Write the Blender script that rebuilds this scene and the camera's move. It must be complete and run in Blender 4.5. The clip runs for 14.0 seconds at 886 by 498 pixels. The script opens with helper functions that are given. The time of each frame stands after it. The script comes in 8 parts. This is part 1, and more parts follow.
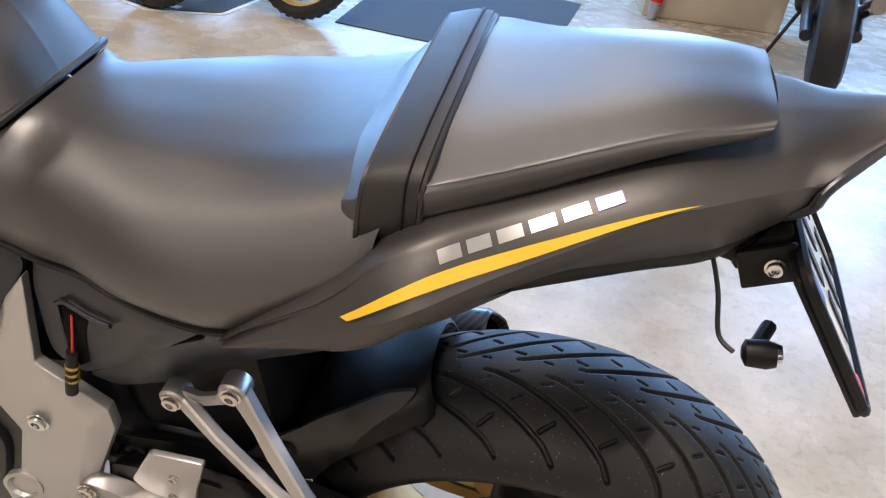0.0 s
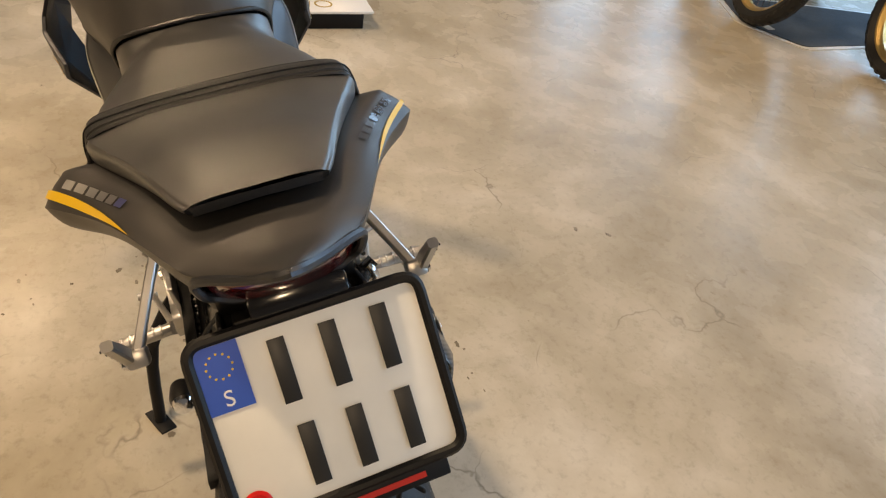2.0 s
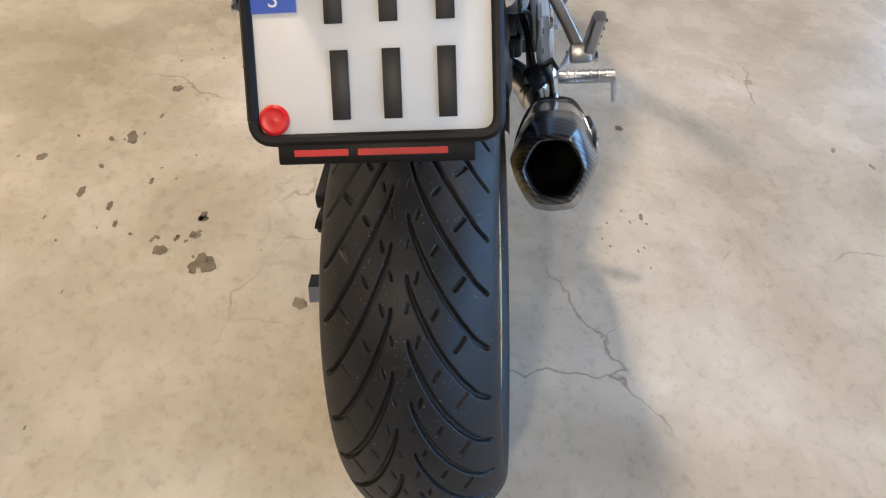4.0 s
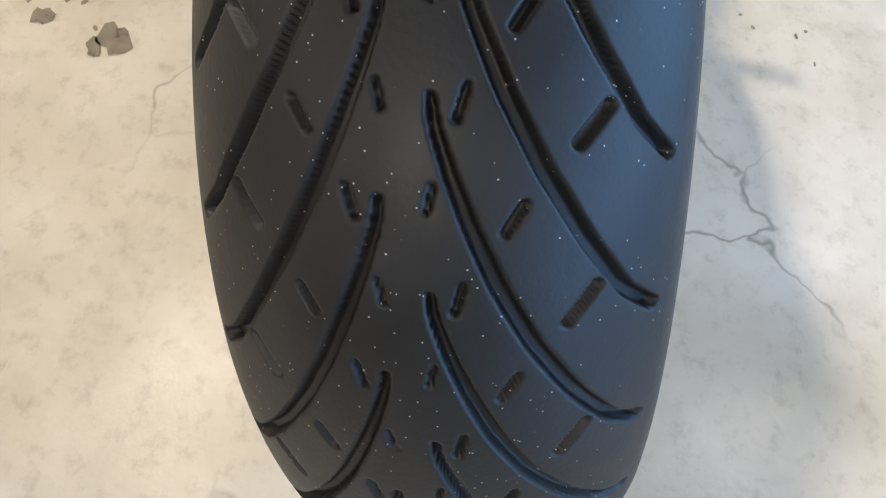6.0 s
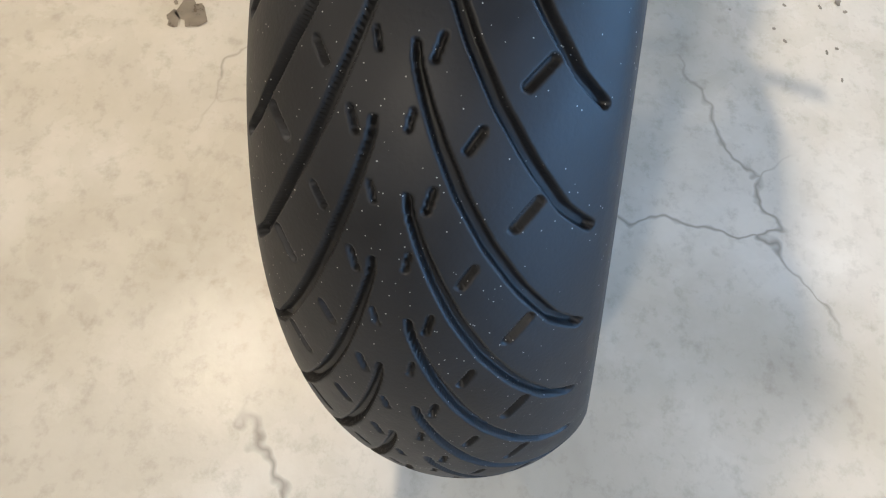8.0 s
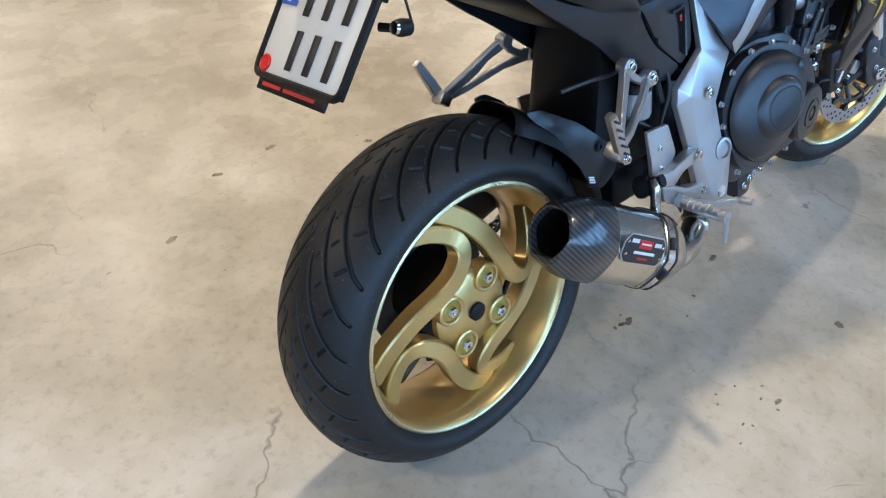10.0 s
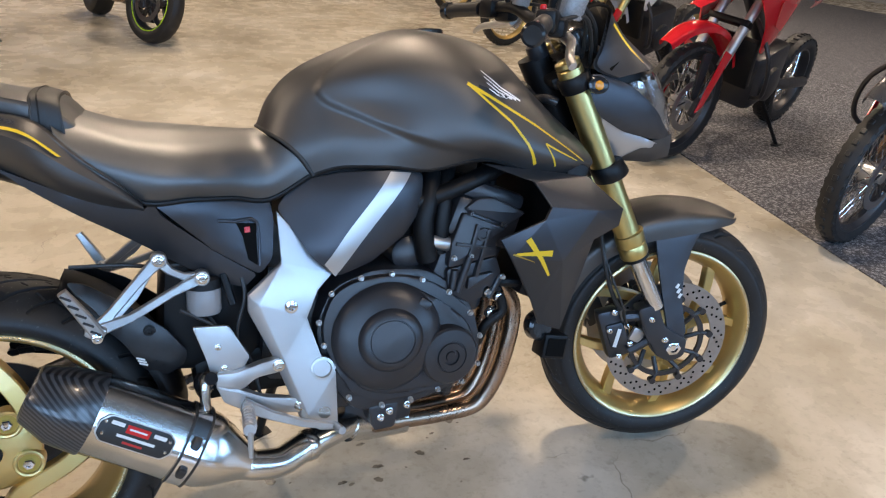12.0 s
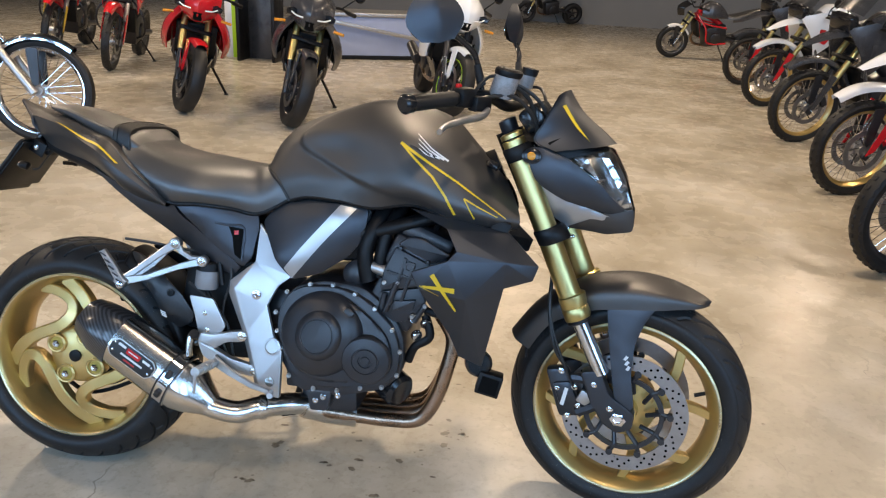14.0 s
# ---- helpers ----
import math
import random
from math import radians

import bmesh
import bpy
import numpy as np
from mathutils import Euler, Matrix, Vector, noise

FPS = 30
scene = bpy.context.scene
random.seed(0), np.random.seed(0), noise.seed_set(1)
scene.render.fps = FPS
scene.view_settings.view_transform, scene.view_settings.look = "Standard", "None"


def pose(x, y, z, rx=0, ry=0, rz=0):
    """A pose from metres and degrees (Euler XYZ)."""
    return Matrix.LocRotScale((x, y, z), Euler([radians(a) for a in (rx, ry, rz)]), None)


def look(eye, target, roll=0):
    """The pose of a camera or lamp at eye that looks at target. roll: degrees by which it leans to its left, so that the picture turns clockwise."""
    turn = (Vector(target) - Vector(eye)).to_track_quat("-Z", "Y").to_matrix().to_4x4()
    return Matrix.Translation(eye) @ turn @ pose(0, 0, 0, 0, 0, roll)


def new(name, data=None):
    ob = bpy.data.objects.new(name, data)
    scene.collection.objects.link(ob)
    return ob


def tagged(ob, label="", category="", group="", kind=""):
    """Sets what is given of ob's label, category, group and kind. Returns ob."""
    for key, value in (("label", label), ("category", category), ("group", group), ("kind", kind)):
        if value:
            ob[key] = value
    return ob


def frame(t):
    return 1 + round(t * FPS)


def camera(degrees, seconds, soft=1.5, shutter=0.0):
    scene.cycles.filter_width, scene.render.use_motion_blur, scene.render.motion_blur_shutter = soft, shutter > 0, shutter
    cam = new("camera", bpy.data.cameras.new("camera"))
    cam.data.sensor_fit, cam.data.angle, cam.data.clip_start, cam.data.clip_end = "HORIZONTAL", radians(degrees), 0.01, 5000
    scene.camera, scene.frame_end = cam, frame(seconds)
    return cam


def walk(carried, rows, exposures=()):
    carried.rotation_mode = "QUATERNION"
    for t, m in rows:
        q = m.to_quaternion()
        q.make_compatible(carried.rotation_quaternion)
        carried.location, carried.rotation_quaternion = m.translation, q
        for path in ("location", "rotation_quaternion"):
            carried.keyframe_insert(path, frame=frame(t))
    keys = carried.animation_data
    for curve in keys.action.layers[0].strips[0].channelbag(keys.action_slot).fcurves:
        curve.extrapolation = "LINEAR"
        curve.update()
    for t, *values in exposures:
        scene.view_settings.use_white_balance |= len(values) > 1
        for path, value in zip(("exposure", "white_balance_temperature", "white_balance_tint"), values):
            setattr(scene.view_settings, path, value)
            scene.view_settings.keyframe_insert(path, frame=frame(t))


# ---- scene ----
cam = camera(62.2, 14.0, 1.2)
PATH = [
    (0, (0.060, 0.752, 1.109), (0.312, -0.949, 0.087), 7.6),
    (0.5, (-0.099, 0.664, 1.209), (0.473, -0.928, 0.143), 7.1),
    (1, (-0.342, 0.600, 1.275), (0.623, -0.784, 0.200), 5.2),
    (1.5, (-0.488, 0.499, 1.288), (0.733, -0.632, 0.179), 8.7),
    (2, (-0.558, 0.292, 1.305), (0.823, -0.466, 0.073), 9.8),
    (2.5, (-0.721, 0.200, 1.314), (0.838, -0.226, 0.136), 10.6),
    (3, (-0.847, 0.105, 1.325), (0.786, -0.053, 0.181), 10.5),
    (3.5, (-0.848, 0.084, 1.279), (0.733, 0.046, 0.054), 9.1),
    (4, (-0.682, 0.108, 1.127), (0.681, 0.028, -0.335), 9.7),
    (4.2, (-0.586, 0.134, 1.071), (0.688, 0.010, -0.465), 11.3),
    (6.3, (-0.338, 0.109, 0.724), (0.521, 0.034, -1.081), 12.8),
    (7.2, (-0.345, 0.111, 0.712), (0.467, 0.025, -1.114), 14.2),
    (9.3, (-0.628, -0.241, 1.070), (0.435, 0.424, -0.488), 1.8),
    (9.5, (-0.661, -0.328, 1.103), (0.428, 0.443, -0.386), 2.4),
    (10, (-0.671, -0.595, 1.217), (0.398, 0.484, -0.085), 3.7),
    (10.5, (-0.512, -0.852, 1.275), (0.460, 0.537, 0.214), 4.2),
    (11, (-0.277, -0.956, 1.275), (0.628, 0.554, 0.327), 5.6),
    (11.5, (0.041, -1.054, 1.290), (0.882, 0.515, 0.379), 5.9),
    (12, (0.298, -1.249, 1.294), (1.035, 0.399, 0.433), 4.9),
    (12.5, (0.511, -1.370, 1.307), (1.019, 0.383, 0.491), 4.2),
    (13, (0.777, -1.389, 1.321), (1.028, 0.435, 0.539), 3.9),
    (13.5, (0.979, -1.493, 1.347), (0.983, 0.360, 0.595), 3.3),
    (14, (1.140, -1.682, 1.374), (0.979, 0.178, 0.658), 3.2),
]
walk(cam, [(t, look(eye, target, roll)) for t, eye, target, roll in PATH],
     [(0.0, 0.34, 6100, 17), (0.5, 0.0, 6400, 17), (1.0, -0.18, 6900, 16), (1.5, -0.20, 7700, 15), (2.0, -0.28, 8900, 17), (2.5, -0.20, 7900, 17), (3.0, -0.05, 7100, 18), (4.0, 0.05, 6500, 15), (6.5, 0.50, 5900, 10), (9.5, 0.10, 6100, 11), (10.0, 0.0, 6100, 11), (11.0, 0.0, 6200, 11), (12.5, -0.02, 7200, 18), (14.0, -0.08, 7100, 15)])

# ---- light ----
import mathutils
import mathutils.geometry
from mathutils.bvhtree import BVHTree

world = bpy.data.worlds.new("world")
scene.world = world
world.use_nodes = True
wnt = world.node_tree
sky = wnt.nodes.new("ShaderNodeTexSky")
sky.sky_type, sky.sun_disc, sky.sun_elevation, sky.sun_rotation = "NISHITA", False, radians(35), radians(200)
wnt.links.new(sky.outputs[0], wnt.nodes["Background"].inputs[0])
wnt.nodes["Background"].inputs[1].default_value = 0.1


def area(name, m, w, h, power, colour):
    d = bpy.data.lights.new(name, "AREA")
    d.shape, d.size, d.size_y, d.energy, d.color = "RECTANGLE", w, h, power, colour
    ob = new(name, d)
    ob.matrix_world = m
    return ob


LAMP, WINDOW = 133.0, 192.0


# ---- materials ----
def shader(name):
    m = bpy.data.materials.new(name)
    m.use_nodes = True
    nt = m.node_tree
    return m, nt, nt.nodes["Principled BSDF"]


def nd(nt, kind, **sets):
    n = nt.nodes.new(kind)
    for key, v in sets.items():
        n.inputs[key.replace("_", " ")].default_value = v
    return n


def ramp(nt, fac, stops):
    r = nt.nodes.new("ShaderNodeValToRGB")
    nt.links.new(fac, r.inputs[0])
    el = r.color_ramp.elements
    while len(el) < len(stops):
        el.new(0.5)
    for e, (p, c) in zip(el, stops):
        e.position, e.color = p, (*c, 1) if len(c) == 3 else c
    return r.outputs[0]


def mat(name, col, rough=0.5, metal=0.0, vary=0.12, scale=9.0, bump=0.0, bscale=300.0, coat=0.0, rvary=0.08, spec=0.5):
    """Plain surface: colour drifts at a coarse scale, grain at a fine one."""
    m, nt, b = shader(name)
    tc = nt.nodes.new("ShaderNodeTexCoord")
    n1 = nd(nt, "ShaderNodeTexNoise", Scale=scale, Detail=5.0)
    nt.links.new(tc.outputs["Object"], n1.inputs["Vector"])
    lo, hi = [max(0, c * (1 - vary)) for c in col], [min(1, c * (1 + vary)) for c in col]
    nt.links.new(ramp(nt, n1.outputs[0], [(0.3, lo), (0.7, hi)]), b.inputs["Base Color"])
    n2 = nd(nt, "ShaderNodeTexNoise", Scale=bscale, Detail=3.0)
    nt.links.new(tc.outputs["Object"], n2.inputs["Vector"])
    mr = nd(nt, "ShaderNodeMapRange", From_Min=0.3, From_Max=0.7, To_Min=max(0.02, rough - rvary), To_Max=min(1, rough + rvary))
    mix = nt.nodes.new("ShaderNodeMath")
    mix.operation = "MULTIPLY_ADD"
    mix.inputs[1].default_value = 0.4
    nt.links.new(n2.outputs[0], mix.inputs[0])
    half = nt.nodes.new("ShaderNodeMath")
    half.operation = "MULTIPLY"
    half.inputs[1].default_value = 0.6
    nt.links.new(n1.outputs[0], half.inputs[0])
    nt.links.new(half.outputs[0], mix.inputs[2])
    nt.links.new(mix.outputs[0], mr.inputs[0])
    nt.links.new(mr.outputs[0], b.inputs["Roughness"])
    b.inputs["Metallic"].default_value = metal
    b.inputs["Coat Weight"].default_value = coat
    b.inputs["Specular IOR Level"].default_value = spec
    if bump:
        bp = nd(nt, "ShaderNodeBump", Strength=bump, Distance=0.001)
        nt.links.new(n2.outputs[0], bp.inputs["Height"])
        nt.links.new(bp.outputs[0], b.inputs["Normal"])
    return m


def carbon_mat():
    m, nt, b = shader("carbon_fibre")
    tc = nt.nodes.new("ShaderNodeTexCoord")
    mp = nt.nodes.new("ShaderNodeMapping")
    mp.inputs["Rotation"].default_value = (0.3, 0.6, 0.5)
    nt.links.new(tc.outputs["Object"], mp.inputs[0])
    w = nd(nt, "ShaderNodeTexWave", Scale=44.0, Distortion=0.0)
    w.wave_profile = "TRI"
    nt.links.new(mp.outputs[0], w.inputs["Vector"])
    nt.links.new(ramp(nt, w.outputs[1], [(0.38, (0.008, 0.008, 0.009)), (0.62, (0.052, 0.052, 0.055))]), b.inputs["Base Color"])
    b.inputs["Roughness"].default_value = 0.32
    b.inputs["Coat Weight"].default_value = 0.5
    b.inputs["Coat Roughness"].default_value = 0.12
    return m


def concrete_mat():
    """Ground, sealed slab: clouded, stained, with hairline cracks and a soft gloss."""
    m, nt, b = shader("polished_concrete")
    tc = nt.nodes.new("ShaderNodeTexCoord")
    co = tc.outputs["Object"]
    big = nd(nt, "ShaderNodeTexNoise", Scale=1.3, Detail=7.0, Roughness=0.60, Distortion=0.25)
    mid = nd(nt, "ShaderNodeTexNoise", Scale=6.5, Detail=6.0, Roughness=0.55, Distortion=0.3)
    fine = nd(nt, "ShaderNodeTexNoise", Scale=120.0, Detail=4.0)
    for n in (big, mid, fine):
        nt.links.new(co, n.inputs["Vector"])
    c1 = ramp(nt, big.outputs[0], [(0.34, (0.30, 0.258, 0.190)), (0.46, (0.42, 0.375, 0.295)), (0.55, (0.49, 0.445, 0.365)), (0.66, (0.63, 0.59, 0.52))])
    c2 = ramp(nt, mid.outputs[0], [(0.32, (0.33, 0.29, 0.23)), (0.45, (0.43, 0.385, 0.31)), (0.56, (0.485, 0.44, 0.36)), (0.72, (0.62, 0.58, 0.51))])
    mx = nt.nodes.new("ShaderNodeMixRGB")
    mx.inputs[0].default_value = 0.25
    nt.links.new(c1, mx.inputs[1])
    nt.links.new(c2, mx.inputs[2])
    # hairline cracks
    warp = nd(nt, "ShaderNodeTexNoise", Scale=5.0, Detail=4.0)
    nt.links.new(co, warp.inputs["Vector"])
    add = nt.nodes.new("ShaderNodeMixRGB")
    add.blend_type = "ADD"
    add.inputs[0].default_value = 0.22
    nt.links.new(co, add.inputs[1])
    nt.links.new(warp.outputs[1], add.inputs[2])
    vor = nd(nt, "ShaderNodeTexVoronoi", Scale=1.15)
    vor.feature = "DISTANCE_TO_EDGE"
    nt.links.new(add.outputs[0], vor.inputs["Vector"])
    crack = ramp(nt, vor.outputs[0], [(0.0, (1, 1, 1)), (0.0022, (0, 0, 0))])
    gate = nd(nt, "ShaderNodeTexNoise", Scale=2.3, Detail=2.0)
    nt.links.new(co, gate.inputs["Vector"])
    g = ramp(nt, gate.outputs[0], [(0.50, (0, 0, 0)), (0.60, (0.75, 0.75, 0.75))])
    mul = nt.nodes.new("ShaderNodeMixRGB")
    mul.blend_type = "MULTIPLY"
    mul.inputs[0].default_value = 1
    nt.links.new(crack, mul.inputs[1])
    nt.links.new(g, mul.inputs[2])
    mc = nt.nodes.new("ShaderNodeMixRGB")
    mc.inputs[2].default_value = (0.19, 0.165, 0.13, 1)
    nt.links.new(mul.outputs[0], mc.inputs[0])
    nt.links.new(mx.outputs[0], mc.inputs[1])
    # pin-point dirt
    dots = nd(nt, "ShaderNodeTexVoronoi", Scale=9.0)
    nt.links.new(co, dots.inputs["Vector"])
    dr = ramp(nt, dots.outputs["Distance"], [(0.0, (0.75, 0.75, 0.75)), (0.028, (0, 0, 0))])
    md = nt.nodes.new("ShaderNodeMixRGB")
    md.inputs[2].default_value = (0.12, 0.10, 0.08, 1)
    nt.links.new(dr, md.inputs[0])
    nt.links.new(mc.outputs[0], md.inputs[1])
    spill = nd(nt, "ShaderNodeTexVoronoi", Scale=3.1)
    nt.links.new(add.outputs[0], spill.inputs["Vector"])
    sr = ramp(nt, spill.outputs["Distance"], [(0.0, (0.7, 0.7, 0.7)), (0.022, (0.5, 0.5, 0.5)), (0.036, (0, 0, 0))])
    few = nt.nodes.new("ShaderNodeMixRGB")
    few.blend_type = "MULTIPLY"
    few.inputs[0].default_value = 1
    nt.links.new(sr, few.inputs[1])
    nt.links.new(g, few.inputs[2])
    ms = nt.nodes.new("ShaderNodeMixRGB")
    ms.inputs[2].default_value = (0.16, 0.135, 0.105, 1)
    nt.links.new(few.outputs[0], ms.inputs[0])
    nt.links.new(md.outputs[0], ms.inputs[1])
    grit = nd(nt, "ShaderNodeTexNoise", Scale=38.0, Detail=7.0, Roughness=0.7)
    nt.links.new(co, grit.inputs["Vector"])
    mg = nt.nodes.new("ShaderNodeMixRGB")
    mg.blend_type = "MULTIPLY"
    mg.inputs[0].default_value = 1
    nt.links.new(ms.outputs[0], mg.inputs[1])
    nt.links.new(ramp(nt, grit.outputs[0], [(0.30, (0.80, 0.79, 0.77)), (0.48, (0.99, 0.99, 0.99)), (0.70, (1, 1, 1))]), mg.inputs[2])
    nt.links.new(mg.outputs[0], b.inputs["Base Color"])
    rr = nd(nt, "ShaderNodeMapRange", From_Min=0.3, From_Max=0.7, To_Min=0.23, To_Max=0.31)
    nt.links.new(mid.outputs[0], rr.inputs[0])
    nt.links.new(rr.outputs[0], b.inputs["Roughness"])
    b.inputs["Specular IOR Level"].default_value = 0.125
    bp = nd(nt, "ShaderNodeBump", Strength=0.12, Distance=0.002)
    nt.links.new(fine.outputs[0], bp.inputs["Height"])
    nt.links.new(bp.outputs[0], b.inputs["Normal"])
    return m


def rubber_mat(name="tyre_rubber", speck=0.0):
    m, nt, b = shader(name)
    tc = nt.nodes.new("ShaderNodeTexCoord")
    n1 = nd(nt, "ShaderNodeTexNoise", Scale=22.0, Detail=6.0, Roughness=0.65)
    n2 = nd(nt, "ShaderNodeTexNoise", Scale=420.0, Detail=3.0)
    vo = nd(nt, "ShaderNodeTexVoronoi", Scale=520.0)
    for n in (n1, n2, vo):
        nt.links.new(tc.outputs["Object"], n.inputs["Vector"])
    base = ramp(nt, n1.outputs[0], [(0.3, (0.006, 0.006, 0.0065)), (0.6, (0.012, 0.012, 0.0125)), (0.8, (0.026, 0.0255, 0.025))])
    out = base
    if speck:
        sp = ramp(nt, vo.outputs["Distance"], [(0.0, (1, 1, 1)), (0.12, (0.9, 0.9, 0.9)), (0.21, (0, 0, 0))])
        sel = nt.nodes.new("ShaderNodeMath")
        sel.operation = "GREATER_THAN"
        sel.inputs[1].default_value = 1 - speck
        sep = nt.nodes.new("ShaderNodeSeparateColor")
        nt.links.new(vo.outputs["Color"], sep.inputs[0])
        nt.links.new(sep.outputs[0], sel.inputs[0])
        mu = nt.nodes.new("ShaderNodeMath")
        mu.operation = "MULTIPLY"
        nt.links.new(sp, mu.inputs[0])
        nt.links.new(sel.outputs[0], mu.inputs[1])
        mx = nt.nodes.new("ShaderNodeMixRGB")
        mx.inputs[2].default_value = (0.5, 0.48, 0.44, 1)
        nt.links.new(mu.outputs[0], mx.inputs[0])
        nt.links.new(base, mx.inputs[1])
        out = mx.outputs[0]
    nt.links.new(out, b.inputs["Base Color"])
    rr = nd(nt, "ShaderNodeMapRange", From_Min=0.3, From_Max=0.7, To_Min=0.44, To_Max=0.60)
    nt.links.new(n1.outputs[0], rr.inputs[0])
    nt.links.new(rr.outputs[0], b.inputs["Roughness"])
    b.inputs["Specular IOR Level"].default_value = 0.42
    bp = nd(nt, "ShaderNodeBump", Strength=0.25, Distance=0.0006)
    nt.links.new(n2.outputs[0], bp.inputs["Height"])
    nt.links.new(bp.outputs[0], b.inputs["Normal"])
    return m


def glow(name, col, power):
    m, nt, b = shader(name)
    b.inputs["Base Color"].default_value = (*col, 1)
    b.inputs["Emission Color"].default_value = (*col, 1)
    b.inputs["Emission Strength"].default_value = power
    return m


def glass_mat(name, col=(1, 1, 1), rough=0.03):
    m, nt, b = shader(name)
    b.inputs["Base Color"].default_value = (*col, 1)
    b.inputs["Roughness"].default_value = rough
    b.inputs["Transmission Weight"].default_value = 1.0
    return m


def carpet_mat():
    m, nt, b = shader("speckled_carpet")
    tc = nt.nodes.new("ShaderNodeTexCoord")
    v = nd(nt, "ShaderNodeTexNoise", Scale=70.0, Detail=3.0, Roughness=0.8)
    nt.links.new(tc.outputs["Object"], v.inputs["Vector"])
    nt.links.new(ramp(nt, v.outputs[0], [(0.40, (0.035, 0.036, 0.042)), (0.52, (0.09, 0.09, 0.10)), (0.62, (0.34, 0.34, 0.36))]), b.inputs["Base Color"])
    b.inputs["Roughness"].default_value = 0.95
    bp = nd(nt, "ShaderNodeBump", Strength=0.6, Distance=0.004)
    nt.links.new(v.outputs[0], bp.inputs["Height"])
    nt.links.new(bp.outputs[0], b.inputs["Normal"])
    return m


CONCRETE = concrete_mat()
CARPET = carpet_mat()
PAINT = mat("matte_graphite_paint", (0.096, 0.092, 0.090), 0.46, 0.85, 0.06, 4.0, 0.03, 900.0)
PAINT_B = mat("matte_black_paint", (0.062, 0.066, 0.075), 0.42, 0.8, 0.08, 4.0, 0.03, 900.0)
VINYL = mat("seat_vinyl", (0.021, 0.0205, 0.0205), 0.44, 0.0, 0.08, 8.0, 0.25, 1100.0, coat=0.7, spec=1.0)
VINYL.node_tree.nodes["Principled BSDF"].inputs["Coat Roughness"].default_value = 0.40
VINYL_B = mat("strap_vinyl", (0.012, 0.012, 0.012), 0.48, 0.0, 0.1, 8.0, 0.3, 1100.0)
PLASTIC = mat("black_plastic", (0.004, 0.004, 0.0045), 0.46, 0.0, 0.15, 15.0, 0.1, 500.0, spec=0.26)
WINGBLACK = mat("satin_dark_carbon", (0.010, 0.010, 0.011), 0.34, 0.0, 0.3, 90.0, 0.05, 500.0)
GLOSS = mat("gloss_black", (0.012, 0.012, 0.013), 0.18, 0.0, 0.1, 15.0)
ENGINE = mat("engine_black", (0.018, 0.018, 0.021), 0.37, 0.1, 0.12, 18.0, 0.12, 700.0, spec=0.6)
# light grey for the chin panel: floor reflection put into its colour
CHINGREY = mat("chin_reflection_grey", (0.46, 0.47, 0.49), 0.38, 0.8, 0.05, 6.0, 0.03, 900.0)
SILVER = mat("silver_lacquer", (0.47, 0.47, 0.47), 0.36, 0.75, 0.05, 7.0, 0.04, 900.0)
ALU = mat("cast_aluminium", (0.46, 0.45, 0.44), 0.36, 0.85, 0.10, 20.0, 0.1, 500.0)
STEEL = mat("brushed_steel", (0.64, 0.61, 0.57), 0.20, 1.0, 0.08, 14.0, rvary=0.02)
CHROME = mat("chrome", (0.72, 0.72, 0.73), 0.10, 1.0, 0.04, 20.0, rvary=0.02)
HEADER = mat("tempered_steel", (0.36, 0.25, 0.18), 0.28, 1.0, 0.25, 12.0, rvary=0.03)
GOLD = mat("gold_wheel_lacquer", (0.62, 0.435, 0.165), 0.36, 0.85, 0.06, 12.0, 0.04, 900.0, coat=0.35)
# paler copy of the wheel gold: the rim's highlight put into the colour
GOLD_LIT = mat("gold_highlight", (0.66, 0.54, 0.32), 0.30, 0.85, 0.05, 12.0)
FORKGOLD = mat("gold_anodised", (0.58, 0.475, 0.20), 0.33, 1.0, 0.05, 10.0, rvary=0.02)
CARBON = carbon_mat()
TYRE = rubber_mat("tyre_rubber", 0.075)
RUBBER = rubber_mat("plain_rubber")
YELLOW = mat("yellow_vinyl", (0.74, 0.46, 0.025), 0.4, 0.0, 0.05)
DARKGOLD = mat("gold_foil", (0.42, 0.29, 0.06), 0.35, 0.5, 0.1)
WHITE = mat("plate_white", (0.78, 0.78, 0.74), 0.42, 0.0, 0.04, 25.0)
INK = mat("black_ink", (0.015, 0.015, 0.015), 0.45, 0.0, 0.1)
BLUE = mat("plate_blue", (0.012, 0.085, 0.46), 0.4, 0.0, 0.05)
LETTER = mat("pale_lettering", (0.72, 0.72, 0.70), 0.4, 0.0, 0.04)
BLUELET = mat("blue_lettering", (0.22, 0.27, 0.62), 0.4, 0.0, 0.04)
RED = mat("red_plastic", (0.62, 0.012, 0.012), 0.3, 0.0, 0.08)
REDINK = mat("red_ink", (0.50, 0.02, 0.015), 0.45, 0.0, 0.05)
REDLENS = mat("red_lens", (0.075, 0.003, 0.005), 0.16, 0.0, 0.2, 60.0, coat=0.6)
AMBER = mat("amber_lens", (0.72, 0.27, 0.02), 0.15, 0.0, 0.1)
CLEAR = glass_mat("clear_lens")
SMOKE = mat("smoked_screen", (0.035, 0.035, 0.036), 0.22, 0.0, 0.1)
DISC = mat("brake_disc_steel", (0.36, 0.36, 0.37), 0.34, 1.0, 0.08, 60.0, 0.06, 900.0)
# near-black for openings: the shade inside them put into the colour
HOLE = mat("opening_shade", (0.004, 0.004, 0.004), 0.9, spec=0.1)
WALLP = mat("painted_wall", (0.27, 0.262, 0.25), 0.75, 0.0, 0.04, 2.0, 0.1, 200.0)
CEIL = mat("ceiling_paint", (0.055, 0.054, 0.053), 0.85, 0.0, 0.04, 2.0)
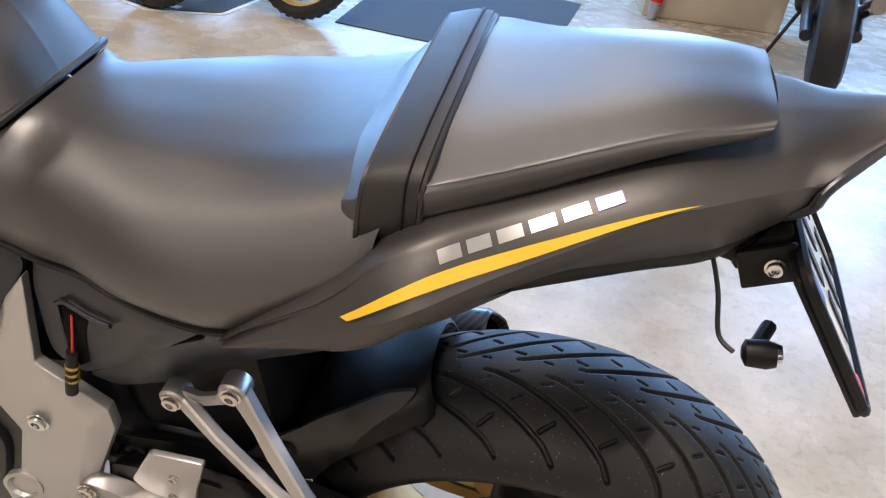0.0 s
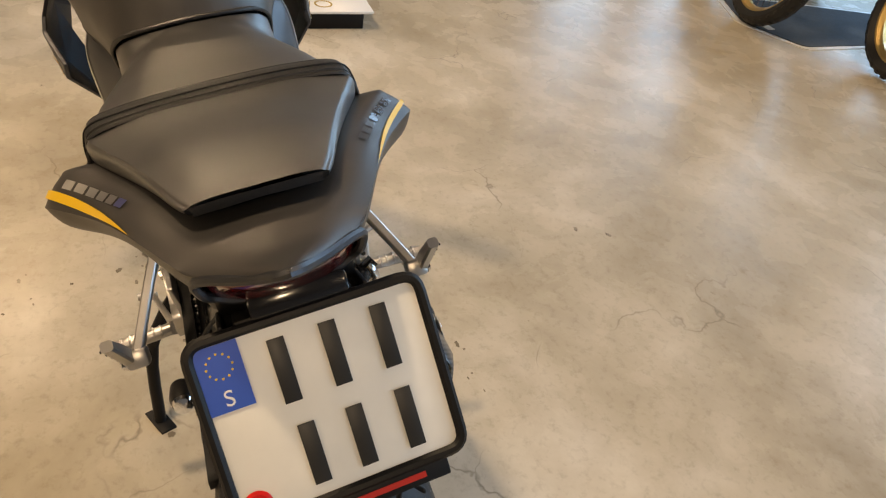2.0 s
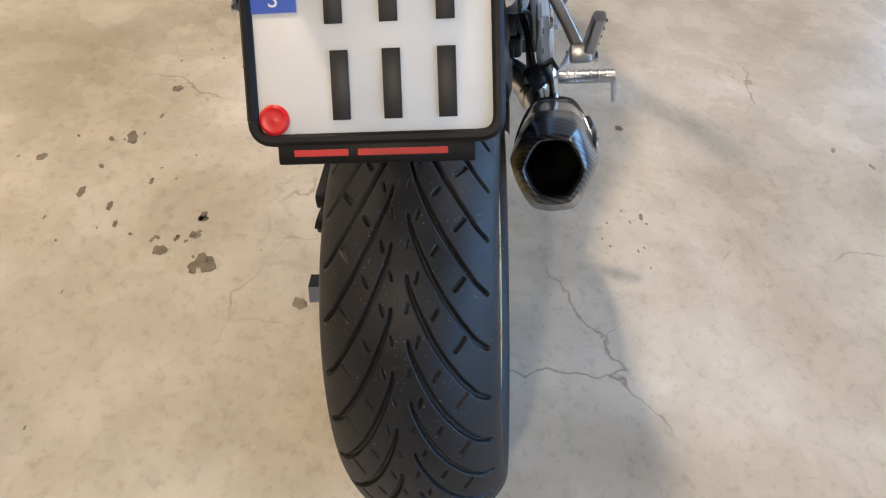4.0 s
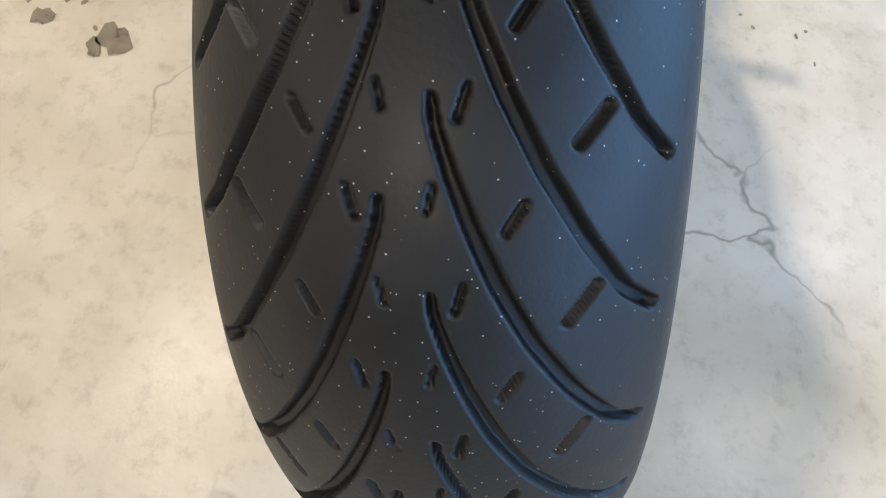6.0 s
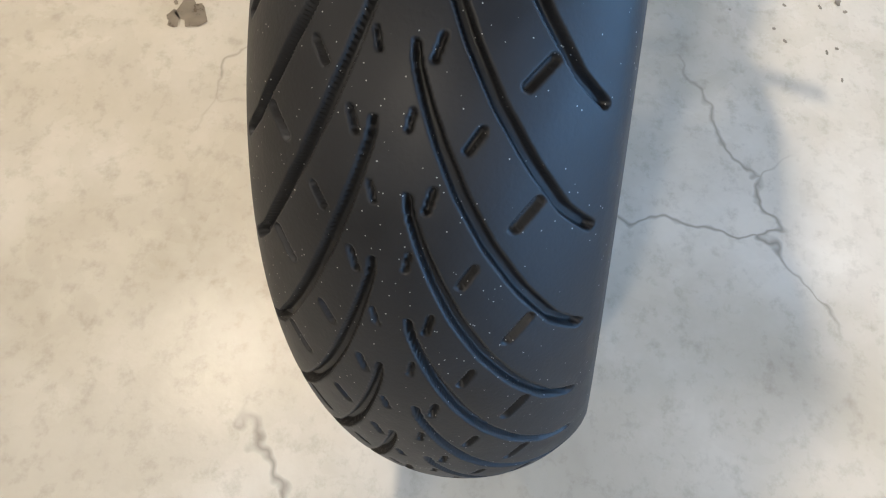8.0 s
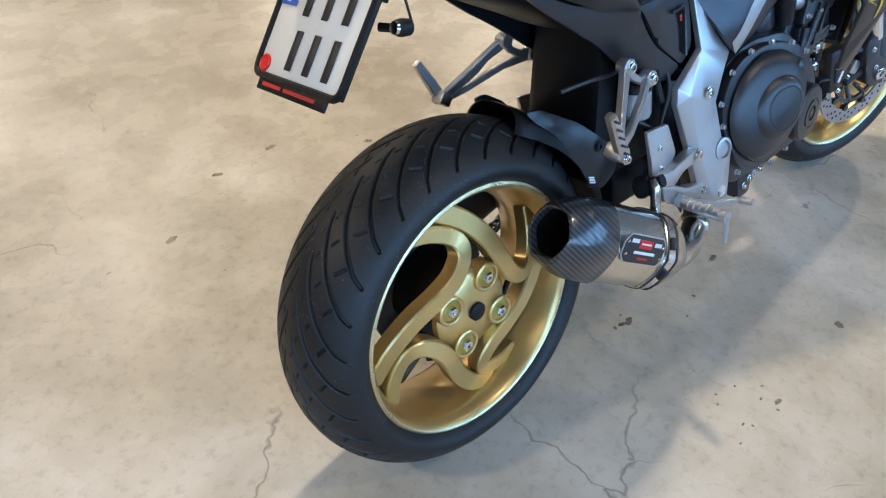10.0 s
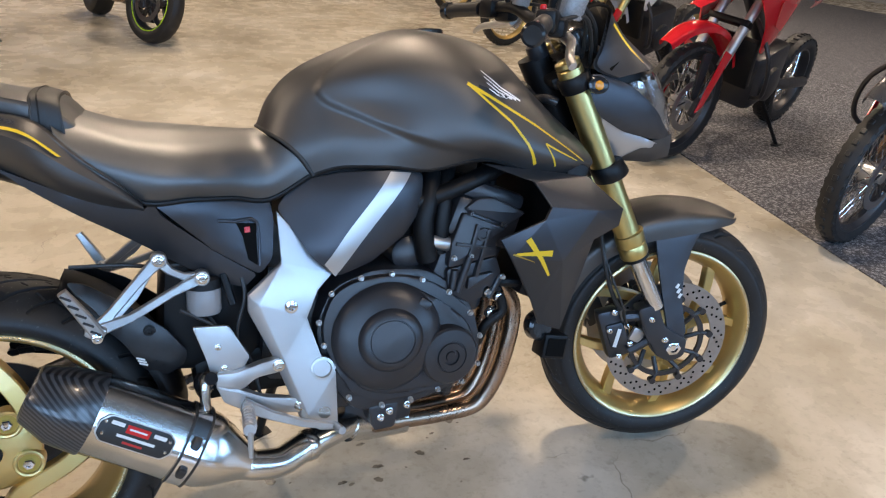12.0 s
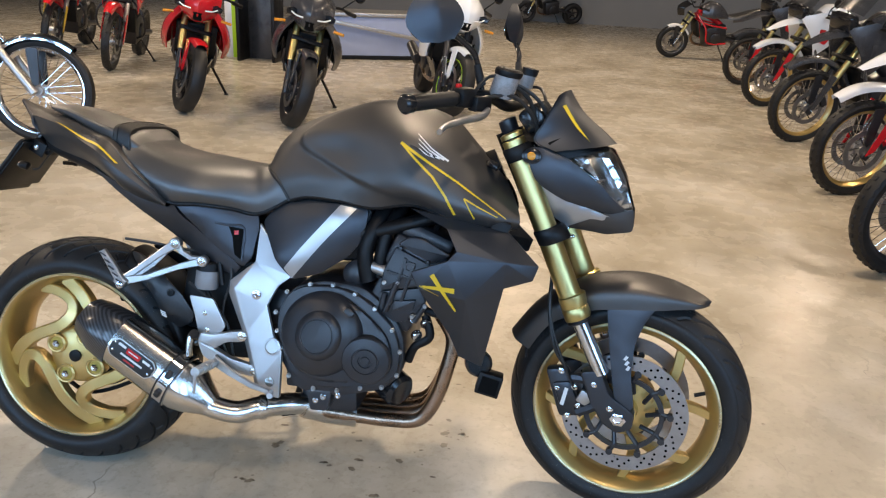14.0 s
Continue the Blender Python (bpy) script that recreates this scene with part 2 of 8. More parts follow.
BIKERED = mat("red_bodywork", (0.60, 0.015, 0.022), 0.2, 0.0, 0.04, 5.0, coat=0.5)
BIKEWHITE = mat("white_bodywork", (0.80, 0.80, 0.80), 0.22, 0.0, 0.03, 5.0, coat=0.4)
BIKEBLUE = mat("blue_bodywork", (0.03, 0.10, 0.42), 0.22, 0.0, 0.04, 5.0, coat=0.4)
BIKEGREY = mat("grey_bodywork", (0.06, 0.06, 0.065), 0.28, 0.3, 0.06, 5.0, coat=0.3)
BLUEMAT = mat("blue_grey_mat", (0.045, 0.062, 0.080), 0.9, 0.0, 0.2, 60.0, 0.5, 400.0)
BENCHBLUE = mat("pale_blue_panel", (0.36, 0.42, 0.60), 0.5, 0.0, 0.06, 3.0)
GREENLINE = mat("lime_vinyl", (0.45, 0.72, 0.02), 0.4, 0.0, 0.05)
PASTEL = mat("translucent_tank", (0.24, 0.225, 0.22), 0.3, 0.0, 0.06)
FOIL = mat("silver_foil", (0.55, 0.55, 0.54), 0.35, 0.95, 0.05)
BLUEFOIL = mat("blue_foil", (0.22, 0.26, 0.62), 0.35, 0.9, 0.05)


# ---- mesh tools ----
def finish(name, bm, material, sharp=38.0, smooth=True):
    me = bpy.data.meshes.new(name)
    bmesh.ops.recalc_face_normals(bm, faces=bm.faces)
    bm.to_mesh(me)
    bm.free()
    me.materials.append(material)
    if smooth:
        me.polygons.foreach_set("use_smooth", [True] * len(me.polygons))
        me.set_sharp_from_angle(angle=radians(sharp))
    return me


def part(name, bm, material, parent, label="", sharp=38.0):
    ob = new(name, finish(name, bm, material, sharp))
    ob.parent = parent
    if label:
        ob["label"] = label
    return ob


def structure(name, bm, material, label, category):
    return tagged(new(name, finish(name, bm, material)), label, category, kind="structure")


def thing(name, m, label, category, group=""):
    ob = new(name)
    ob.empty_display_size = 0.1
    ob.matrix_world = m
    return tagged(ob, label, category, group)


def add_box(bm, size, m=Matrix(), bevel=0.0, seg=2):
    r = bmesh.ops.create_cube(bm, size=1.0)
    vs = r["verts"]
    for v in vs:
        v.co = Vector((v.co.x * size[0], v.co.y * size[1], v.co.z * size[2]))
    if bevel:
        es = list({e for v in vs for e in v.link_edges})
        out = bmesh.ops.bevel(bm, geom=es, offset=bevel, segments=seg, profile=0.5, affect="EDGES")
        vs = list({v for f in out["faces"] for v in f.verts} | {v for v in vs if v.is_valid})
    for v in vs:
        v.co = m @ v.co
    return bm


def box(size, m=Matrix(), bevel=0.0, seg=2):
    return add_box(bmesh.new(), size, m, bevel, seg)


def axis_matrix(p, d):
    return Matrix.Translation(p) @ Vector(d).to_track_quat("Z", "Y").to_matrix().to_4x4()


def add_lathe(bm, prof, m=Matrix(), n=32, closed=False):
    """Turn (radius, height) points round local z."""
    rings = []
    for r, h in prof:
        rings.append([bm.verts.new(m @ Vector((r * math.cos(2 * math.pi * i / n), r * math.sin(2 * math.pi * i / n), h))) for i in range(n)])
    pairs = list(zip(rings, rings[1:])) + ([(rings[-1], rings[0])] if closed else [])
    for a, b in pairs:
        for i in range(n):
            bm.faces.new((a[i], a[(i + 1) % n], b[(i + 1) % n], b[i]))
    if not closed:
        for ring, (r, h) in ((rings[0], prof[0]), (rings[-1], prof[-1])):
            if r > 1e-5:
                bm.faces.new(ring)
    return bm


def lathe(prof, m=Matrix(), n=32, closed=False):
    return add_lathe(bmesh.new(), prof, m, n, closed)


def add_rod(bm, a, b, r, n=12, r2=None, chamfer=0.0):
    a, b = Vector(a), Vector(b)
    h = (b - a).length
    r2 = r if r2 is None else r2
    m = axis_matrix(a, b - a)
    c = chamfer
    prof = [(r - c, 0), (r, c), (r2, h - c), (r2 - c, h)] if c else [(r, 0), (r2, h)]
    return add_lathe(bm, prof, m, n)


def rod(a, b, r, n=12, r2=None, chamfer=0.0):
    return add_rod(bmesh.new(), a, b, r, n, r2, chamfer)


def spline(pts, n=8, closed=False):
    """Catmull-Rom through the points."""
    p = [Vector(q) for q in pts]
    k = len(p)
    out = []
    last = k if closed else k - 1
    for i in range(last):
        if closed:
            a, b, c, d = p[(i - 1) % k], p[i], p[(i + 1) % k], p[(i + 2) % k]
        else:
            a, b, c, d = p[max(i - 1, 0)], p[i], p[i + 1], p[min(i + 2, k - 1)]
        for j in range(n):
            t = j / n
            out.append(0.5 * ((2 * b) + (c - a) * t + (2 * a - 5 * b + 4 * c - d) * t * t + (3 * b - a - 3 * c + d) * t ** 3))
    if not closed:
        out.append(p[-1])
    return out


def add_tube(bm, pts, r, n=10, smooth=6, r_end=None, flat=1.0, side=None):
    line = spline(pts, smooth) if smooth else [Vector(q) for q in pts]
    k = len(line)
    rings = []
    up = Vector(side) if side else None
    for i, p in enumerate(line):
        d = (line[min(i + 1, k - 1)] - line[max(i - 1, 0)]).normalized()
        if up is None:
            up = d.orthogonal().normalized()
        u = (up - d * up.dot(d)).normalized()
        if not side:
            up = u
        v = d.cross(u)
        t = i / max(1, k - 1)
        rr = r if r_end is None else r + (r_end - r) * t
        rings.append([bm.verts.new(p + u * (rr * flat * math.cos(2 * math.pi * j / n)) + v * (rr * math.sin(2 * math.pi * j / n))) for j in range(n)])
    for a, b in zip(rings, rings[1:]):
        for j in range(n):
            bm.faces.new((a[j], a[(j + 1) % n], b[(j + 1) % n], b[j]))
    bm.faces.new(rings[0])
    bm.faces.new(rings[-1])
    return bm


def tube(pts, r, n=10, smooth=6, r_end=None, flat=1.0, side=None):
    return add_tube(bmesh.new(), pts, r, n, smooth, r_end, flat, side)


def rounded(poly, r=0.01, n=4):
    """Round the corners of a 2D outline."""
    out = []
    k = len(poly)
    for i in range(k):
        p, a, b = Vector(poly[i]), Vector(poly[i - 1]), Vector(poly[(i + 1) % k])
        da, db = (a - p), (b - p)
        q = min(r, da.length * 0.45, db.length * 0.45)
        s, e = p + da.normalized() * q, p + db.normalized() * q
        for j in range(n + 1):
            t = j / n
            out.append(s * (1 - t) ** 2 + p * 2 * t * (1 - t) + e * t * t)
    return out


def fill(poly, step=0.02):
    """A flat, evenly triangulated sheet in x, z from an outline."""
    ring = []
    k = len(poly)
    for i in range(k):
        a, b = Vector((poly[i][0], poly[i][1])), Vector((poly[(i + 1) % k][0], poly[(i + 1) % k][1]))
        n = max(1, math.ceil((b - a).length / step))
        ring += [a.lerp(b, q / n) for q in range(n)]
    pts = list(ring)
    n = len(ring)
    lo = [min(p[d] for p in ring) for d in (0, 1)]
    hi = [max(p[d] for p in ring) for d in (0, 1)]
    rx, ry = np.array([p.x for p in ring]), np.array([p.y for p in ring])
    sx, sy = np.roll(rx, -1), np.roll(ry, -1)
    row = 0
    y = lo[1] + step * 0.5
    while y < hi[1]:
        x = lo[0] + step * (0.5 if row % 2 else 1.0)
        while x < hi[0]:
            cross = ((ry > y) != (sy > y)) & (x < (sx - rx) * (y - ry) / np.where(sy == ry, 1e-9, sy - ry) + rx)
            if int(cross.sum()) % 2 and float(np.hypot(rx - x, ry - y).min()) > step * 0.45:
                pts.append(Vector((x, y)))
            x += step
        y += step * 0.87
        row += 1
    vs, es, fs = mathutils.geometry.delaunay_2d_cdt(pts, [(i, (i + 1) % n) for i in range(n)], [list(range(n))], 1, 1e-6)[:3]
    bm = bmesh.new()
    vv = [bm.verts.new((p[0], 0, p[1])) for p in vs]
    for f in fs:
        try:
            bm.faces.new([vv[q] for q in f])
        except ValueError:
            pass
    bmesh.ops.delete(bm, geom=[v for v in bm.verts if not v.link_faces], context="VERTS")
    return bm


def facets(corners, faces, side, thick=0.008, bevel=0.0018):
    """A folded plate: named corners (x, depth, z), faces as strings of names."""
    bm = bmesh.new()
    vs = {k: bm.verts.new((x, side * d, z)) for k, (x, d, z) in corners.items()}
    for f in faces:
        bm.faces.new([vs[k] for k in f])
    bmesh.ops.recalc_face_normals(bm, faces=bm.faces)
    res = bmesh.ops.extrude_face_region(bm, geom=list(bm.faces))
    for g in res["geom"]:
        if isinstance(g, bmesh.types.BMVert):
            g.co.y -= side * thick
    bmesh.ops.recalc_face_normals(bm, faces=bm.faces)
    bmesh.ops.bevel(bm, geom=list(bm.edges), offset=bevel, segments=2, profile=0.5, affect="EDGES", clamp_overlap=True)
    return bm


def panel(poly, depth, thick=0.006, step=0.025, r=0.008, side=-1, roll=0.004):
    """A curved panel: outline in x, z; depth(x, z) gives how far it stands out; edges rolled inwards."""
    bm = fill(rounded(poly, r), step)
    d = depth if callable(depth) else (lambda x, z: depth)
    rim = {v for e in bm.edges if e.is_boundary for v in e.verts}
    for v in bm.verts:
        v.co.y = side * (d(v.co.x, v.co.z) - (roll if v in rim else 0))
    res = bmesh.ops.extrude_face_region(bm, geom=list(bm.faces))
    for g in res["geom"]:
        if isinstance(g, bmesh.types.BMVert):
            g.co.y -= side * thick
    return bm


def mirror_y(bm):
    for v in bm.verts:
        v.co.y = -v.co.y
    bmesh.ops.reverse_faces(bm, faces=bm.faces)
    return bm


def idw(ctrl, degree=2):
    """A smooth depth field: the polynomial nearest to (x, z, depth) anchors."""
    c = np.array(ctrl)
    mx, mz = c[:, 0].mean(), c[:, 1].mean()
    powers = [(i, j) for i in range(degree + 1) for j in range(degree + 1 - i)]
    basis = lambda x, z: np.array([((x - mx) * 5) ** i * ((z - mz) * 5) ** j for i, j in powers])
    rows = np.array([basis(x, z) for x, z, _ in c])
    eye = 0.02 * np.eye(len(powers))
    eye[0, 0] = 0
    k = np.linalg.lstsq(np.concatenate([rows, eye]), np.concatenate([c[:, 2], np.zeros(len(powers))]), rcond=None)[0]
    return lambda x, z: float(basis(x, z) @ k)


def loft(secs, across=5, along=5, mirrored=True, cap=False):
    """A skin through sections of control points; each section runs from the edge to the middle (y = 0)."""
    fine = [spline(s, across) for s in secs]
    cols = [spline([f[i] for f in fine], along) for i in range(len(fine[0]))]
    bm = bmesh.new()
    sides = (1, -1) if mirrored else (1,)
    for sg in sides:
        g = [[bm.verts.new((p.x, p.y * sg, p.z)) for p in c] for c in cols]
        for a, b in zip(g, g[1:]):
            for i in range(len(a) - 1):
                q = (a[i], a[i + 1], b[i + 1], b[i])
                bm.faces.new(q if sg > 0 else q[::-1])
    bmesh.ops.remove_doubles(bm, verts=bm.verts, dist=0.0004)
    if cap:
        bmesh.ops.holes_fill(bm, edges=[e for e in bm.edges if e.is_boundary], sides=0)
    return bm


def ring_loft(rings, closed_ends=True):
    bm = bmesh.new()
    g = [[bm.verts.new(p) for p in r] for r in rings]
    n = len(g[0])
    for a, b in zip(g, g[1:]):
        for i in range(n):
            bm.faces.new((a[i], a[(i + 1) % n], b[(i + 1) % n], b[i]))
    if closed_ends:
        bm.faces.new(g[0])
        bm.faces.new(g[-1])
    return bm


def plate(poly, y0, y1, bevel=0.002, r=0.006):
    """An outline in x, z made solid between two depths, edges broken."""
    bm = bmesh.new()
    vs = [bm.verts.new((p[0], y0, p[1])) for p in rounded(poly, r)]
    f = bm.faces.new(vs)
    ex = bmesh.ops.extrude_face_region(bm, geom=[f])
    top = [g for g in ex["geom"] if isinstance(g, bmesh.types.BMFace)]
    for g in ex["geom"]:
        if isinstance(g, bmesh.types.BMVert):
            g.co.y = y1
    if bevel:
        es = [e for t in top for e in t.edges] + list(f.edges if f.is_valid else [])
        bmesh.ops.bevel(bm, geom=es, offset=bevel, segments=2, profile=0.6, affect="EDGES")
    return bm


def tree_of(*obs):
    bms = []
    for ob in obs:
        bm = bmesh.new()
        bm.from_mesh(ob.data)
        bms.append(BVHTree.FromBMesh(bm))
        bm.free()
    return bms


def laid(poly, trees, side=-1, off=0.0007, step=0.012, far=0.6):
    """A thin skin pressed sideways on to bodywork."""
    bm = fill(poly, step)
    lost = []
    for v in bm.verts:
        best = None
        for t in trees:
            hit = t.ray_cast(Vector((v.co.x, side * far, v.co.z)), Vector((0, -side, 0)))
            if hit[0] is not None and (best is None or side * hit[0].y > side * best):
                best = hit[0].y
        if best is None:
            lost.append(v)
        else:
            v.co.y = best + side * off
    if lost:
        good = [v for v in bm.verts if v not in set(lost)] or list(bm.verts)
        for v in lost:
            near = min(good, key=lambda q: (q.co.x - v.co.x) ** 2 + (q.co.z - v.co.z) ** 2)
            v.co.y = near.co.y
    return bm


def pressed(poly, m, trees, off=0.0008, step=0.012):
    """A thin skin laid on to bodywork along the y axis of the matrix m; its outline is in that matrix's x, z."""
    bm = fill(poly, step)
    bm.transform(m)
    n = (m.to_3x3() @ Vector((0, 1, 0))).normalized()
    for v in bm.verts:
        hits = [h[0] for h in (t.ray_cast(v.co + n * 0.06, -n) for t in trees) if h[0] is not None]
        if hits:
            v.co = max(hits, key=lambda p: p.dot(n)) + n * off
    return bm


def snapped(poly, m, trees, off=0.0008, step=0.012):
    """A thin skin drawn on to the nearest bodywork; its outline is in the matrix's x, z, and y points outwards."""
    bm = fill(poly, step)
    bm.transform(m)
    n = (m.to_3x3() @ Vector((0, 1, 0))).normalized()
    for v in bm.verts:
        p, q = trees[0].find_nearest(v.co)[:2]
        v.co = p + (q if q.dot(n) > 0 else -q) * off
    return bm


def bolt(p, d=(0, -1, 0), r=0.007, h=0.005):
    """A flanged hexagon-socket head."""
    m = axis_matrix(p, d)
    return lathe([(r * 1.25, 0), (r * 1.25, h * 0.25), (r, h * 0.35), (r, h * 0.9), (r * 0.85, h), (r * 0.5, h), (r * 0.45, h * 0.55), (0.0001, h * 0.55)], m, 14)


# ---- setting ----
floor_bm = bmesh.new()
bmesh.ops.create_grid(floor_bm, x_segments=8, y_segments=8, size=1.0)
for v in floor_bm.verts:
    v.co = Vector((1.0 + v.co.x * 14.0, 7.0 + v.co.y * 14.5, 0))
structure("floor", floor_bm, CONCRETE, "clouded beige polished concrete showroom floor with stains", "floor")
X0, X1, Y0, Y1, HIGH = -13.0, 15.0, -7.7, 21.5, 5.3
structure("ceiling", box((X1 - X0, Y1 - Y0, 0.2), pose((X0 + X1) / 2, (Y0 + Y1) / 2, HIGH + 0.1)), CEIL, "plain dark grey painted ceiling above the showroom", "ceiling")
structure("wall_west", box((0.2, Y1 - Y0, HIGH), pose(X0 - 0.1, (Y0 + Y1) / 2, HIGH / 2)), WALLP, "plain grey painted showroom wall", "wall")
structure("wall_east", box((0.2, Y1 - Y0, HIGH), pose(X1 + 0.1, (Y0 + Y1) / 2, HIGH / 2)), WALLP, "plain grey painted showroom wall", "wall")
structure("wall_north", box((X1 - X0, 0.2, HIGH), pose((X0 + X1) / 2, Y1 + 0.1, HIGH / 2)), WALLP, "plain grey painted showroom wall", "wall")

# ---- motorcycle: wheels ----
LEANED = pose(0, 0, 0.003, -11.70, 0, 0)
moto = thing("motorcycle", LEANED, "matte graphite naked motorcycle with gold wheels on its side stand", "motorcycle")
REAR = Vector((0, 0, 0.312))
STEER_AXIS = Vector((-math.sin(radians(25)), 0, math.cos(radians(25))))
STEER_AT = Vector((1.165, 0.008, 0.95))
STEER = Matrix.Translation(STEER_AT) @ Matrix.Rotation(-0.24, 4, STEER_AXIS) @ Matrix.Translation(Vector((-0.006, -0.010, 0.006)) - STEER_AT)
FRONT = Vector((1.487, 0.008, 0.311))


def steered(bm):
    bm.verts.layers.int.new("turned")
    bm.transform(STEER)
    return bm


def tread_depth(u, v, runs, pitch, per_deg):
    """Groove depth in metres at angle u (degrees) and arc v (mm)."""
    depth = np.zeros_like(u)
    for sgn, shift in ((-1, 0.0), (1, pitch / 2)):
        for line, w0, w1, deep in runs:
            for k in range(-4, 5):
                for j, ((u0, v0), (u1, v1)) in enumerate(zip(line, line[1:])):
                    ax_, ay = (u0 + shift + k * pitch) * per_deg, sgn * v0
                    bx, by = (u1 + shift + k * pitch) * per_deg, sgn * v1
                    px_, py = u * per_deg - ax_, v - ay
                    dx, dy = bx - ax_, by - ay
                    t = np.clip((px_ * dx + py * dy) / (dx * dx + dy * dy), 0, 1)
                    d = np.hypot(px_ - t * dx, py - t * dy)
                    q = (j + t) / (len(line) - 1)
                    half = (w0 + (w1 - w0) * np.minimum(1, q * 2.2)) / 2
                    depth = np.maximum(depth, deep * np.clip((half + 0.4 - d) / 0.8, 0, 1))
    return depth / 1000


def tyre_mesh(name, ring, crown, half_deg, side, pitches, per_pitch, across, runs, phase, per_deg, squash=1.0):
    """A tyre turned round y. side: (radius, |y|) points from the tread's edge to the bead."""
    pitch = 360.0 / pitches
    ang = np.radians(np.linspace(-half_deg, half_deg, across))
    vmm = ang * crown * 1000
    u = np.arange(per_pitch) * pitch / per_pitch
    U, V = np.meshgrid(u, vmm, indexing="ij")
    dep = tread_depth(U, V, runs, pitch, per_deg) if runs else np.zeros_like(U)
    rad = ring + (crown - dep) * np.cos(ang)[None, :]
    lat = (crown - dep) * np.sin(ang)[None, :] * squash
    sl, sr = np.array([(r, -y) for r, y in side[::-1]]), np.array(side)
    rad = np.concatenate([np.tile(sl[:, 0], (per_pitch, 1)), rad, np.tile(sr[:, 0], (per_pitch, 1))], 1)
    lat = np.concatenate([np.tile(sl[:, 1], (per_pitch, 1)), lat, np.tile(sr[:, 1], (per_pitch, 1))], 1)
    rad, lat = np.tile(rad, (pitches, 1)), np.tile(lat, (pitches, 1))
    a = np.radians(phase + np.arange(pitches * per_pitch) * pitch / per_pitch)[:, None]
    co = np.stack([-rad * np.cos(a), lat, rad * np.sin(a)], -1)
    n, w = rad.shape
    i = np.arange(n)[:, None]
    j = np.arange(w - 1)[None, :]
    f = np.stack([i * w + j, i * w + j + 1, ((i + 1) % n) * w + j + 1, ((i + 1) % n) * w + j], -1).reshape(-1, 4)
    me = bpy.data.meshes.new(name)
    me.vertices.add(n * w)
    me.vertices.foreach_set("co", co.reshape(-1))
    me.loops.add(len(f) * 4)
    me.loops.foreach_set("vertex_index", f.reshape(-1).astype(np.int32))
    me.polygons.add(len(f))
    me.polygons.foreach_set("loop_start", np.arange(len(f), dtype=np.int32) * 4)
    me.polygons.foreach_set("loop_total", np.full(len(f), 4, dtype=np.int32))
    me.update(calc_edges=True)
    me.validate()
    me.polygons.foreach_set("use_smooth", [True] * len(f))
    me.materials.append(TYRE)
    return me


# tread of the rear tyre: long swept grooves and short slits, (degrees, mm from the middle)
RUNS = [
    ([(0, 8), (-1.8, 9.5), (-4.6, 14.5), (-7.9, 21.5), (-11.8, 31), (-16.2, 44), (-20.9, 61), (-25.3, 80), (-27.5, 96)], 2.6, 5.6, 6.0),
    ([(-0.2, 66), (-2.6, 55.5)], 4.4, 4.4, 4.0),
    ([(-6.3, 38), (-8.0, 32.5)], 3.2, 3.2, 4.0),
    ([(0.6, 19), (-1.2, 16.2)], 2.6, 2.6, 4.0),
    ([(-5.2, 9.0), (-6.7, 7.2)], 2.0, 2.0, 3.5),
]
SIDE_R = [(0.2625, 0.0930), (0.2545, 0.0955), (0.2455, 0.0945), (0.2375, 0.0895), (0.2315, 0.0825), (0.2270, 0.0740)]
rear_wheel = thing("rear_wheel", Matrix(), "gold cast rear wheel with four hooked spokes", "wheel")
del rear_wheel["category"]
rear_wheel.parent = moto
tyre = new("tyre", tyre_mesh("tyre", 0.2105, 0.107, 57.0, SIDE_R, 30, 72, 190, RUNS, 28.7, 5.2))
tyre.parent, tyre.location, tyre.scale = rear_wheel, REAR + Vector((0, 0.004, 0)), (1, 1.05, 1)
tyre["label"] = "worn black road tyre with swept grooves and pale specks"
AX = axis_matrix(REAR, (0, -1, 0))
RIM_PROF = [(0.2235, 0.0815), (0.2275, 0.0835), (0.2305, 0.0815), (0.2310, 0.0775), (0.2290, 0.0745), (0.218, 0.072), (0.212, 0.05), (0.2, 0.02), (0.2, -0.02),
            (0.212, -0.05), (0.218, -0.072), (0.229, -0.0745), (0.231, -0.0775), (0.2305, -0.0815), (0.2235, -0.0815), (0.2165, -0.074), (0.2085, -0.052),
            (0.1935, -0.02), (0.1930, 0.01), (0.2010, 0.030), (0.2085, 0.052), (0.2165, 0.074)]
part("rim", lathe(RIM_PROF, AX, 96, True), GOLD, rear_wheel)
# rim edges in the lightened gold, a painted highlight line
for h in (0.0822, -0.0822):
    part("rim_edge", lathe([(0.2232, h), (0.2262, h + math.copysign(0.0018, h)), (0.2300, h), (0.2262, h - math.copysign(0.004, h))], AX, 96, True), GOLD_LIT, rear_wheel, "gold rim edge lightened as a highlight")


def polar(a, r, y, c=REAR):
    return Vector((c.x + r * math.sin(radians(a)), c.y - y, c.z + r * math.cos(radians(a))))


def spoke(a0, path, c, w0, w1, flat0, n=12):
    """A swept arm: path of (degrees, radius, depth); oval in section, broad in the wheel's plane."""
    line = spline([polar(a0 + a, r, y, c) for a, r, y in path], 6)
    rings = []
    k = len(line)
    for i, p in enumerate(line):
        d = (line[min(i + 1, k - 1)] - line[max(i - 1, 0)]).normalized()
        yv = Vector((0, -1, 0))
        yv = (yv - d * yv.dot(d)).normalized()
        s = d.cross(yv)
        t = i / (k - 1)
        w = w0 + (w1 - w0) * t
        h = flat0
        c = min(w, h) * 0.20
        ring = [p + s * a + yv * b for a, b in ((w, h - c), (w - c, h), (c - w, h), (-w, h - c), (-w, c - h), (c - w, -h), (w - c, -h), (w, c - h))]
        rings.append(ring)
    return ring_loft(rings)


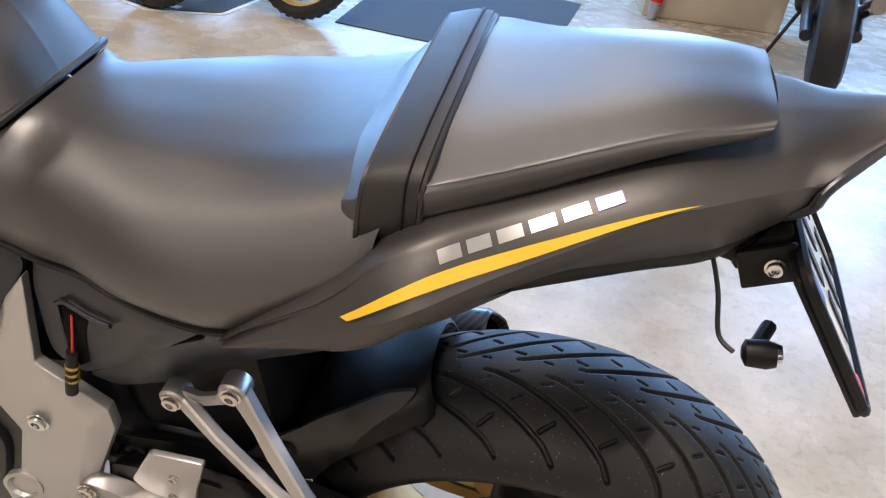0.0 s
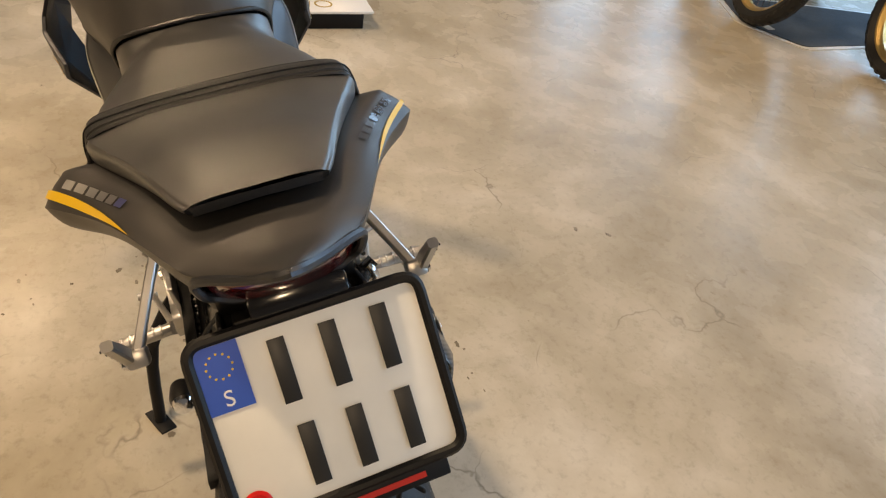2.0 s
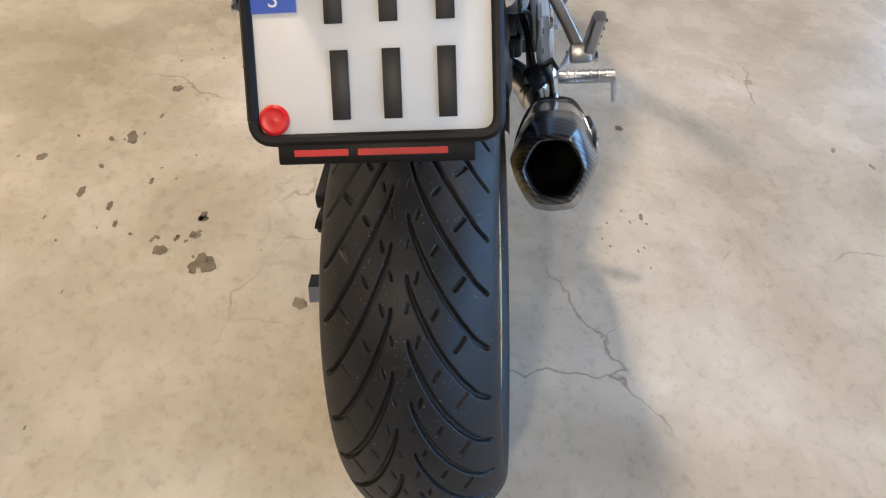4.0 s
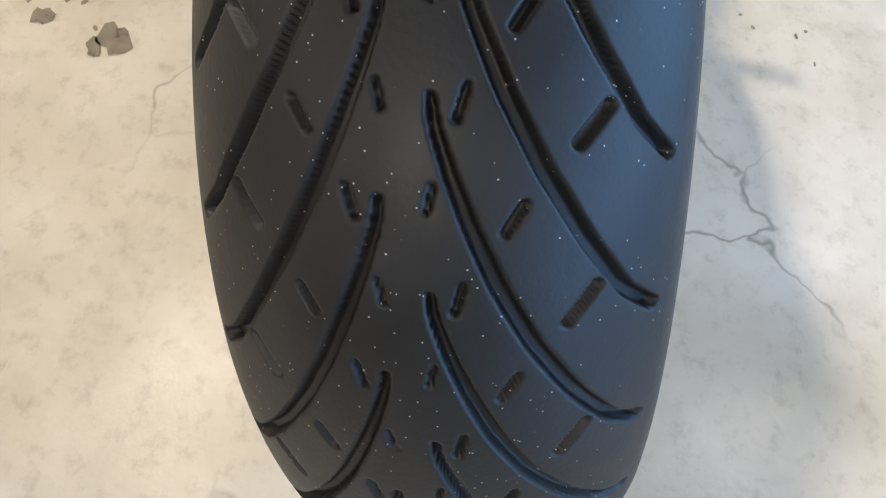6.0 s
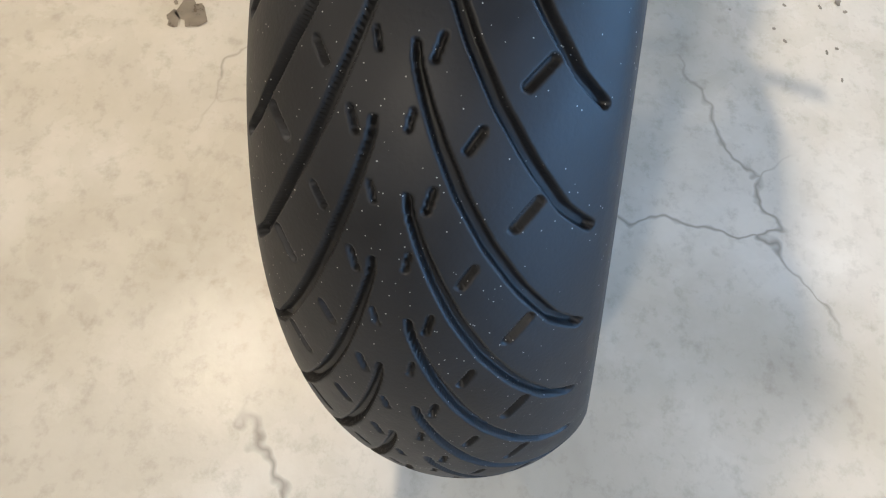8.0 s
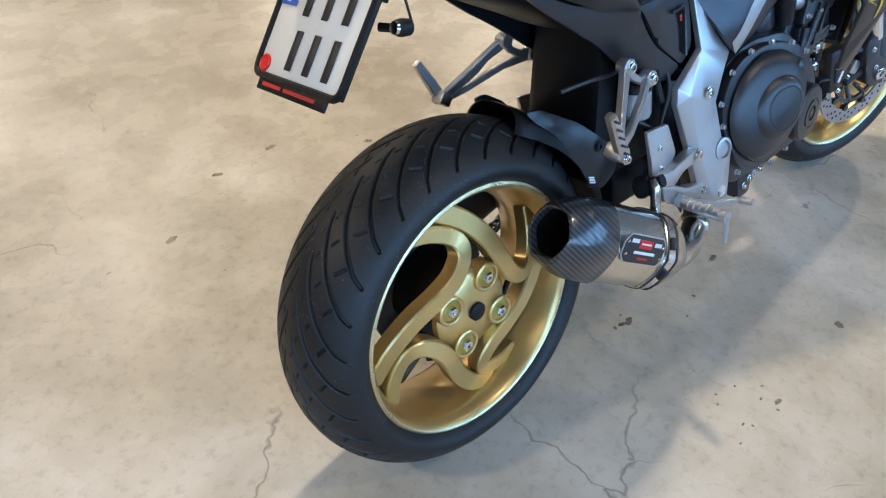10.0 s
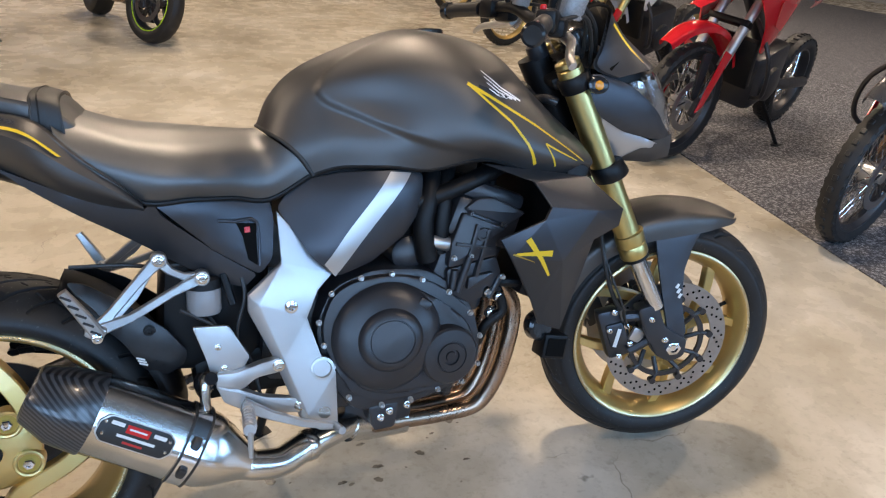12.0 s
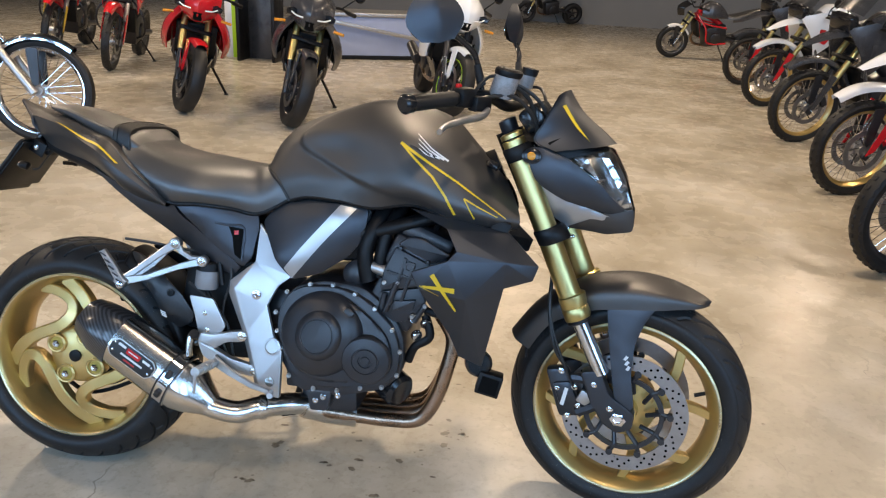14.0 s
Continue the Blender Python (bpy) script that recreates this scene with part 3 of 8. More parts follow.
HOOK = [(-106, 0.209, 0.030), (-92, 0.170, 0.045), (-74, 0.130, 0.058), (-50, 0.098, 0.066), (-25, 0.094, 0.066), (-9, 0.118, 0.060), (-11, 0.150, 0.050), (-24, 0.182, 0.038), (-37, 0.209, 0.028)]
for k in range(4):
    part("spoke", spoke(90 * k + 3, HOOK, REAR, 0.0180, 0.0140, 0.0150), GOLD, rear_wheel, "", 30.0)
hub = part("hub", lathe([(0.0001, 0.045), (0.05, 0.045), (0.072, 0.047), (0.080, 0.052), (0.078, 0.062), (0.068, 0.070), (0.03, 0.073), (0.0001, 0.077)], AX, 48), GOLD, rear_wheel)
part("hub_cap", lathe([(0.0165, 0.074), (0.0165, 0.081), (0.0145, 0.0825), (0.0001, 0.0825)], AX, 24), PLASTIC, rear_wheel, "black plastic hub cap")
for k in range(4):
    p = polar(90 * k + 28, 0.062, 0.0, REAR)
    m = axis_matrix(p, (0, -1, 0))
    part("nut_pocket", lathe([(0.0270, 0.050), (0.0268, 0.0770), (0.0235, 0.0790), (0.0205, 0.0780), (0.0185, 0.0735), (0.0001, 0.0730)], m, 24), GOLD, hub)
    # pocket floor in darker gold: the recess's shade put into the colour
    part("nut_recess", lathe([(0.0178, 0.0737), (0.0001, 0.0739)], m, 20), DARKGOLD, hub)
    part("wheel_nut", lathe([(0.0108, 0.070), (0.0108, 0.0805), (0.0085, 0.083), (0.004, 0.0835), (0.004, 0.081), (0.0001, 0.081)], m, 6), CHROME, hub, "polished steel wheel nut")
# sprocket, carrier and brake disc on the far side
cog = lathe([(0.105, -0.075), (0.112, -0.073), (0.112, -0.067), (0.070, -0.066), (0.070, -0.075)], AX, 60, True)
for k in range(42):
    add_box(cog, (0.009, 0.006, 0.010), Matrix.Translation(polar(k * 360 / 42, 0.115, -0.070)) @ Matrix.Rotation(radians(k * 360 / 42), 4, "Y"), 0.002, 1)
sprocket = part("sprocket", cog, ENGINE, rear_wheel, "dark toothed steel sprocket")
# pale discs painted for the bright floor seen through the sprocket's holes
for k in range(9):
    part("lightening_hole", lathe([(0.0055, 0), (0.0055, 0.0008), (0.0001, 0.0008)], axis_matrix(polar(k * 40 + 8, 0.096, -0.0655), (0, -1, 0)), 14), FOIL, sprocket)
part("brake_disc", lathe([(0.128, -0.052), (0.128, -0.047), (0.085, -0.047), (0.085, -0.052)], AX, 60, True), ENGINE, rear_wheel, "dark rear brake disc")
part("hub_carrier", lathe([(0.0001, 0.044), (0.055, 0.044), (0.06, -0.03), (0.075, -0.066), (0.075, -0.10), (0.04, -0.12), (0.0001, -0.12)], AX, 40), PLASTIC, rear_wheel, "black hub carrier")

rear_wheel.matrix_basis = Matrix.Translation(REAR + Vector((-0.002, 0.001, 0.0))) @ Matrix.Scale(1.005, 4) @ Matrix.Translation(-REAR)

# front wheel, built straight ahead and turned with the steering
front_wheel = thing("front_wheel", Matrix(), "gold cast front wheel turned slightly", "wheel")
del front_wheel["category"]
front_wheel.parent = moto
F_RUNS = [([(0, 6), (-3, 9), (-8, 17), (-14, 28), (-21, 45), (-24, 58)], 2.6, 4.6, 4.5), ([(-2, 36), (-5, 30)], 3.0, 3.0, 3.5), ([(-8, 9), (-10, 7)], 2.2, 2.2, 3.0)]
SIDE_F = [(0.2665, 0.0590), (0.2570, 0.0608), (0.2470, 0.0600), (0.2385, 0.0565), (0.2315, 0.0525), (0.227, 0.048)]
ftm = tyre_mesh("tyre", 0.2335, 0.0665, 60.0, SIDE_F, 24, 24, 50, F_RUNS, 0.0, 5.0)
ftyre = new("tyre", ftm)
ftm.transform(STEER @ Matrix.Translation((1.487, 0, 0.311)))
ftyre.parent = front_wheel
ftyre["label"] = "black road tyre with shallow grooves"
FC = Vector((1.487, 0, 0.311))
FAX = axis_matrix(FC, (0, -1, 0))
F_RIM = [(0.2235, 0.0545), (0.2275, 0.0560), (0.2305, 0.0545), (0.231, 0.0505), (0.229, 0.048), (0.212, 0.03), (0.203, 0.01), (0.203, -0.01), (0.212, -0.03),
         (0.229, -0.048), (0.231, -0.0505), (0.2305, -0.0545), (0.2235, -0.0545), (0.2165, -0.048), (0.205, -0.03), (0.197, -0.012), (0.197, 0.012), (0.205, 0.03), (0.2165, 0.048)]
part("rim", steered(lathe(F_RIM, FAX, 96, True)), GOLD, front_wheel)
for h in (0.0552, -0.0552):
    part("rim_edge", steered(lathe([(0.2232, h), (0.2262, h + math.copysign(0.0018, h)), (0.2300, h), (0.2262, h - math.copysign(0.004, h))], FAX, 96, True)), GOLD_LIT, front_wheel, "gold rim edge lightened as a highlight")
F_HOOK = [(-70, 0.205, 0.014), (-62, 0.165, 0.018), (-50, 0.12, 0.022), (-30, 0.075, 0.024)]
F_HOOK2 = [(-18, 0.206, 0.012), (-24, 0.165, 0.018), (-30, 0.12, 0.022), (-30, 0.075, 0.024)]
for k in range(4):
    part("spoke", steered(spoke(90 * k + 15, F_HOOK, FC, 0.012, 0.012, 0.013)), GOLD, front_wheel)
    part("spoke", steered(spoke(90 * k + 15, F_HOOK2, FC, 0.010, 0.012, 0.012)), GOLD, front_wheel)
part("hub", steered(lathe([(0.0001, 0.06), (0.030, 0.06), (0.034, 0.04), (0.075, 0.034), (0.075, -0.034), (0.034, -0.04), (0.03, -0.06), (0.0001, -0.06)], FAX, 40)), GOLD, front_wheel)
part("tyre_valve", steered(rod(polar(72, 0.197, 0.0, FC), polar(72, 0.17, 0.006, FC), 0.005, 10)), PLASTIC, front_wheel)
for sd in (1, -1):
    bm = bmesh.new()
    h = 0.066 * sd
    add_lathe(bm, [(0.155, h), (0.155, h + 0.005), (0.117, h + 0.005), (0.117, h)], FAX, 72, True)
    disc = part("brake_disc", steered(bm), DISC, front_wheel, "drilled floating steel brake disc")
    if sd == 1:
        # drillings are flat black discs, their shade painted on the steel
        for k in range(72):
            rr = (0.1275, 0.1365, 0.1455)[k % 3]
            part("drill_hole", steered(lathe([(0.0033, 0.0), (0.0033, 0.0006), (0.0001, 0.0006)], axis_matrix(polar(k * 5 + (2.5 if k % 6 > 2 else 0), rr, 0.0712, FC), (0, -1, 0)), 8)), HOLE, disc)
    ring = part("disc_carrier", steered(lathe([(0.098, h - 0.001), (0.098, h + 0.006), (0.086, h + 0.006), (0.086, h - 0.001)], FAX, 60, True)), ENGINE, front_wheel, "black disc carrier with round bobbins")
    for k in range(10):
        a = k * 36 + 8
        part("carrier_tab", steered(rod(polar(a, 0.09, h + 0.003, FC), polar(a + 4, 0.116, h + 0.003, FC), 0.0055, 8)), ENGINE, ring)
        part("bobbin", steered(rod(polar(a + 4, 0.112, h - 0.004, FC), polar(a + 4, 0.112, h + 0.010, FC), 0.0085, 12)), ENGINE, ring)
        part("carrier_arm", steered(rod(polar(a, 0.09, h + 0.003, FC), polar(a + 12, 0.055, h - 0.012, FC), 0.006, 8)), ENGINE, ring)

# ---- motorcycle: bodywork ----
def both(name, make, material, parent, label="", sharp=38.0):
    """The right-hand part and its mirror image."""
    a = part(name, make(), material, parent, label, sharp)
    b = part(name, mirror_y(make()), material, parent, label, sharp)
    return a, b


TANK = [
    [(0.614, 0.152, 0.788), (0.592, 0.150, 0.822), (0.566, 0.128, 0.848), (0.548, 0.090, 0.863), (0.540, 0.045, 0.869), (0.538, 0, 0.870)],
    [(0.640, 0.160, 0.797), (0.625, 0.158, 0.838), (0.605, 0.132, 0.878), (0.585, 0.095, 0.910), (0.570, 0.050, 0.926), (0.565, 0, 0.929)],
    [(0.672, 0.166, 0.803), (0.665, 0.164, 0.852), (0.652, 0.132, 0.908), (0.638, 0.104, 0.950), (0.626, 0.055, 0.975), (0.620, 0, 0.981)],
    [(0.750, 0.170, 0.798), (0.750, 0.172, 0.850), (0.742, 0.146, 0.912), (0.734, 0.128, 0.968), (0.725, 0.072, 1.010), (0.720, 0, 1.021)],
    [(0.830, 0.173, 0.787), (0.830, 0.190, 0.842), (0.830, 0.178, 0.902), (0.830, 0.150, 0.972), (0.830, 0.082, 1.031), (0.830, 0, 1.046)],
    [(0.940, 0.190, 0.800), (0.940, 0.226, 0.835), (0.935, 0.214, 0.890), (0.930, 0.170, 0.962), (0.930, 0.088, 1.020), (0.930, 0, 1.036)],
    [(1.030, 0.188, 0.772), (1.030, 0.218, 0.812), (1.030, 0.204, 0.872), (1.025, 0.158, 0.938), (1.020, 0.080, 0.992), (1.020, 0, 1.006)],
    [(1.115, 0.174, 0.757), (1.118, 0.196, 0.788), (1.113, 0.180, 0.832), (1.102, 0.136, 0.886), (1.092, 0.070, 0.930), (1.085, 0, 0.942)],
    [(1.185, 0.150, 0.760), (1.192, 0.160, 0.776), (1.188, 0.146, 0.800), (1.175, 0.110, 0.834), (1.160, 0.058, 0.862), (1.150, 0, 0.872)],
]
CREASE = [(0.94, 0.806), (0.90, 0.816), (0.825, 0.835), (0.75, 0.866), (0.69, 0.897), (0.652, 0.916), (0.637, 0.938), (0.648, 0.962), (0.675, 0.984), (0.715, 1.006), (0.78, 1.032), (0.86, 1.075)]


def ease(a, b, x):
    q = min(1.0, max(0.0, (x - a) / (b - a)))
    return q * q * (3 - 2 * q)


def raise_flank(bm):
    """Lift the upper flank of the tank above the knee recess, along the crease."""
    line = [Vector((p.x, p.y)) for p in spline([(x, z, 0) for x, z in CREASE], 5)]
    bm.normal_update()
    moves = []
    for v in bm.verts:
        p = Vector((v.co.x, v.co.z))
        best, sign = 9.0, 1
        for a, b in zip(line, line[1:]):
            d = b - a
            t = min(1, max(0, (p - a).dot(d) / d.length_squared))
            q = p - (a + d * t)
            if q.length < best:
                best, sign = q.length, 1 if d.x * q.y - d.y * q.x < 0 else -1
        h = ease(-0.004, 0.005, sign * best) * (1 - ease(0.80, 1.0, v.co.x)) * ease(0.03, 0.09, abs(v.co.y))
        side = Vector((-0.25, math.copysign(1, v.co.y), 0.45)).normalized()
        moves.append((v, side * (0.0108 * h)))
    for v, m in moves:
        v.co += m
    return bm


tank = part("fuel_tank", raise_flank(loft(TANK, 13, 11)), PAINT, moto, "matte graphite fuel tank with knee recesses", 50.0)
for s in (-1, 1):
    rim_line = [Vector((p[0][0], s * (p[0][1] - 0.004), p[0][2] - 0.002)) for p in TANK]
    part("seam", tube(rim_line, 0.005, 8, 4), PLASTIC, tank, "dark edge seam")
tank_tree = tree_of(tank)
part("filler_cap", lathe([(0.034, 0.0), (0.034, 0.006), (0.030, 0.009), (0.012, 0.010), (0.0001, 0.010)], axis_matrix((0.90, 0, 1.036), (0.03, 0, 1)), 32), GLOSS, tank, "black filler cap")


def ribbon(line, w0, w1):
    """A tapered strip outline round a line in x, z."""
    pts = [Vector(p) for p in line]
    left, right = [], []
    k = len(pts)
    for i, p in enumerate(pts):
        d = (pts[min(i + 1, k - 1)] - pts[max(i - 1, 0)]).normalized()
        n = Vector((-d.y, d.x))
        w = (w0 + (w1 - w0) * i / (k - 1)) / 2
        left.append(p + n * w)
        right.append(p - n * w)
    return left + right[::-1]


for s in (-1, 1):
    for line, w0, w1 in (([(0.908, 0.940), (0.945, 0.905), (0.988, 0.868), (1.020, 0.825), (1.042, 0.782)], 0.007, 0.009),
                         ([(0.908, 0.940), (0.965, 0.906), (1.045, 0.860), (1.108, 0.818), (1.160, 0.782)], 0.010, 0.003),
                         ([(1.062, 0.824), (1.075, 0.800), (1.088, 0.776)], 0.004, 0.005), ([(1.062, 0.824), (1.098, 0.805), (1.140, 0.785)], 0.006, 0.003)):
        part("pinstripe", laid(ribbon(line, w0 * 0.68, w1 * 0.68), tank_tree, s), YELLOW, tank, "thin yellow pinstripe")
    # emblem: a fan of pale strokes over a short dark-outlined bar, drawn as plain shapes
    for k in range(4):
        a = Vector((1.022 - 0.010 * k, 0.905 + 0.002 * k))
        b = Vector((0.946 + 0.002 * k, 0.962 - 0.011 * k))
        part("emblem_stroke", laid(ribbon([a, a.lerp(b, 0.5) + Vector((-0.003, -0.003)), b], 0.0042, 0.0016), tank_tree, s, 0.0009), LETTER, tank, "pale outlined emblem stroke")
    part("emblem_bar", laid(ribbon([(0.930, 0.934), (0.994, 0.911)], 0.006, 0.006), tank_tree, s, 0.0009), BIKEGREY, tank, "small grey emblem bar")

# seat
SEAT = [
    [(0.250, 0.165, 0.868), (0.246, 0.160, 0.892), (0.238, 0.125, 0.916), (0.235, 0.085, 0.925), (0.232, 0.040, 0.929), (0.230, 0, 0.930)],
    [(0.278, 0.168, 0.806), (0.280, 0.172, 0.845), (0.276, 0.135, 0.892), (0.272, 0.090, 0.908), (0.270, 0.045, 0.912), (0.270, 0, 0.913)],
    [(0.330, 0.166, 0.768), (0.333, 0.176, 0.810), (0.332, 0.145, 0.862), (0.330, 0.095, 0.884), (0.330, 0.045, 0.889), (0.330, 0, 0.890)],
    [(0.400, 0.162, 0.768), (0.402, 0.172, 0.800), (0.402, 0.142, 0.848), (0.402, 0.094, 0.873), (0.402, 0.045, 0.880), (0.402, 0, 0.881)],
    [(0.470, 0.158, 0.762), (0.470, 0.164, 0.792), (0.470, 0.134, 0.838), (0.470, 0.088, 0.864), (0.470, 0.042, 0.872), (0.470, 0, 0.873)],
    [(0.535, 0.152, 0.752), (0.537, 0.155, 0.784), (0.530, 0.124, 0.830), (0.520, 0.080, 0.857), (0.515, 0.040, 0.867), (0.512, 0, 0.869)],
    [(0.610, 0.148, 0.788), (0.588, 0.146, 0.822), (0.562, 0.124, 0.846), (0.545, 0.087, 0.860), (0.537, 0.044, 0.866), (0.535, 0, 0.868)],
]
seat = part("rider_seat", loft(SEAT, 6, 6), VINYL, moto, "smooth dark vinyl rider seat")
part("seat_seam", tube([(0.616, -0.153, 0.786), (0.594, -0.152, 0.822), (0.568, -0.131, 0.850), (0.548, -0.092, 0.865), (0.540, 0, 0.872), (0.548, 0.092, 0.865), (0.568, 0.131, 0.850), (0.594, 0.152, 0.822), (0.616, 0.153, 0.786)], 0.0035, 8, 5), INK, seat)
for s in (-1, 1):
    part("seat_piping", tube([(p[0][0], s * (p[0][1] + 0.001), p[0][2] - 0.003) for p in SEAT], 0.0045, 8, 5), PLASTIC, seat, "black lower seat edge")

# pillion pad: a flat wedge with a hard edge, side walls tucked in below it
PAD = [(0.284, 0.124, 0.886, 0.906, 0.046), (0.254, 0.146, 0.914, 0.938, 0.055), (0.200, 0.146, 0.942, 0.958, 0.050), (0.120, 0.116, 0.969, 0.984, 0.042), (0.050, 0.090, 0.992, 1.004, 0.031), (0.002, 0.072, 1.007, 1.016, 0.022), (-0.018, 0.062, 1.0130, 1.0185, 0.016)]
pad_top = [[(x, w, z), (x - 0.001, w - 0.006, z + 0.0035), (x - 0.001, w * 0.55, z + (zc - z) * 0.85 + 0.001), (x - 0.001, 0, zc)] for x, w, z, zc, h in PAD]
pad_side = [[(x + 0.004, w - 0.006, z - h * 0.66), (x + 0.002, w + 0.002, z - h * 0.50), (x + 0.001, w + 0.004, z - h * 0.15), (x, w, z)] for x, w, z, zc, h in PAD]
bm = loft(pad_top, 6, 6)
side_bm = loft(pad_side, 4, 6)
rows = [[(x, y, z) for x, y, z in ((-0.018 + 0.006 * q, 0.062 - 0.002 * q, 1.0130 - 0.016 * q), (-0.021 + 0.006 * q, 0.03, 1.0165 - 0.016 * q), (-0.022 + 0.006 * q, 0, 1.0175 - 0.015 * q))] for q in (0, 0.35, 1.0)]
end_bm = loft(rows, 4, 3)
for extra in (side_bm, end_bm):
    tmp = bpy.data.meshes.new("pad_piece")
    extra.to_mesh(tmp)
    extra.free()
    bm.from_mesh(tmp)
    bpy.data.meshes.remove(tmp)
bmesh.ops.remove_doubles(bm, verts=bm.verts, dist=0.0006)
bmesh.ops.holes_fill(bm, edges=[e for e in bm.edges if e.is_boundary], sides=0)
pillion = part("pillion_seat", bm, VINYL, moto, "wedge-shaped matte vinyl pillion pad", 32.0)
pts = []
for s in (1, -1):
    row = [(0.240, 0.140, 0.868), (0.238, 0.1525, 0.888), (0.234, 0.150, 0.922), (0.230, 0.137, 0.9405), (0.228, 0.09, 0.9485), (0.227, 0.04, 0.9515)]
    row = row if s == 1 else row[::-1]
    pts += [(x, y * s, z) for x, y, z in row]
bm = bmesh.new()
g = []
for p in spline(pts, 5):
    g.append([bm.verts.new((p.x + dx, p.y * sc, p.z + dz)) for dx, dz, sc in ((0.026, -0.0125, 0.985), (0.024, -0.006, 1.010), (0.0, 0.0045, 1.020), (-0.018, 0.0085, 1.012), (-0.020, 0.002, 0.985))])
for a, b in zip(g, g[1:]):
    for i in range(4):
        bm.faces.new((a[i], a[i + 1], b[i + 1], b[i]))
strap = part("grab_strap", bm, VINYL_B, pillion, "black vinyl grab strap with stitched edges")
part("strap_edge", tube([(x - 0.020, y * 1.006, z + 0.0045) for x, y, z in pts], 0.0026, 6, 5), INK, strap)
part("strap_edge", tube([(x + 0.024, y * 1.004, z - 0.0075) for x, y, z in pts], 0.0022, 6, 5), INK, strap)
part("strap_stitching", tube([(x - 0.008, y * 1.021, z + 0.0075) for x, y, z in pts], 0.0010, 5, 5), PLASTIC, strap)

# tail cowl: an upward face carrying the stripe, a hard shoulder and a flank tucked in below it
TAIL = [
    (0.326, (0.165, 0.768), (0.172, 0.765), (0.178, 0.760), (0.175, 0.755), (0.150, 0.748)),
    (0.275, (0.172, 0.845), (0.190, 0.835), (0.200, 0.815), (0.192, 0.792), (0.160, 0.765)),
    (0.240, (0.164, 0.890), (0.192, 0.882), (0.215, 0.852), (0.206, 0.820), (0.165, 0.785)),
    (0.200, (0.150, 0.916), (0.185, 0.907), (0.211, 0.881), (0.194, 0.849), (0.141, 0.808)),
    (0.120, (0.112, 0.946), (0.148, 0.937), (0.169, 0.919), (0.152, 0.888), (0.103, 0.848)),
    (0.050, (0.082, 0.970), (0.114, 0.965), (0.136, 0.952), (0.122, 0.920), (0.088, 0.876)),
    (-0.010, (0.060, 0.988), (0.084, 0.985), (0.106, 0.975), (0.096, 0.944), (0.074, 0.904)),
    (-0.045, (0.042, 1.003), (0.064, 0.999), (0.089, 0.988), (0.080, 0.964), (0.064, 0.932)),
]
TIP = (-0.132, 0, 1.038)
upper = [[(x, *c), (x, *b), (x, *a), (x, 0.0, a[1] - (0.012 if x > 0 else -0.002))] for x, a, b, c, d, e in TAIL]
upper.append([(-0.064, 0.074, 0.990), (-0.072, 0.052, 1.004), (-0.080, 0.028, 1.013), (-0.086, 0, 1.017)])
upper.append([(-0.105, 0.028, 1.018), (-0.110, 0.020, 1.024), (-0.113, 0.011, 1.029), (-0.115, 0, 1.031)])
upper.append([(-0.131, 0.0015, 1.0375), (-0.1315, 0.001, 1.038), (-0.132, 0.0005, 1.038), TIP])
lower = [[(x, *e), (x, *d), (x, *c)] for x, a, b, c, d, e in TAIL]
lower.append([(-0.052, 0.062, 0.938), (-0.060, 0.070, 0.962), (-0.064, 0.074, 0.990)])
bm = loft(upper, 5, 5)
low_bm = loft(lower, 5, 5)
tmp = bpy.data.meshes.new("cowl_piece")
low_bm.to_mesh(tmp)
low_bm.free()
bm.from_mesh(tmp)
bpy.data.meshes.remove(tmp)
bmesh.ops.remove_doubles(bm, verts=bm.verts, dist=0.0012)
cowl = part("tail_cowl", bm, PAINT, moto, "matte graphite pointed tail cowl", 24.0)
cowl_tree = tree_of(cowl)
part("seat_tray", loft([[(0.27, 0.168, 0.850), (0.27, 0.1, 0.87), (0.27, 0, 0.88)], [(0.19, 0.146, 0.906), (0.19, 0.1, 0.910), (0.19, 0, 0.912)], [(0.10, 0.103, 0.944), (0.10, 0.06, 0.946), (0.10, 0, 0.948)], [(0.0, 0.060, 0.982), (0.0, 0.04, 0.984), (0.0, 0, 0.986)]], 4, 4), PLASTIC, moto, "black tray under the pillion pad")
under = part("undertail", loft([[(0.30, 0.150, 0.800), (0.30, 0.148, 0.742), (0.30, 0.09, 0.72), (0.30, 0, 0.715)], [(0.18, 0.126, 0.862), (0.18, 0.122, 0.812), (0.18, 0.08, 0.79), (0.18, 0, 0.785)], [(0.05, 0.090, 0.912), (0.05, 0.088, 0.868), (0.05, 0.06, 0.852), (0.05, 0, 0.85)], [(-0.02, 0.072, 0.932), (-0.02, 0.070, 0.900), (-0.02, 0.05, 0.888), (-0.02, 0, 0.886)], [(-0.046, 0.060, 0.950), (-0.050, 0.058, 0.934), (-0.052, 0.04, 0.926), (-0.053, 0, 0.922)]], 4, 4), PLASTIC, moto, "black plastic undertail tray")
lamp_bm = loft([[(-0.058, 0.058, 0.950), (-0.064, 0.036, 0.944), (-0.067, 0, 0.942)], [(-0.062, 0.064, 0.966), (-0.074, 0.040, 0.964), (-0.080, 0, 0.963)], [(-0.066, 0.066, 0.982), (-0.088, 0.040, 0.988), (-0.098, 0, 0.990)], [(-0.066, 0.064, 0.986), (-0.096, 0.030, 1.004), (-0.118, 0, 1.022)]], 5, 5)
lamp = part("tail_light", lamp_bm, REDLENS, moto, "dark red tail light lens")
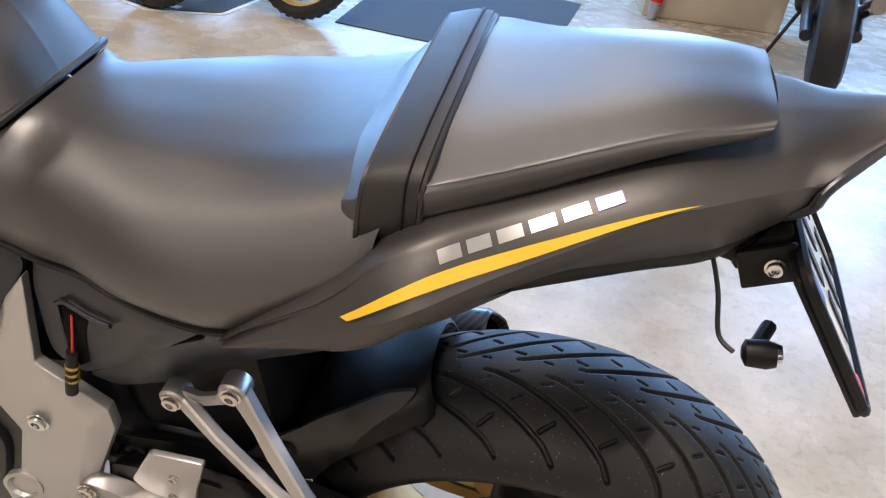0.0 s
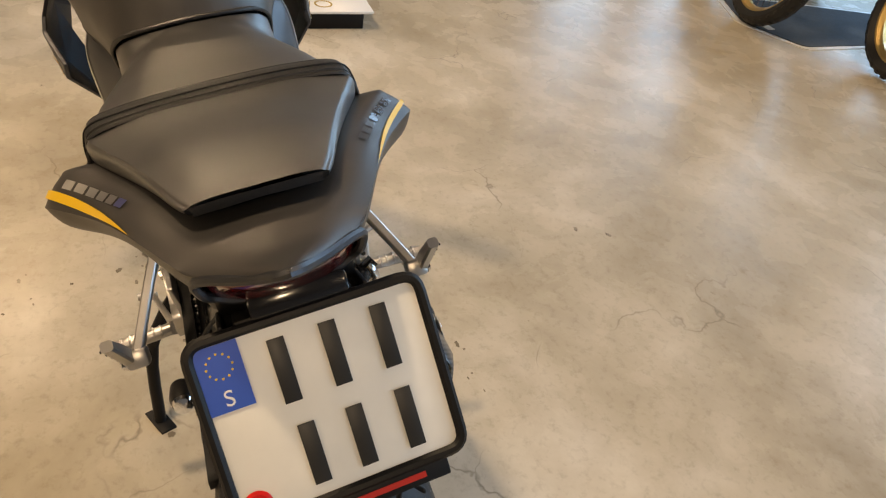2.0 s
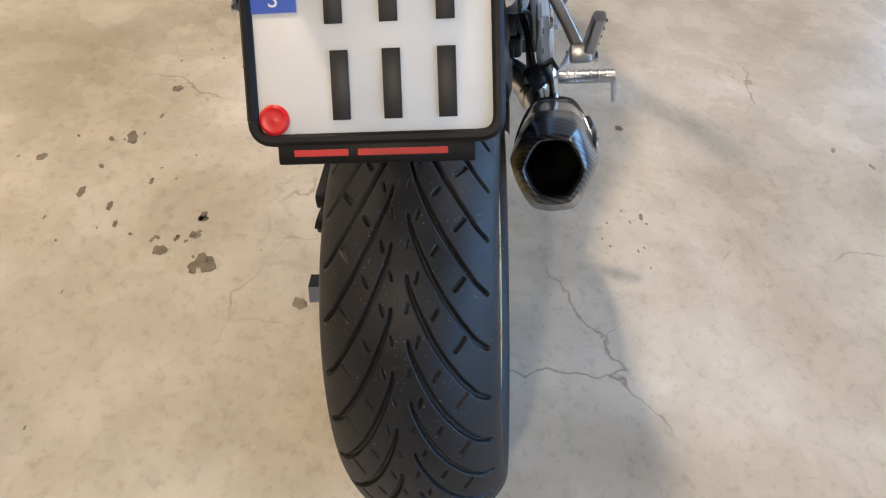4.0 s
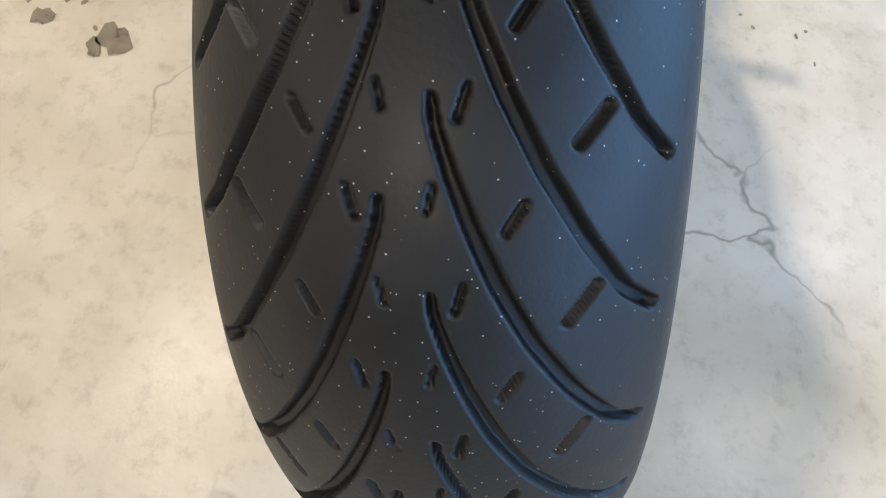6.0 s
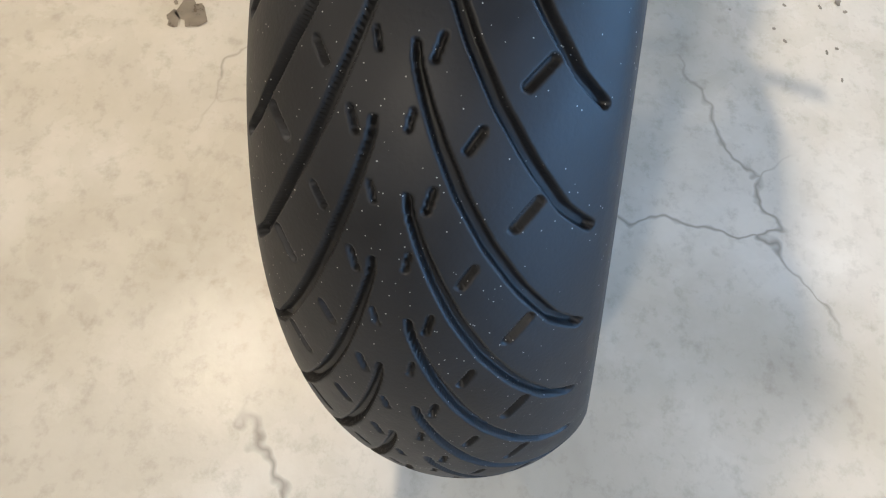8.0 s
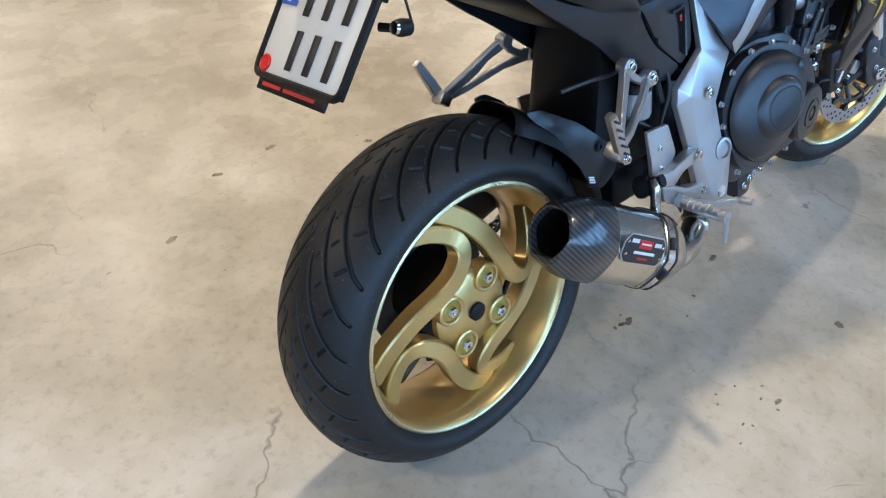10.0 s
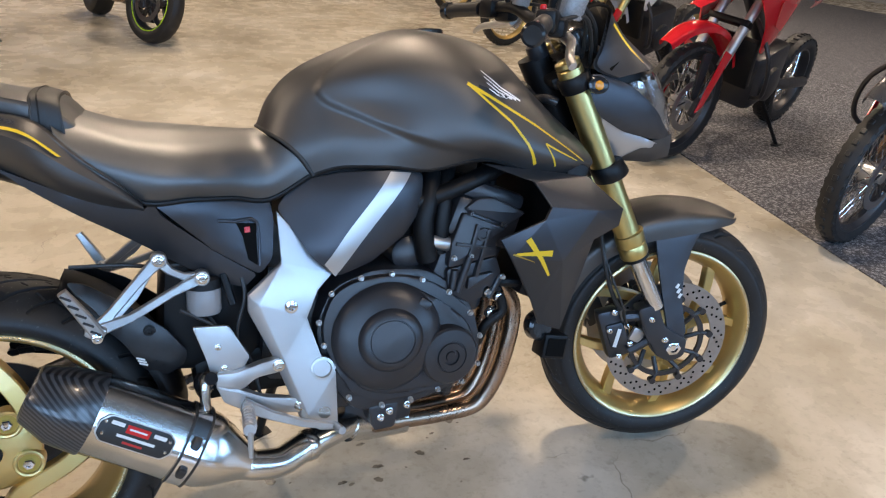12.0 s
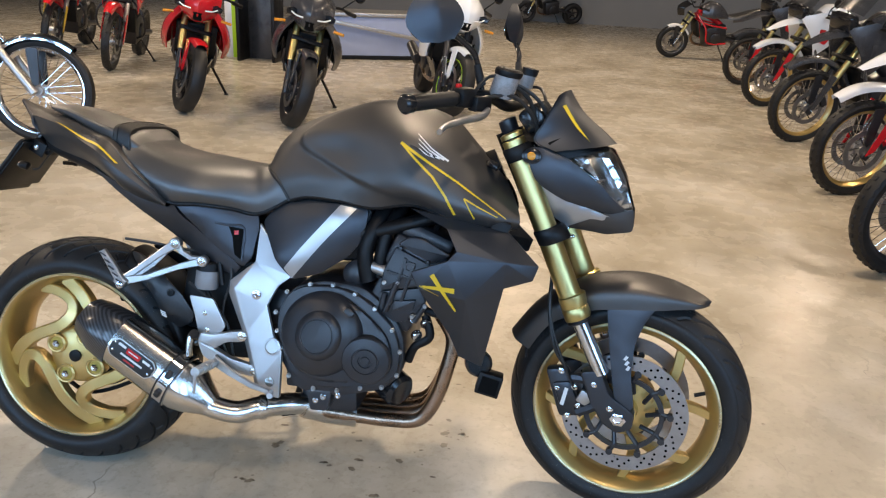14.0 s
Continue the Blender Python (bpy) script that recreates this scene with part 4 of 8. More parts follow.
part("lamp_surround", tube([(-0.060, 0, 0.938), (-0.058, -0.040, 0.940), (-0.055, -0.062, 0.948), (-0.064, -0.0715, 0.966), (-0.066, -0.073, 0.986), (-0.105, -0.027, 1.014), (-0.129, 0, 1.033), (-0.105, 0.027, 1.014), (-0.066, 0.073, 0.986), (-0.064, 0.0715, 0.966), (-0.055, 0.062, 0.948), (-0.058, 0.040, 0.940), (-0.060, 0, 0.938)], 0.0045, 8, 4), PAINT_B, lamp, "black rim round the lens")
part("lamp_chin", loft([[(-0.040, 0.064, 0.905), (-0.046, 0.04, 0.900), (-0.048, 0, 0.898)], [(-0.053, 0.064, 0.944), (-0.060, 0.04, 0.938), (-0.063, 0, 0.936)]], 4, 4), PLASTIC, lamp, "black underside of the tail")

for side in (-1, 1):
    # frames on the upward face: x runs rearwards, y outwards
    def face(a, b, n):
        u = (b - a).normalized()
        n = (n - u * n.dot(u)).normalized()
        w = u.cross(n)
        w = -w if w.z < 0 else w
        m = Matrix((u, n, w)).transposed().to_4x4()
        m.translation = a
        return m, (b - a).length
    m, length = face(Vector((0.256, side * 0.2155, 0.858)), Vector((0.020, side * 0.119, 0.964)), Vector((0.25, side * 0.75, 0.6)))
    slim = 1.0 if side == 1 else 0.6
    stripe = [(0.0, 0.002)] + [(length * q, 0.0085 * slim * math.sin(math.pi * q) ** 0.7 * (1 - q * 0.5)) for q in (0.12, 0.25, 0.4, 0.55, 0.7, 0.85)] + [(length, 0.0003)]
    stripe += [(length * q, -0.0060 * slim * (1 - q) * math.sin(math.pi * q) ** 0.4) for q in (0.85, 0.7, 0.55, 0.4, 0.25, 0.12)] + [(0.004, -0.003)]
    part("tail_stripe", pressed(stripe, m, cowl_tree, 0.0030, 0.0055), YELLOW, cowl, "tapering yellow stripe")
    m, length = face(Vector((0.196, side * 0.185, 0.906)), Vector((0.073, side * 0.124, 0.958)), Vector((0.25, side * 0.56, 0.77)))
    # same foil lettering both sides; the right is darkened in colour for dimmer light
    for k in range(6):
        x = length * k / 6
        quad = [(x + 0.0025, -0.0050), (x + length / 6 - 0.0025, -0.0050), (x + length / 6 - 0.0010, 0.0050), (x + 0.004, 0.0050)]
        part("lettering_bar", snapped(quad, m, cowl_tree, 0.0012, 0.005), (FOIL if k < 5 else BLUEFOIL) if side == 1 else BIKEGREY, cowl, "plain lettering bar darkened for its dim side" if side == -1 else "pale plain lettering bar" if k < 5 else "blue plain lettering bar")

# lower side panels behind the frame
SIDE_P = [(0.135, 0.842), (0.235, 0.785), (0.320, 0.752), (0.340, 0.764), (0.350, 0.740), (0.425, 0.670), (0.500, 0.612), (0.478, 0.588), (0.430, 0.602), (0.345, 0.660), (0.250, 0.735), (0.180, 0.800)]
SIDE_D = idw([(0.14, 0.84, 0.128), (0.25, 0.77, 0.150), (0.33, 0.76, 0.166), (0.42, 0.67, 0.168), (0.50, 0.61, 0.160), (0.35, 0.66, 0.148), (0.25, 0.74, 0.138), (0.46, 0.60, 0.148)])
both("side_panel", lambda: panel(SIDE_P, SIDE_D, 0.008, 0.02, 0.008), PAINT_B, moto, "matte black lower side panel")
COVER_P = [(0.338, 0.763), (0.425, 0.768), (0.535, 0.750), (0.541, 0.715), (0.530, 0.640), (0.505, 0.612), (0.425, 0.672)]
COVER_D = idw([(0.34, 0.76, 0.160), (0.43, 0.76, 0.160), (0.535, 0.745, 0.152), (0.43, 0.70, 0.175), (0.51, 0.68, 0.172), (0.51, 0.615, 0.162)])
covers = both("side_cover", lambda: panel(COVER_P, COVER_D, 0.008, 0.018, 0.010), PAINT_B, moto, "matte black side cover with a dark slot")
for side, ob in zip((-1, 1), covers):
    tt = tree_of(ob)
    # flat black patch laid on the cover; its depth is only painted shade
    slot = part("slot", laid([(0.470, 0.716), (0.506, 0.710), (0.502, 0.632), (0.486, 0.645), (0.480, 0.690)], tt, side, 0.0015), HOLE, ob, "slot drawn as a flat shade-black patch")
    part("slot_lip", tube([(0.440, side * 0.1765, 0.724), (0.468, side * 0.1760, 0.719), (0.508, side * 0.1725, 0.713), (0.505, side * 0.171, 0.632)], 0.003, 8, 3), PAINT_B, ob)
    if side == -1:
        part("wire_tag", laid([(0.484, 0.706), (0.494, 0.706), (0.494, 0.696), (0.484, 0.696)], tt, side, 0.0028), RED, ob, "small red wire tag")

    else:
        part("wire", tube([(0.492, 0.174, 0.706), (0.494, 0.180, 0.680), (0.498, 0.181, 0.655)], 0.0014, 6, 4), REDINK, ob, "thin red wire")
        plug = part("wire_plug", tube([(0.497, 0.181, 0.662), (0.502, 0.183, 0.630), (0.506, 0.182, 0.606)], 0.0065, 10, 3), PLASTIC, ob, "black wire plug with pale rings")
        for q in range(3):
            part("plug_ring", lathe([(0.0068, 0), (0.0075, 0.001), (0.0075, 0.003), (0.0068, 0.004)], axis_matrix((0.499 + 0.0015 * q, 0.182, 0.646 - 0.009 * q), (0.15, 0, -1)), 12), DARKGOLD, plug)

# airbox panels with the silver strip
AIR_P = [(0.548, 0.732), (0.572, 0.760), (0.610, 0.780), (0.670, 0.790), (0.760, 0.788), (0.820, 0.778), (0.812, 0.705), (0.780, 0.660), (0.715, 0.618), (0.645, 0.598), (0.600, 0.640)]
AIR_D = idw([(0.55, 0.735, 0.150), (0.67, 0.79, 0.160), (0.79, 0.775, 0.172), (0.70, 0.70, 0.196), (0.64, 0.62, 0.188), (0.78, 0.66, 0.176), (0.82, 0.72, 0.160)])
airs = both("airbox_panel", lambda: panel(AIR_P, AIR_D, 0.008, 0.02, 0.012), PAINT_B, moto, "matte black airbox side panel")
for side, ob in zip((-1, 1), airs):
    part("silver_strip", laid([(0.750, 0.7865), (0.792, 0.781), (0.735, 0.715), (0.690, 0.660), (0.642, 0.600), (0.622, 0.626), (0.664, 0.680), (0.710, 0.735)], tree_of(ob), side, 0.0015), SILVER, ob, "silver painted strip")
for pts, r in (([(0.862, -0.10, 0.79), (0.835, -0.150, 0.73), (0.822, -0.160, 0.67), (0.835, -0.150, 0.60)], 0.021), ([(0.905, -0.09, 0.79), (0.872, -0.142, 0.73), (0.862, -0.150, 0.67), (0.862, -0.140, 0.61)], 0.018)):
    part("air_hose", tube(pts, r, 14, 8), PLASTIC, moto, "thick black rubber hose")
    part("air_hose", mirror_y(tube(pts, r, 14, 8)), PLASTIC, moto, "thick black rubber hose")


# radiator shrouds, folded along a slanting crease
SHROUD = {"A": (0.934, 0.195, 0.791), "B": (1.169, 0.178, 0.750), "C": (1.242, 0.197, 0.681), "M": (1.231, 0.200, 0.646), "D": (1.167, 0.212, 0.623), "I": (1.028, 0.222, 0.750), "H": (1.055, 0.240, 0.700), "K": (1.037, 0.246, 0.676), "L": (1.165, 0.222, 0.687), "G": (0.952, 0.225, 0.639), "N": (0.973, 0.230, 0.600), "J": (1.084, 0.240, 0.588), "F": (1.049, 0.195, 0.493), "P": (1.075, 0.186, 0.439), "E": (1.133, 0.181, 0.417)}
shrouds = [part("radiator_shroud", facets(SHROUD, ("AIB", "ILB", "LCB", "IHL", "HKL", "KGN", "KNJ", "KJL", "LJD", "LDM", "LMC", "NFJ", "FPJ", "PEJ", "JED"), s), PAINT_B, moto, "matte black folded radiator shroud", 20.0) for s in (-1, 1)]
for side, ob in zip((-1, 1), shrouds):
    tt = tree_of(ob)
    for a, b, w, mt in (((1.058, 0.606), (0.981, 0.608), 0.013, YELLOW), ((1.003, 0.639), (1.063, 0.556), 0.012, YELLOW), ((0.975, 0.609), (1.022, 0.589), 0.0035, DARKGOLD)):
        part("cross_emblem", laid(ribbon([a, b], w, w * 0.4), tt, side, 0.0012 + 0.0006 * (w < 0.0125), 0.006), mt, ob, "gold crossed-stroke emblem")

# front mudguard, headlamp and screen turn with the steering
MUD = []
for a, w, drop in ((-64, 0.056, 0.060), (-44, 0.070, 0.054), (-22, 0.080, 0.062), (-4, 0.082, 0.066), (10, 0.078, 0.054), (19, 0.064, 0.036), (26, 0.044, 0.018), (29.5, 0.015, 0.004)):
    R_ = 0.340
    c = lambda rr, yy: (FC.x + rr * math.sin(radians(a)), yy, FC.z + rr * math.cos(radians(a)))
    MUD.append([c(R_ - drop, w + 0.004), c(R_ - drop * 0.4, w), c(R_ - 0.008, w * 0.72), c(R_ + 0.002, w * 0.3), c(R_ + 0.004, 0)])
mud = part("front_mudguard", steered(loft(MUD, 5, 6)), PAINT, moto, "matte graphite front mudguard")
STAY_P = [(1.415, 0.612), (1.535, 0.602), (1.512, 0.560), (1.494, 0.505), (1.494, 0.430), (1.510, 0.352), (1.498, 0.332), (1.468, 0.340), (1.450, 0.420), (1.430, 0.520)]
for s in (-1, 1):
    bm = panel(STAY_P, idw([(1.47, 0.60, 0.082), (1.48, 0.5, 0.098), (1.49, 0.36, 0.118)]), 0.007, 0.02, 0.012)
    if s == 1:
        mirror_y(bm)
    stay = part("mudguard_stay", steered(bm), PAINT_B, mud, "matte black mudguard stay")
    for k in range(3):
        z = 0.470 - 0.012 * k
        m = STEER @ pose(1.478 + 0.004 * k, s * (0.1035 + 0.0012 * k), z, 0, 0, 0) @ Matrix.Rotation(radians(28), 4, "Y")
        part("lettering_bar", box((0.007, 0.0012, 0.012), m), LETTER, stay, "pale plain lettering bar")

HEAD = [
    [(1.195, 0.088, 0.985), (1.190, 0.060, 1.000), (1.188, 0, 1.005)],
    [(1.255, 0.125, 0.985), (1.275, 0.085, 1.015), (1.285, 0, 1.022)],
    [(1.300, 0.140, 0.960), (1.345, 0.100, 0.985), (1.365, 0, 0.995)],
    [(1.315, 0.138, 0.900), (1.395, 0.092, 0.930), (1.425, 0, 0.945)],
    [(1.320, 0.118, 0.840), (1.425, 0.074, 0.862), (1.462, 0, 0.870)],
    [(1.340, 0.090, 0.790), (1.430, 0.058, 0.785), (1.466, 0, 0.788)],
    [(1.365, 0.072, 0.765), (1.415, 0.045, 0.752), (1.448, 0, 0.750)],
    [(1.350, 0.070, 0.775), (1.355, 0.045, 0.765), (1.360, 0, 0.762)],
]
HEAD = [[(1.19 + (x - 1.19) * 0.90, y * 0.70, z * 0.98 + 0.017) for x, y, z in row] for row in HEAD]
head = part("headlight_housing", steered(loft(HEAD, 6, 6)), PLASTIC, moto, "matte black pointed headlight housing")
FLANK_P = [(1.188, 0.980), (1.262, 0.974), (1.312, 0.946), (1.385, 0.877), (1.434, 0.816), (1.400, 0.808), (1.318, 0.846), (1.236, 0.900)]
FLANK_D = idw([(1.19, 0.975, 0.108), (1.26, 0.94, 0.136), (1.312, 0.945, 0.124), (1.385, 0.877, 0.096), (1.433, 0.815, 0.062), (1.32, 0.85, 0.112), (1.236, 0.90, 0.130), (1.40, 0.81, 0.074)])
CHIN_P = [(1.240, 0.900), (1.323, 0.847), (1.403, 0.800), (1.392, 0.786), (1.327, 0.776), (1.285, 0.820)]
CHIN_D = idw([(1.24, 0.90, 0.124), (1.323, 0.847, 0.108), (1.403, 0.80, 0.072), (1.327, 0.78, 0.080), (1.28, 0.83, 0.100)])
LIP_P = [(1.396, 0.814), (1.452, 0.818), (1.452, 0.760), (1.392, 0.752), (1.324, 0.774)]
LIP_D = idw([(1.398, 0.811, 0.076), (1.45, 0.818, 0.034), (1.45, 0.757, 0.030), (1.392, 0.752, 0.050), (1.322, 0.772, 0.076)])
LENS_P = [(1.314, 0.945), (1.390, 0.960), (1.428, 0.893), (1.450, 0.816), (1.434, 0.814), (1.385, 0.875)]
LENS_D = idw([(1.314, 0.945, 0.124), (1.39, 0.96, 0.055), (1.428, 0.893, 0.045), (1.45, 0.816, 0.032), (1.434, 0.814, 0.060), (1.385, 0.875, 0.094), (1.37, 0.93, 0.085)])
for s in (-1, 1):
    # the chin panel's colour is lightened to carry a painted reflection
    for nm, poly, dep, mt, lab in (("side_panel", FLANK_P, FLANK_D, PAINT_B, "matte black headlight side panel"), ("chin_panel", CHIN_P, CHIN_D, CHINGREY, "chin panel lightened for floor reflection"), ("chin_lip", LIP_P, LIP_D, PAINT, "satin grey lower lip")):
        part(nm, steered(panel(poly, dep, 0.006, 0.015, 0.008, s)), mt, head, lab)
    back = panel(LENS_P, lambda x, z: LENS_D(x, z) - 0.012 - 0.006 * math.sin(x * 160 + z * 90), 0.003, 0.014, 0.006, s)
    part("reflector", steered(back), CHROME, head, "bright faceted reflector", 5.0)
    part("lens", steered(panel(LENS_P, LENS_D, 0.003, 0.014, 0.006, s)), CLEAR, head, "clear headlight lens").visible_shadow = False
    m = STEER @ axis_matrix((1.250, s * 0.128, 0.944), (0.15, s * 1.0, 0.1))
    ind = part("turn_signal", lathe([(0.017, 0), (0.019, 0.006), (0.018, 0.012), (0.014, 0.014), (0.0001, 0.015)], m @ Matrix.Scale(1.25, 4, (1, 0, 0)), 24), GLOSS, moto, "flush black turn signal")
    part("amber_lens", lathe([(0.011, 0.013), (0.008, 0.0165), (0.0001, 0.018)], m, 20), AMBER, ind, "amber lens")
    # intake as a black panel: shade of the opening put into its colour
    part("intake", steered(panel([(1.270, 0.984), (1.308, 1.000), (1.366, 0.969), (1.298, 0.969)], idw([(1.27, 0.984, 0.122), (1.308, 1.0, 0.104), (1.366, 0.969, 0.088), (1.298, 0.969, 0.124)], 1), 0.004, 0.02, 0.008, s)), HOLE, head, "dark intake below the screen")
SCREEN = [
    [(1.285, 0.070, 1.090), (1.293, 0.035, 1.098), (1.296, 0, 1.100)],
    [(1.262, 0.108, 1.030), (1.315, 0.062, 1.045), (1.330, 0, 1.052)],
    [(1.250, 0.122, 0.992), (1.340, 0.080, 1.002), (1.372, 0, 1.008)],
    [(1.290, 0.128, 0.965), (1.365, 0.086, 0.972), (1.402, 0, 0.975)],
]
screen = part("fly_screen", steered(loft(SCREEN, 5, 5)), PAINT_B, moto, "small dark fly screen above the headlight")
part("screen_inside", steered(loft([[(a - 0.006, b * 0.96, c - 0.002) for a, b, c in r] for r in SCREEN], 4, 4)), SMOKE, screen)
flat_bm = loft(SCREEN, 5, 5)
screen_tree = [BVHTree.FromBMesh(flat_bm)]
flat_bm.free()
for s in (-1, 1):
    part("screen_stripe", steered(laid([(1.291, 1.064), (1.297, 1.068), (1.330, 1.019), (1.352, 0.985), (1.328, 1.013)], screen_tree, s, 0.0012, 0.01)), YELLOW, screen, "yellow stripe")

# number plate in its frame: the characters stand as plain bars
PM = Matrix(((0, 0.60, -0.80, -0.173), (-1, 0, 0, -0.006), (0, 0.80, 0.60, 0.826), (0, 0, 0, 1)))
holder = part("plate_holder", box((0.198, 0.158, 0.006), PM @ pose(0, 0.001, -0.004), 0.002), PLASTIC, moto, "black plastic number plate holder")
num = part("number_plate", box((0.194, 0.156, 0.003), PM @ pose(0, 0.001, 0.0008), 0.001), WHITE, holder, "white number plate with dark character bars")
rim_path = [PM @ Vector((p.x, p.y, 0.002)) for p in rounded([Vector(q) for q in [(-0.099, -0.079), (0.099, -0.079), (0.099, 0.081), (-0.099, 0.081)]], 0.016, 5)]
rim_path.append(rim_path[0])
part("plate_frame", tube(rim_path, 0.0052, 8, 0), PLASTIC, holder, "black rounded frame round the plate")
part("country_band", box((0.037, 0.056, 0.0006), PM @ pose(-0.0765, 0.048, 0.0033)), BLUE, num, "blue country band")
for k in range(12):
    a = k * math.pi / 6
    part("star", lathe([(0.0011, 0), (0.0011, 0.0004), (0.0001, 0.0004)], PM @ pose(-0.0765 + 0.0105 * math.sin(a), 0.058 + 0.0105 * math.cos(a), 0.0036), 5), YELLOW, num)
txt = bpy.data.curves.new("country_letter", "FONT")
txt.body, txt.size, txt.align_x, txt.extrude = "S", 0.019, "CENTER", 0.0002
tob = new("country_letter", txt)
tob.parent, tob.matrix_local = num, PM @ pose(-0.0765, 0.0245, 0.0040)
txt.materials.append(BIKEWHITE)
for row, (y, h, xs) in enumerate(((0.038, 0.056, (-0.029, 0.0145, 0.059)), (-0.037, 0.054, (-0.026, 0.0155, 0.059)))):
    for x in xs:
        part("character_bar", box((0.0145, h, 0.0012), PM @ pose(x, y, 0.0036), 0.0005), INK, num, "dark embossed character bar")
part("sticker", lathe([(0.0125, 0), (0.0125, 0.001), (0.010, 0.0025), (0.006, 0.0015), (0.0001, 0.003)], PM @ pose(-0.0815, -0.0625, 0.003), 28), RED, num, "round red control sticker")
strip = part("dealer_strip", box((0.160, 0.018, 0.006), PM @ pose(0.0, -0.0895, 0.002), 0.002), PLASTIC, holder, "black dealer strip with red lettering bars")
for x, w in ((-0.044, 0.044), (0.022, 0.072)):
    part("lettering_bar", box((w, 0.0052, 0.0008), PM @ pose(x, -0.0895, 0.0054)), REDINK, strip, "red plain lettering bar")
bm = bmesh.new()
for s in (-1, 1):
    add_tube(bm, [(-0.020, s * 0.055, 0.900), (-0.050, s * 0.060, 0.903), (-0.078, s * 0.058, 0.898)], 0.007, 8, 4)
    add_box(bm, (0.045, 0.005, 0.036), pose(-0.062, s * 0.066, 0.904, 0, 30, 0), 0.002)
add_box(bm, (0.05, 0.11, 0.03), pose(-0.058, 0, 0.906, 0, 30, 0), 0.006)
part("plate_bracket", bm, PLASTIC, moto, "black tail tidy bracket")
for s in (-1, 1):
    part("bracket_bolt", bolt((-0.066, s * 0.069, 0.907), (0, s, 0), 0.0065, 0.006), CHROME, moto)
    bm = tube([(-0.080, s * 0.080, 0.858), (-0.066, s * 0.110, 0.856)], 0.006, 8, 2)
    add_lathe(bm, [(0.005, 0), (0.0105, 0.003), (0.0115, 0.018), (0.0095, 0.025)], axis_matrix((-0.056, s * 0.116, 0.856), (-1, 0, 0.25)), 18)
    sig = part("turn_signal", bm, PLASTIC, moto, "small black rear turn signal")
    part("lens", lathe([(0.0095, 0.0245), (0.008, 0.029), (0.0001, 0.031)], axis_matrix((-0.056, s * 0.116, 0.856), (-1, 0, 0.25)), 18), CHROME, sig, "clear bulb lens")
part("plate_lamp", box((0.085, 0.020, 0.012), PM @ pose(0, 0.094, 0.000), 0.004), GLOSS, holder)
part("cable", tube([(-0.02, -0.06, 0.895), (-0.030, -0.08, 0.875), (-0.040, -0.10, 0.850), (-0.052, -0.112, 0.850)], 0.0022, 6, 5), INK, moto)
part("cable", tube([(-0.02, 0.06, 0.895), (-0.030, 0.085, 0.880), (-0.040, 0.10, 0.852), (-0.052, 0.112, 0.850)], 0.0022, 6, 5), INK, moto)

# ---- motorcycle: frame, engine, running gear ----
FRAME = {"a": (0.546, 0.166, 0.728), "b": (0.544, 0.178, 0.633), "c": (0.478, 0.174, 0.578), "d": (0.476, 0.174, 0.545), "e": (0.516, 0.176, 0.449), "f": (0.556, 0.176, 0.318), "g": (0.590, 0.178, 0.290),
         "h": (0.624, 0.182, 0.289), "i": (0.630, 0.190, 0.409), "j": (0.605, 0.190, 0.444), "k": (0.582, 0.190, 0.524), "l": (0.640, 0.172, 0.604), "m": (0.608, 0.184, 0.577), "n": (0.495, 0.190, 0.561), "o": (0.533, 0.190, 0.448), "p": (0.569, 0.190, 0.328)}
frames = [part("frame_plate", facets(FRAME, ("abl", "blm", "bmkn", "bnc", "cnd", "noed", "eopf", "fpg", "pgh", "nko", "kjo", "ojip", "iph"), s, 0.016, 0.0022), SILVER, moto, "silver lacquered frame plate", 20.0) for s in (-1, 1)]
for s, ob in zip((-1, 1), frames):
    part("frame_bolt", bolt((0.553, s * 0.190, 0.550), (0, s, 0), 0.010, 0.007), CHROME, ob)
    part("pivot_boss", lathe([(0.023, 0), (0.023, 0.007), (0.018, 0.008), (0.016, 0.002), (0.0001, 0.001)], axis_matrix((0.604, s * 0.187, 0.420), (0, s, 0)), 28), ALU, ob, "round alloy swingarm pivot")
    part("plate_recess", lathe([(0.012, 0), (0.012, 0.002), (0.0001, 0.002)], axis_matrix((0.600, s * 0.186, 0.330), (0, s, 0)), 18), STEEL, ob)
part("subframe", box((0.30, 0.20, 0.05), pose(0.40, 0, 0.70, 0, 28, 0), 0.02), PLASTIC, moto, "black subframe under the seat")
part("battery_box", box((0.14, 0.22, 0.18), pose(0.45, 0, 0.70), 0.02), PLASTIC, moto, "black box behind the side covers")
part("airbox", box((0.26, 0.28, 0.16), pose(0.70, 0, 0.72), 0.03), PLASTIC, moto, "black airbox under the tank")
part("frame_spine", tube([(0.60, 0, 0.70), (0.85, 0, 0.80), (1.05, 0, 0.86), (1.14, 0, 0.90)], 0.045, 12, 6), PLASTIC, moto, "black steel frame spine")
for s in (-1, 1):
    part("frame_tube", tube([(1.11, s * 0.05, 0.86), (1.02, s * 0.12, 0.78), (0.88, s * 0.15, 0.735), (0.72, s * 0.145, 0.70)], 0.019, 12, 6), PLASTIC, moto, "black frame tube")

# engine
engine = thing("engine", Matrix(), "black four-cylinder engine", "engine")
del engine["category"]
engine.parent = moto
CASE_P = [(0.600, 0.500), (0.640, 0.575), (0.720, 0.600), (0.830, 0.585), (0.900, 0.530), (0.940, 0.470), (0.945, 0.380), (0.900, 0.325), (0.780, 0.300), (0.660, 0.310), (0.610, 0.400)]
part("crankcase", plate(CASE_P, -0.165, 0.165, 0.012, 0.03), ENGINE, engine, "satin black crankcase")
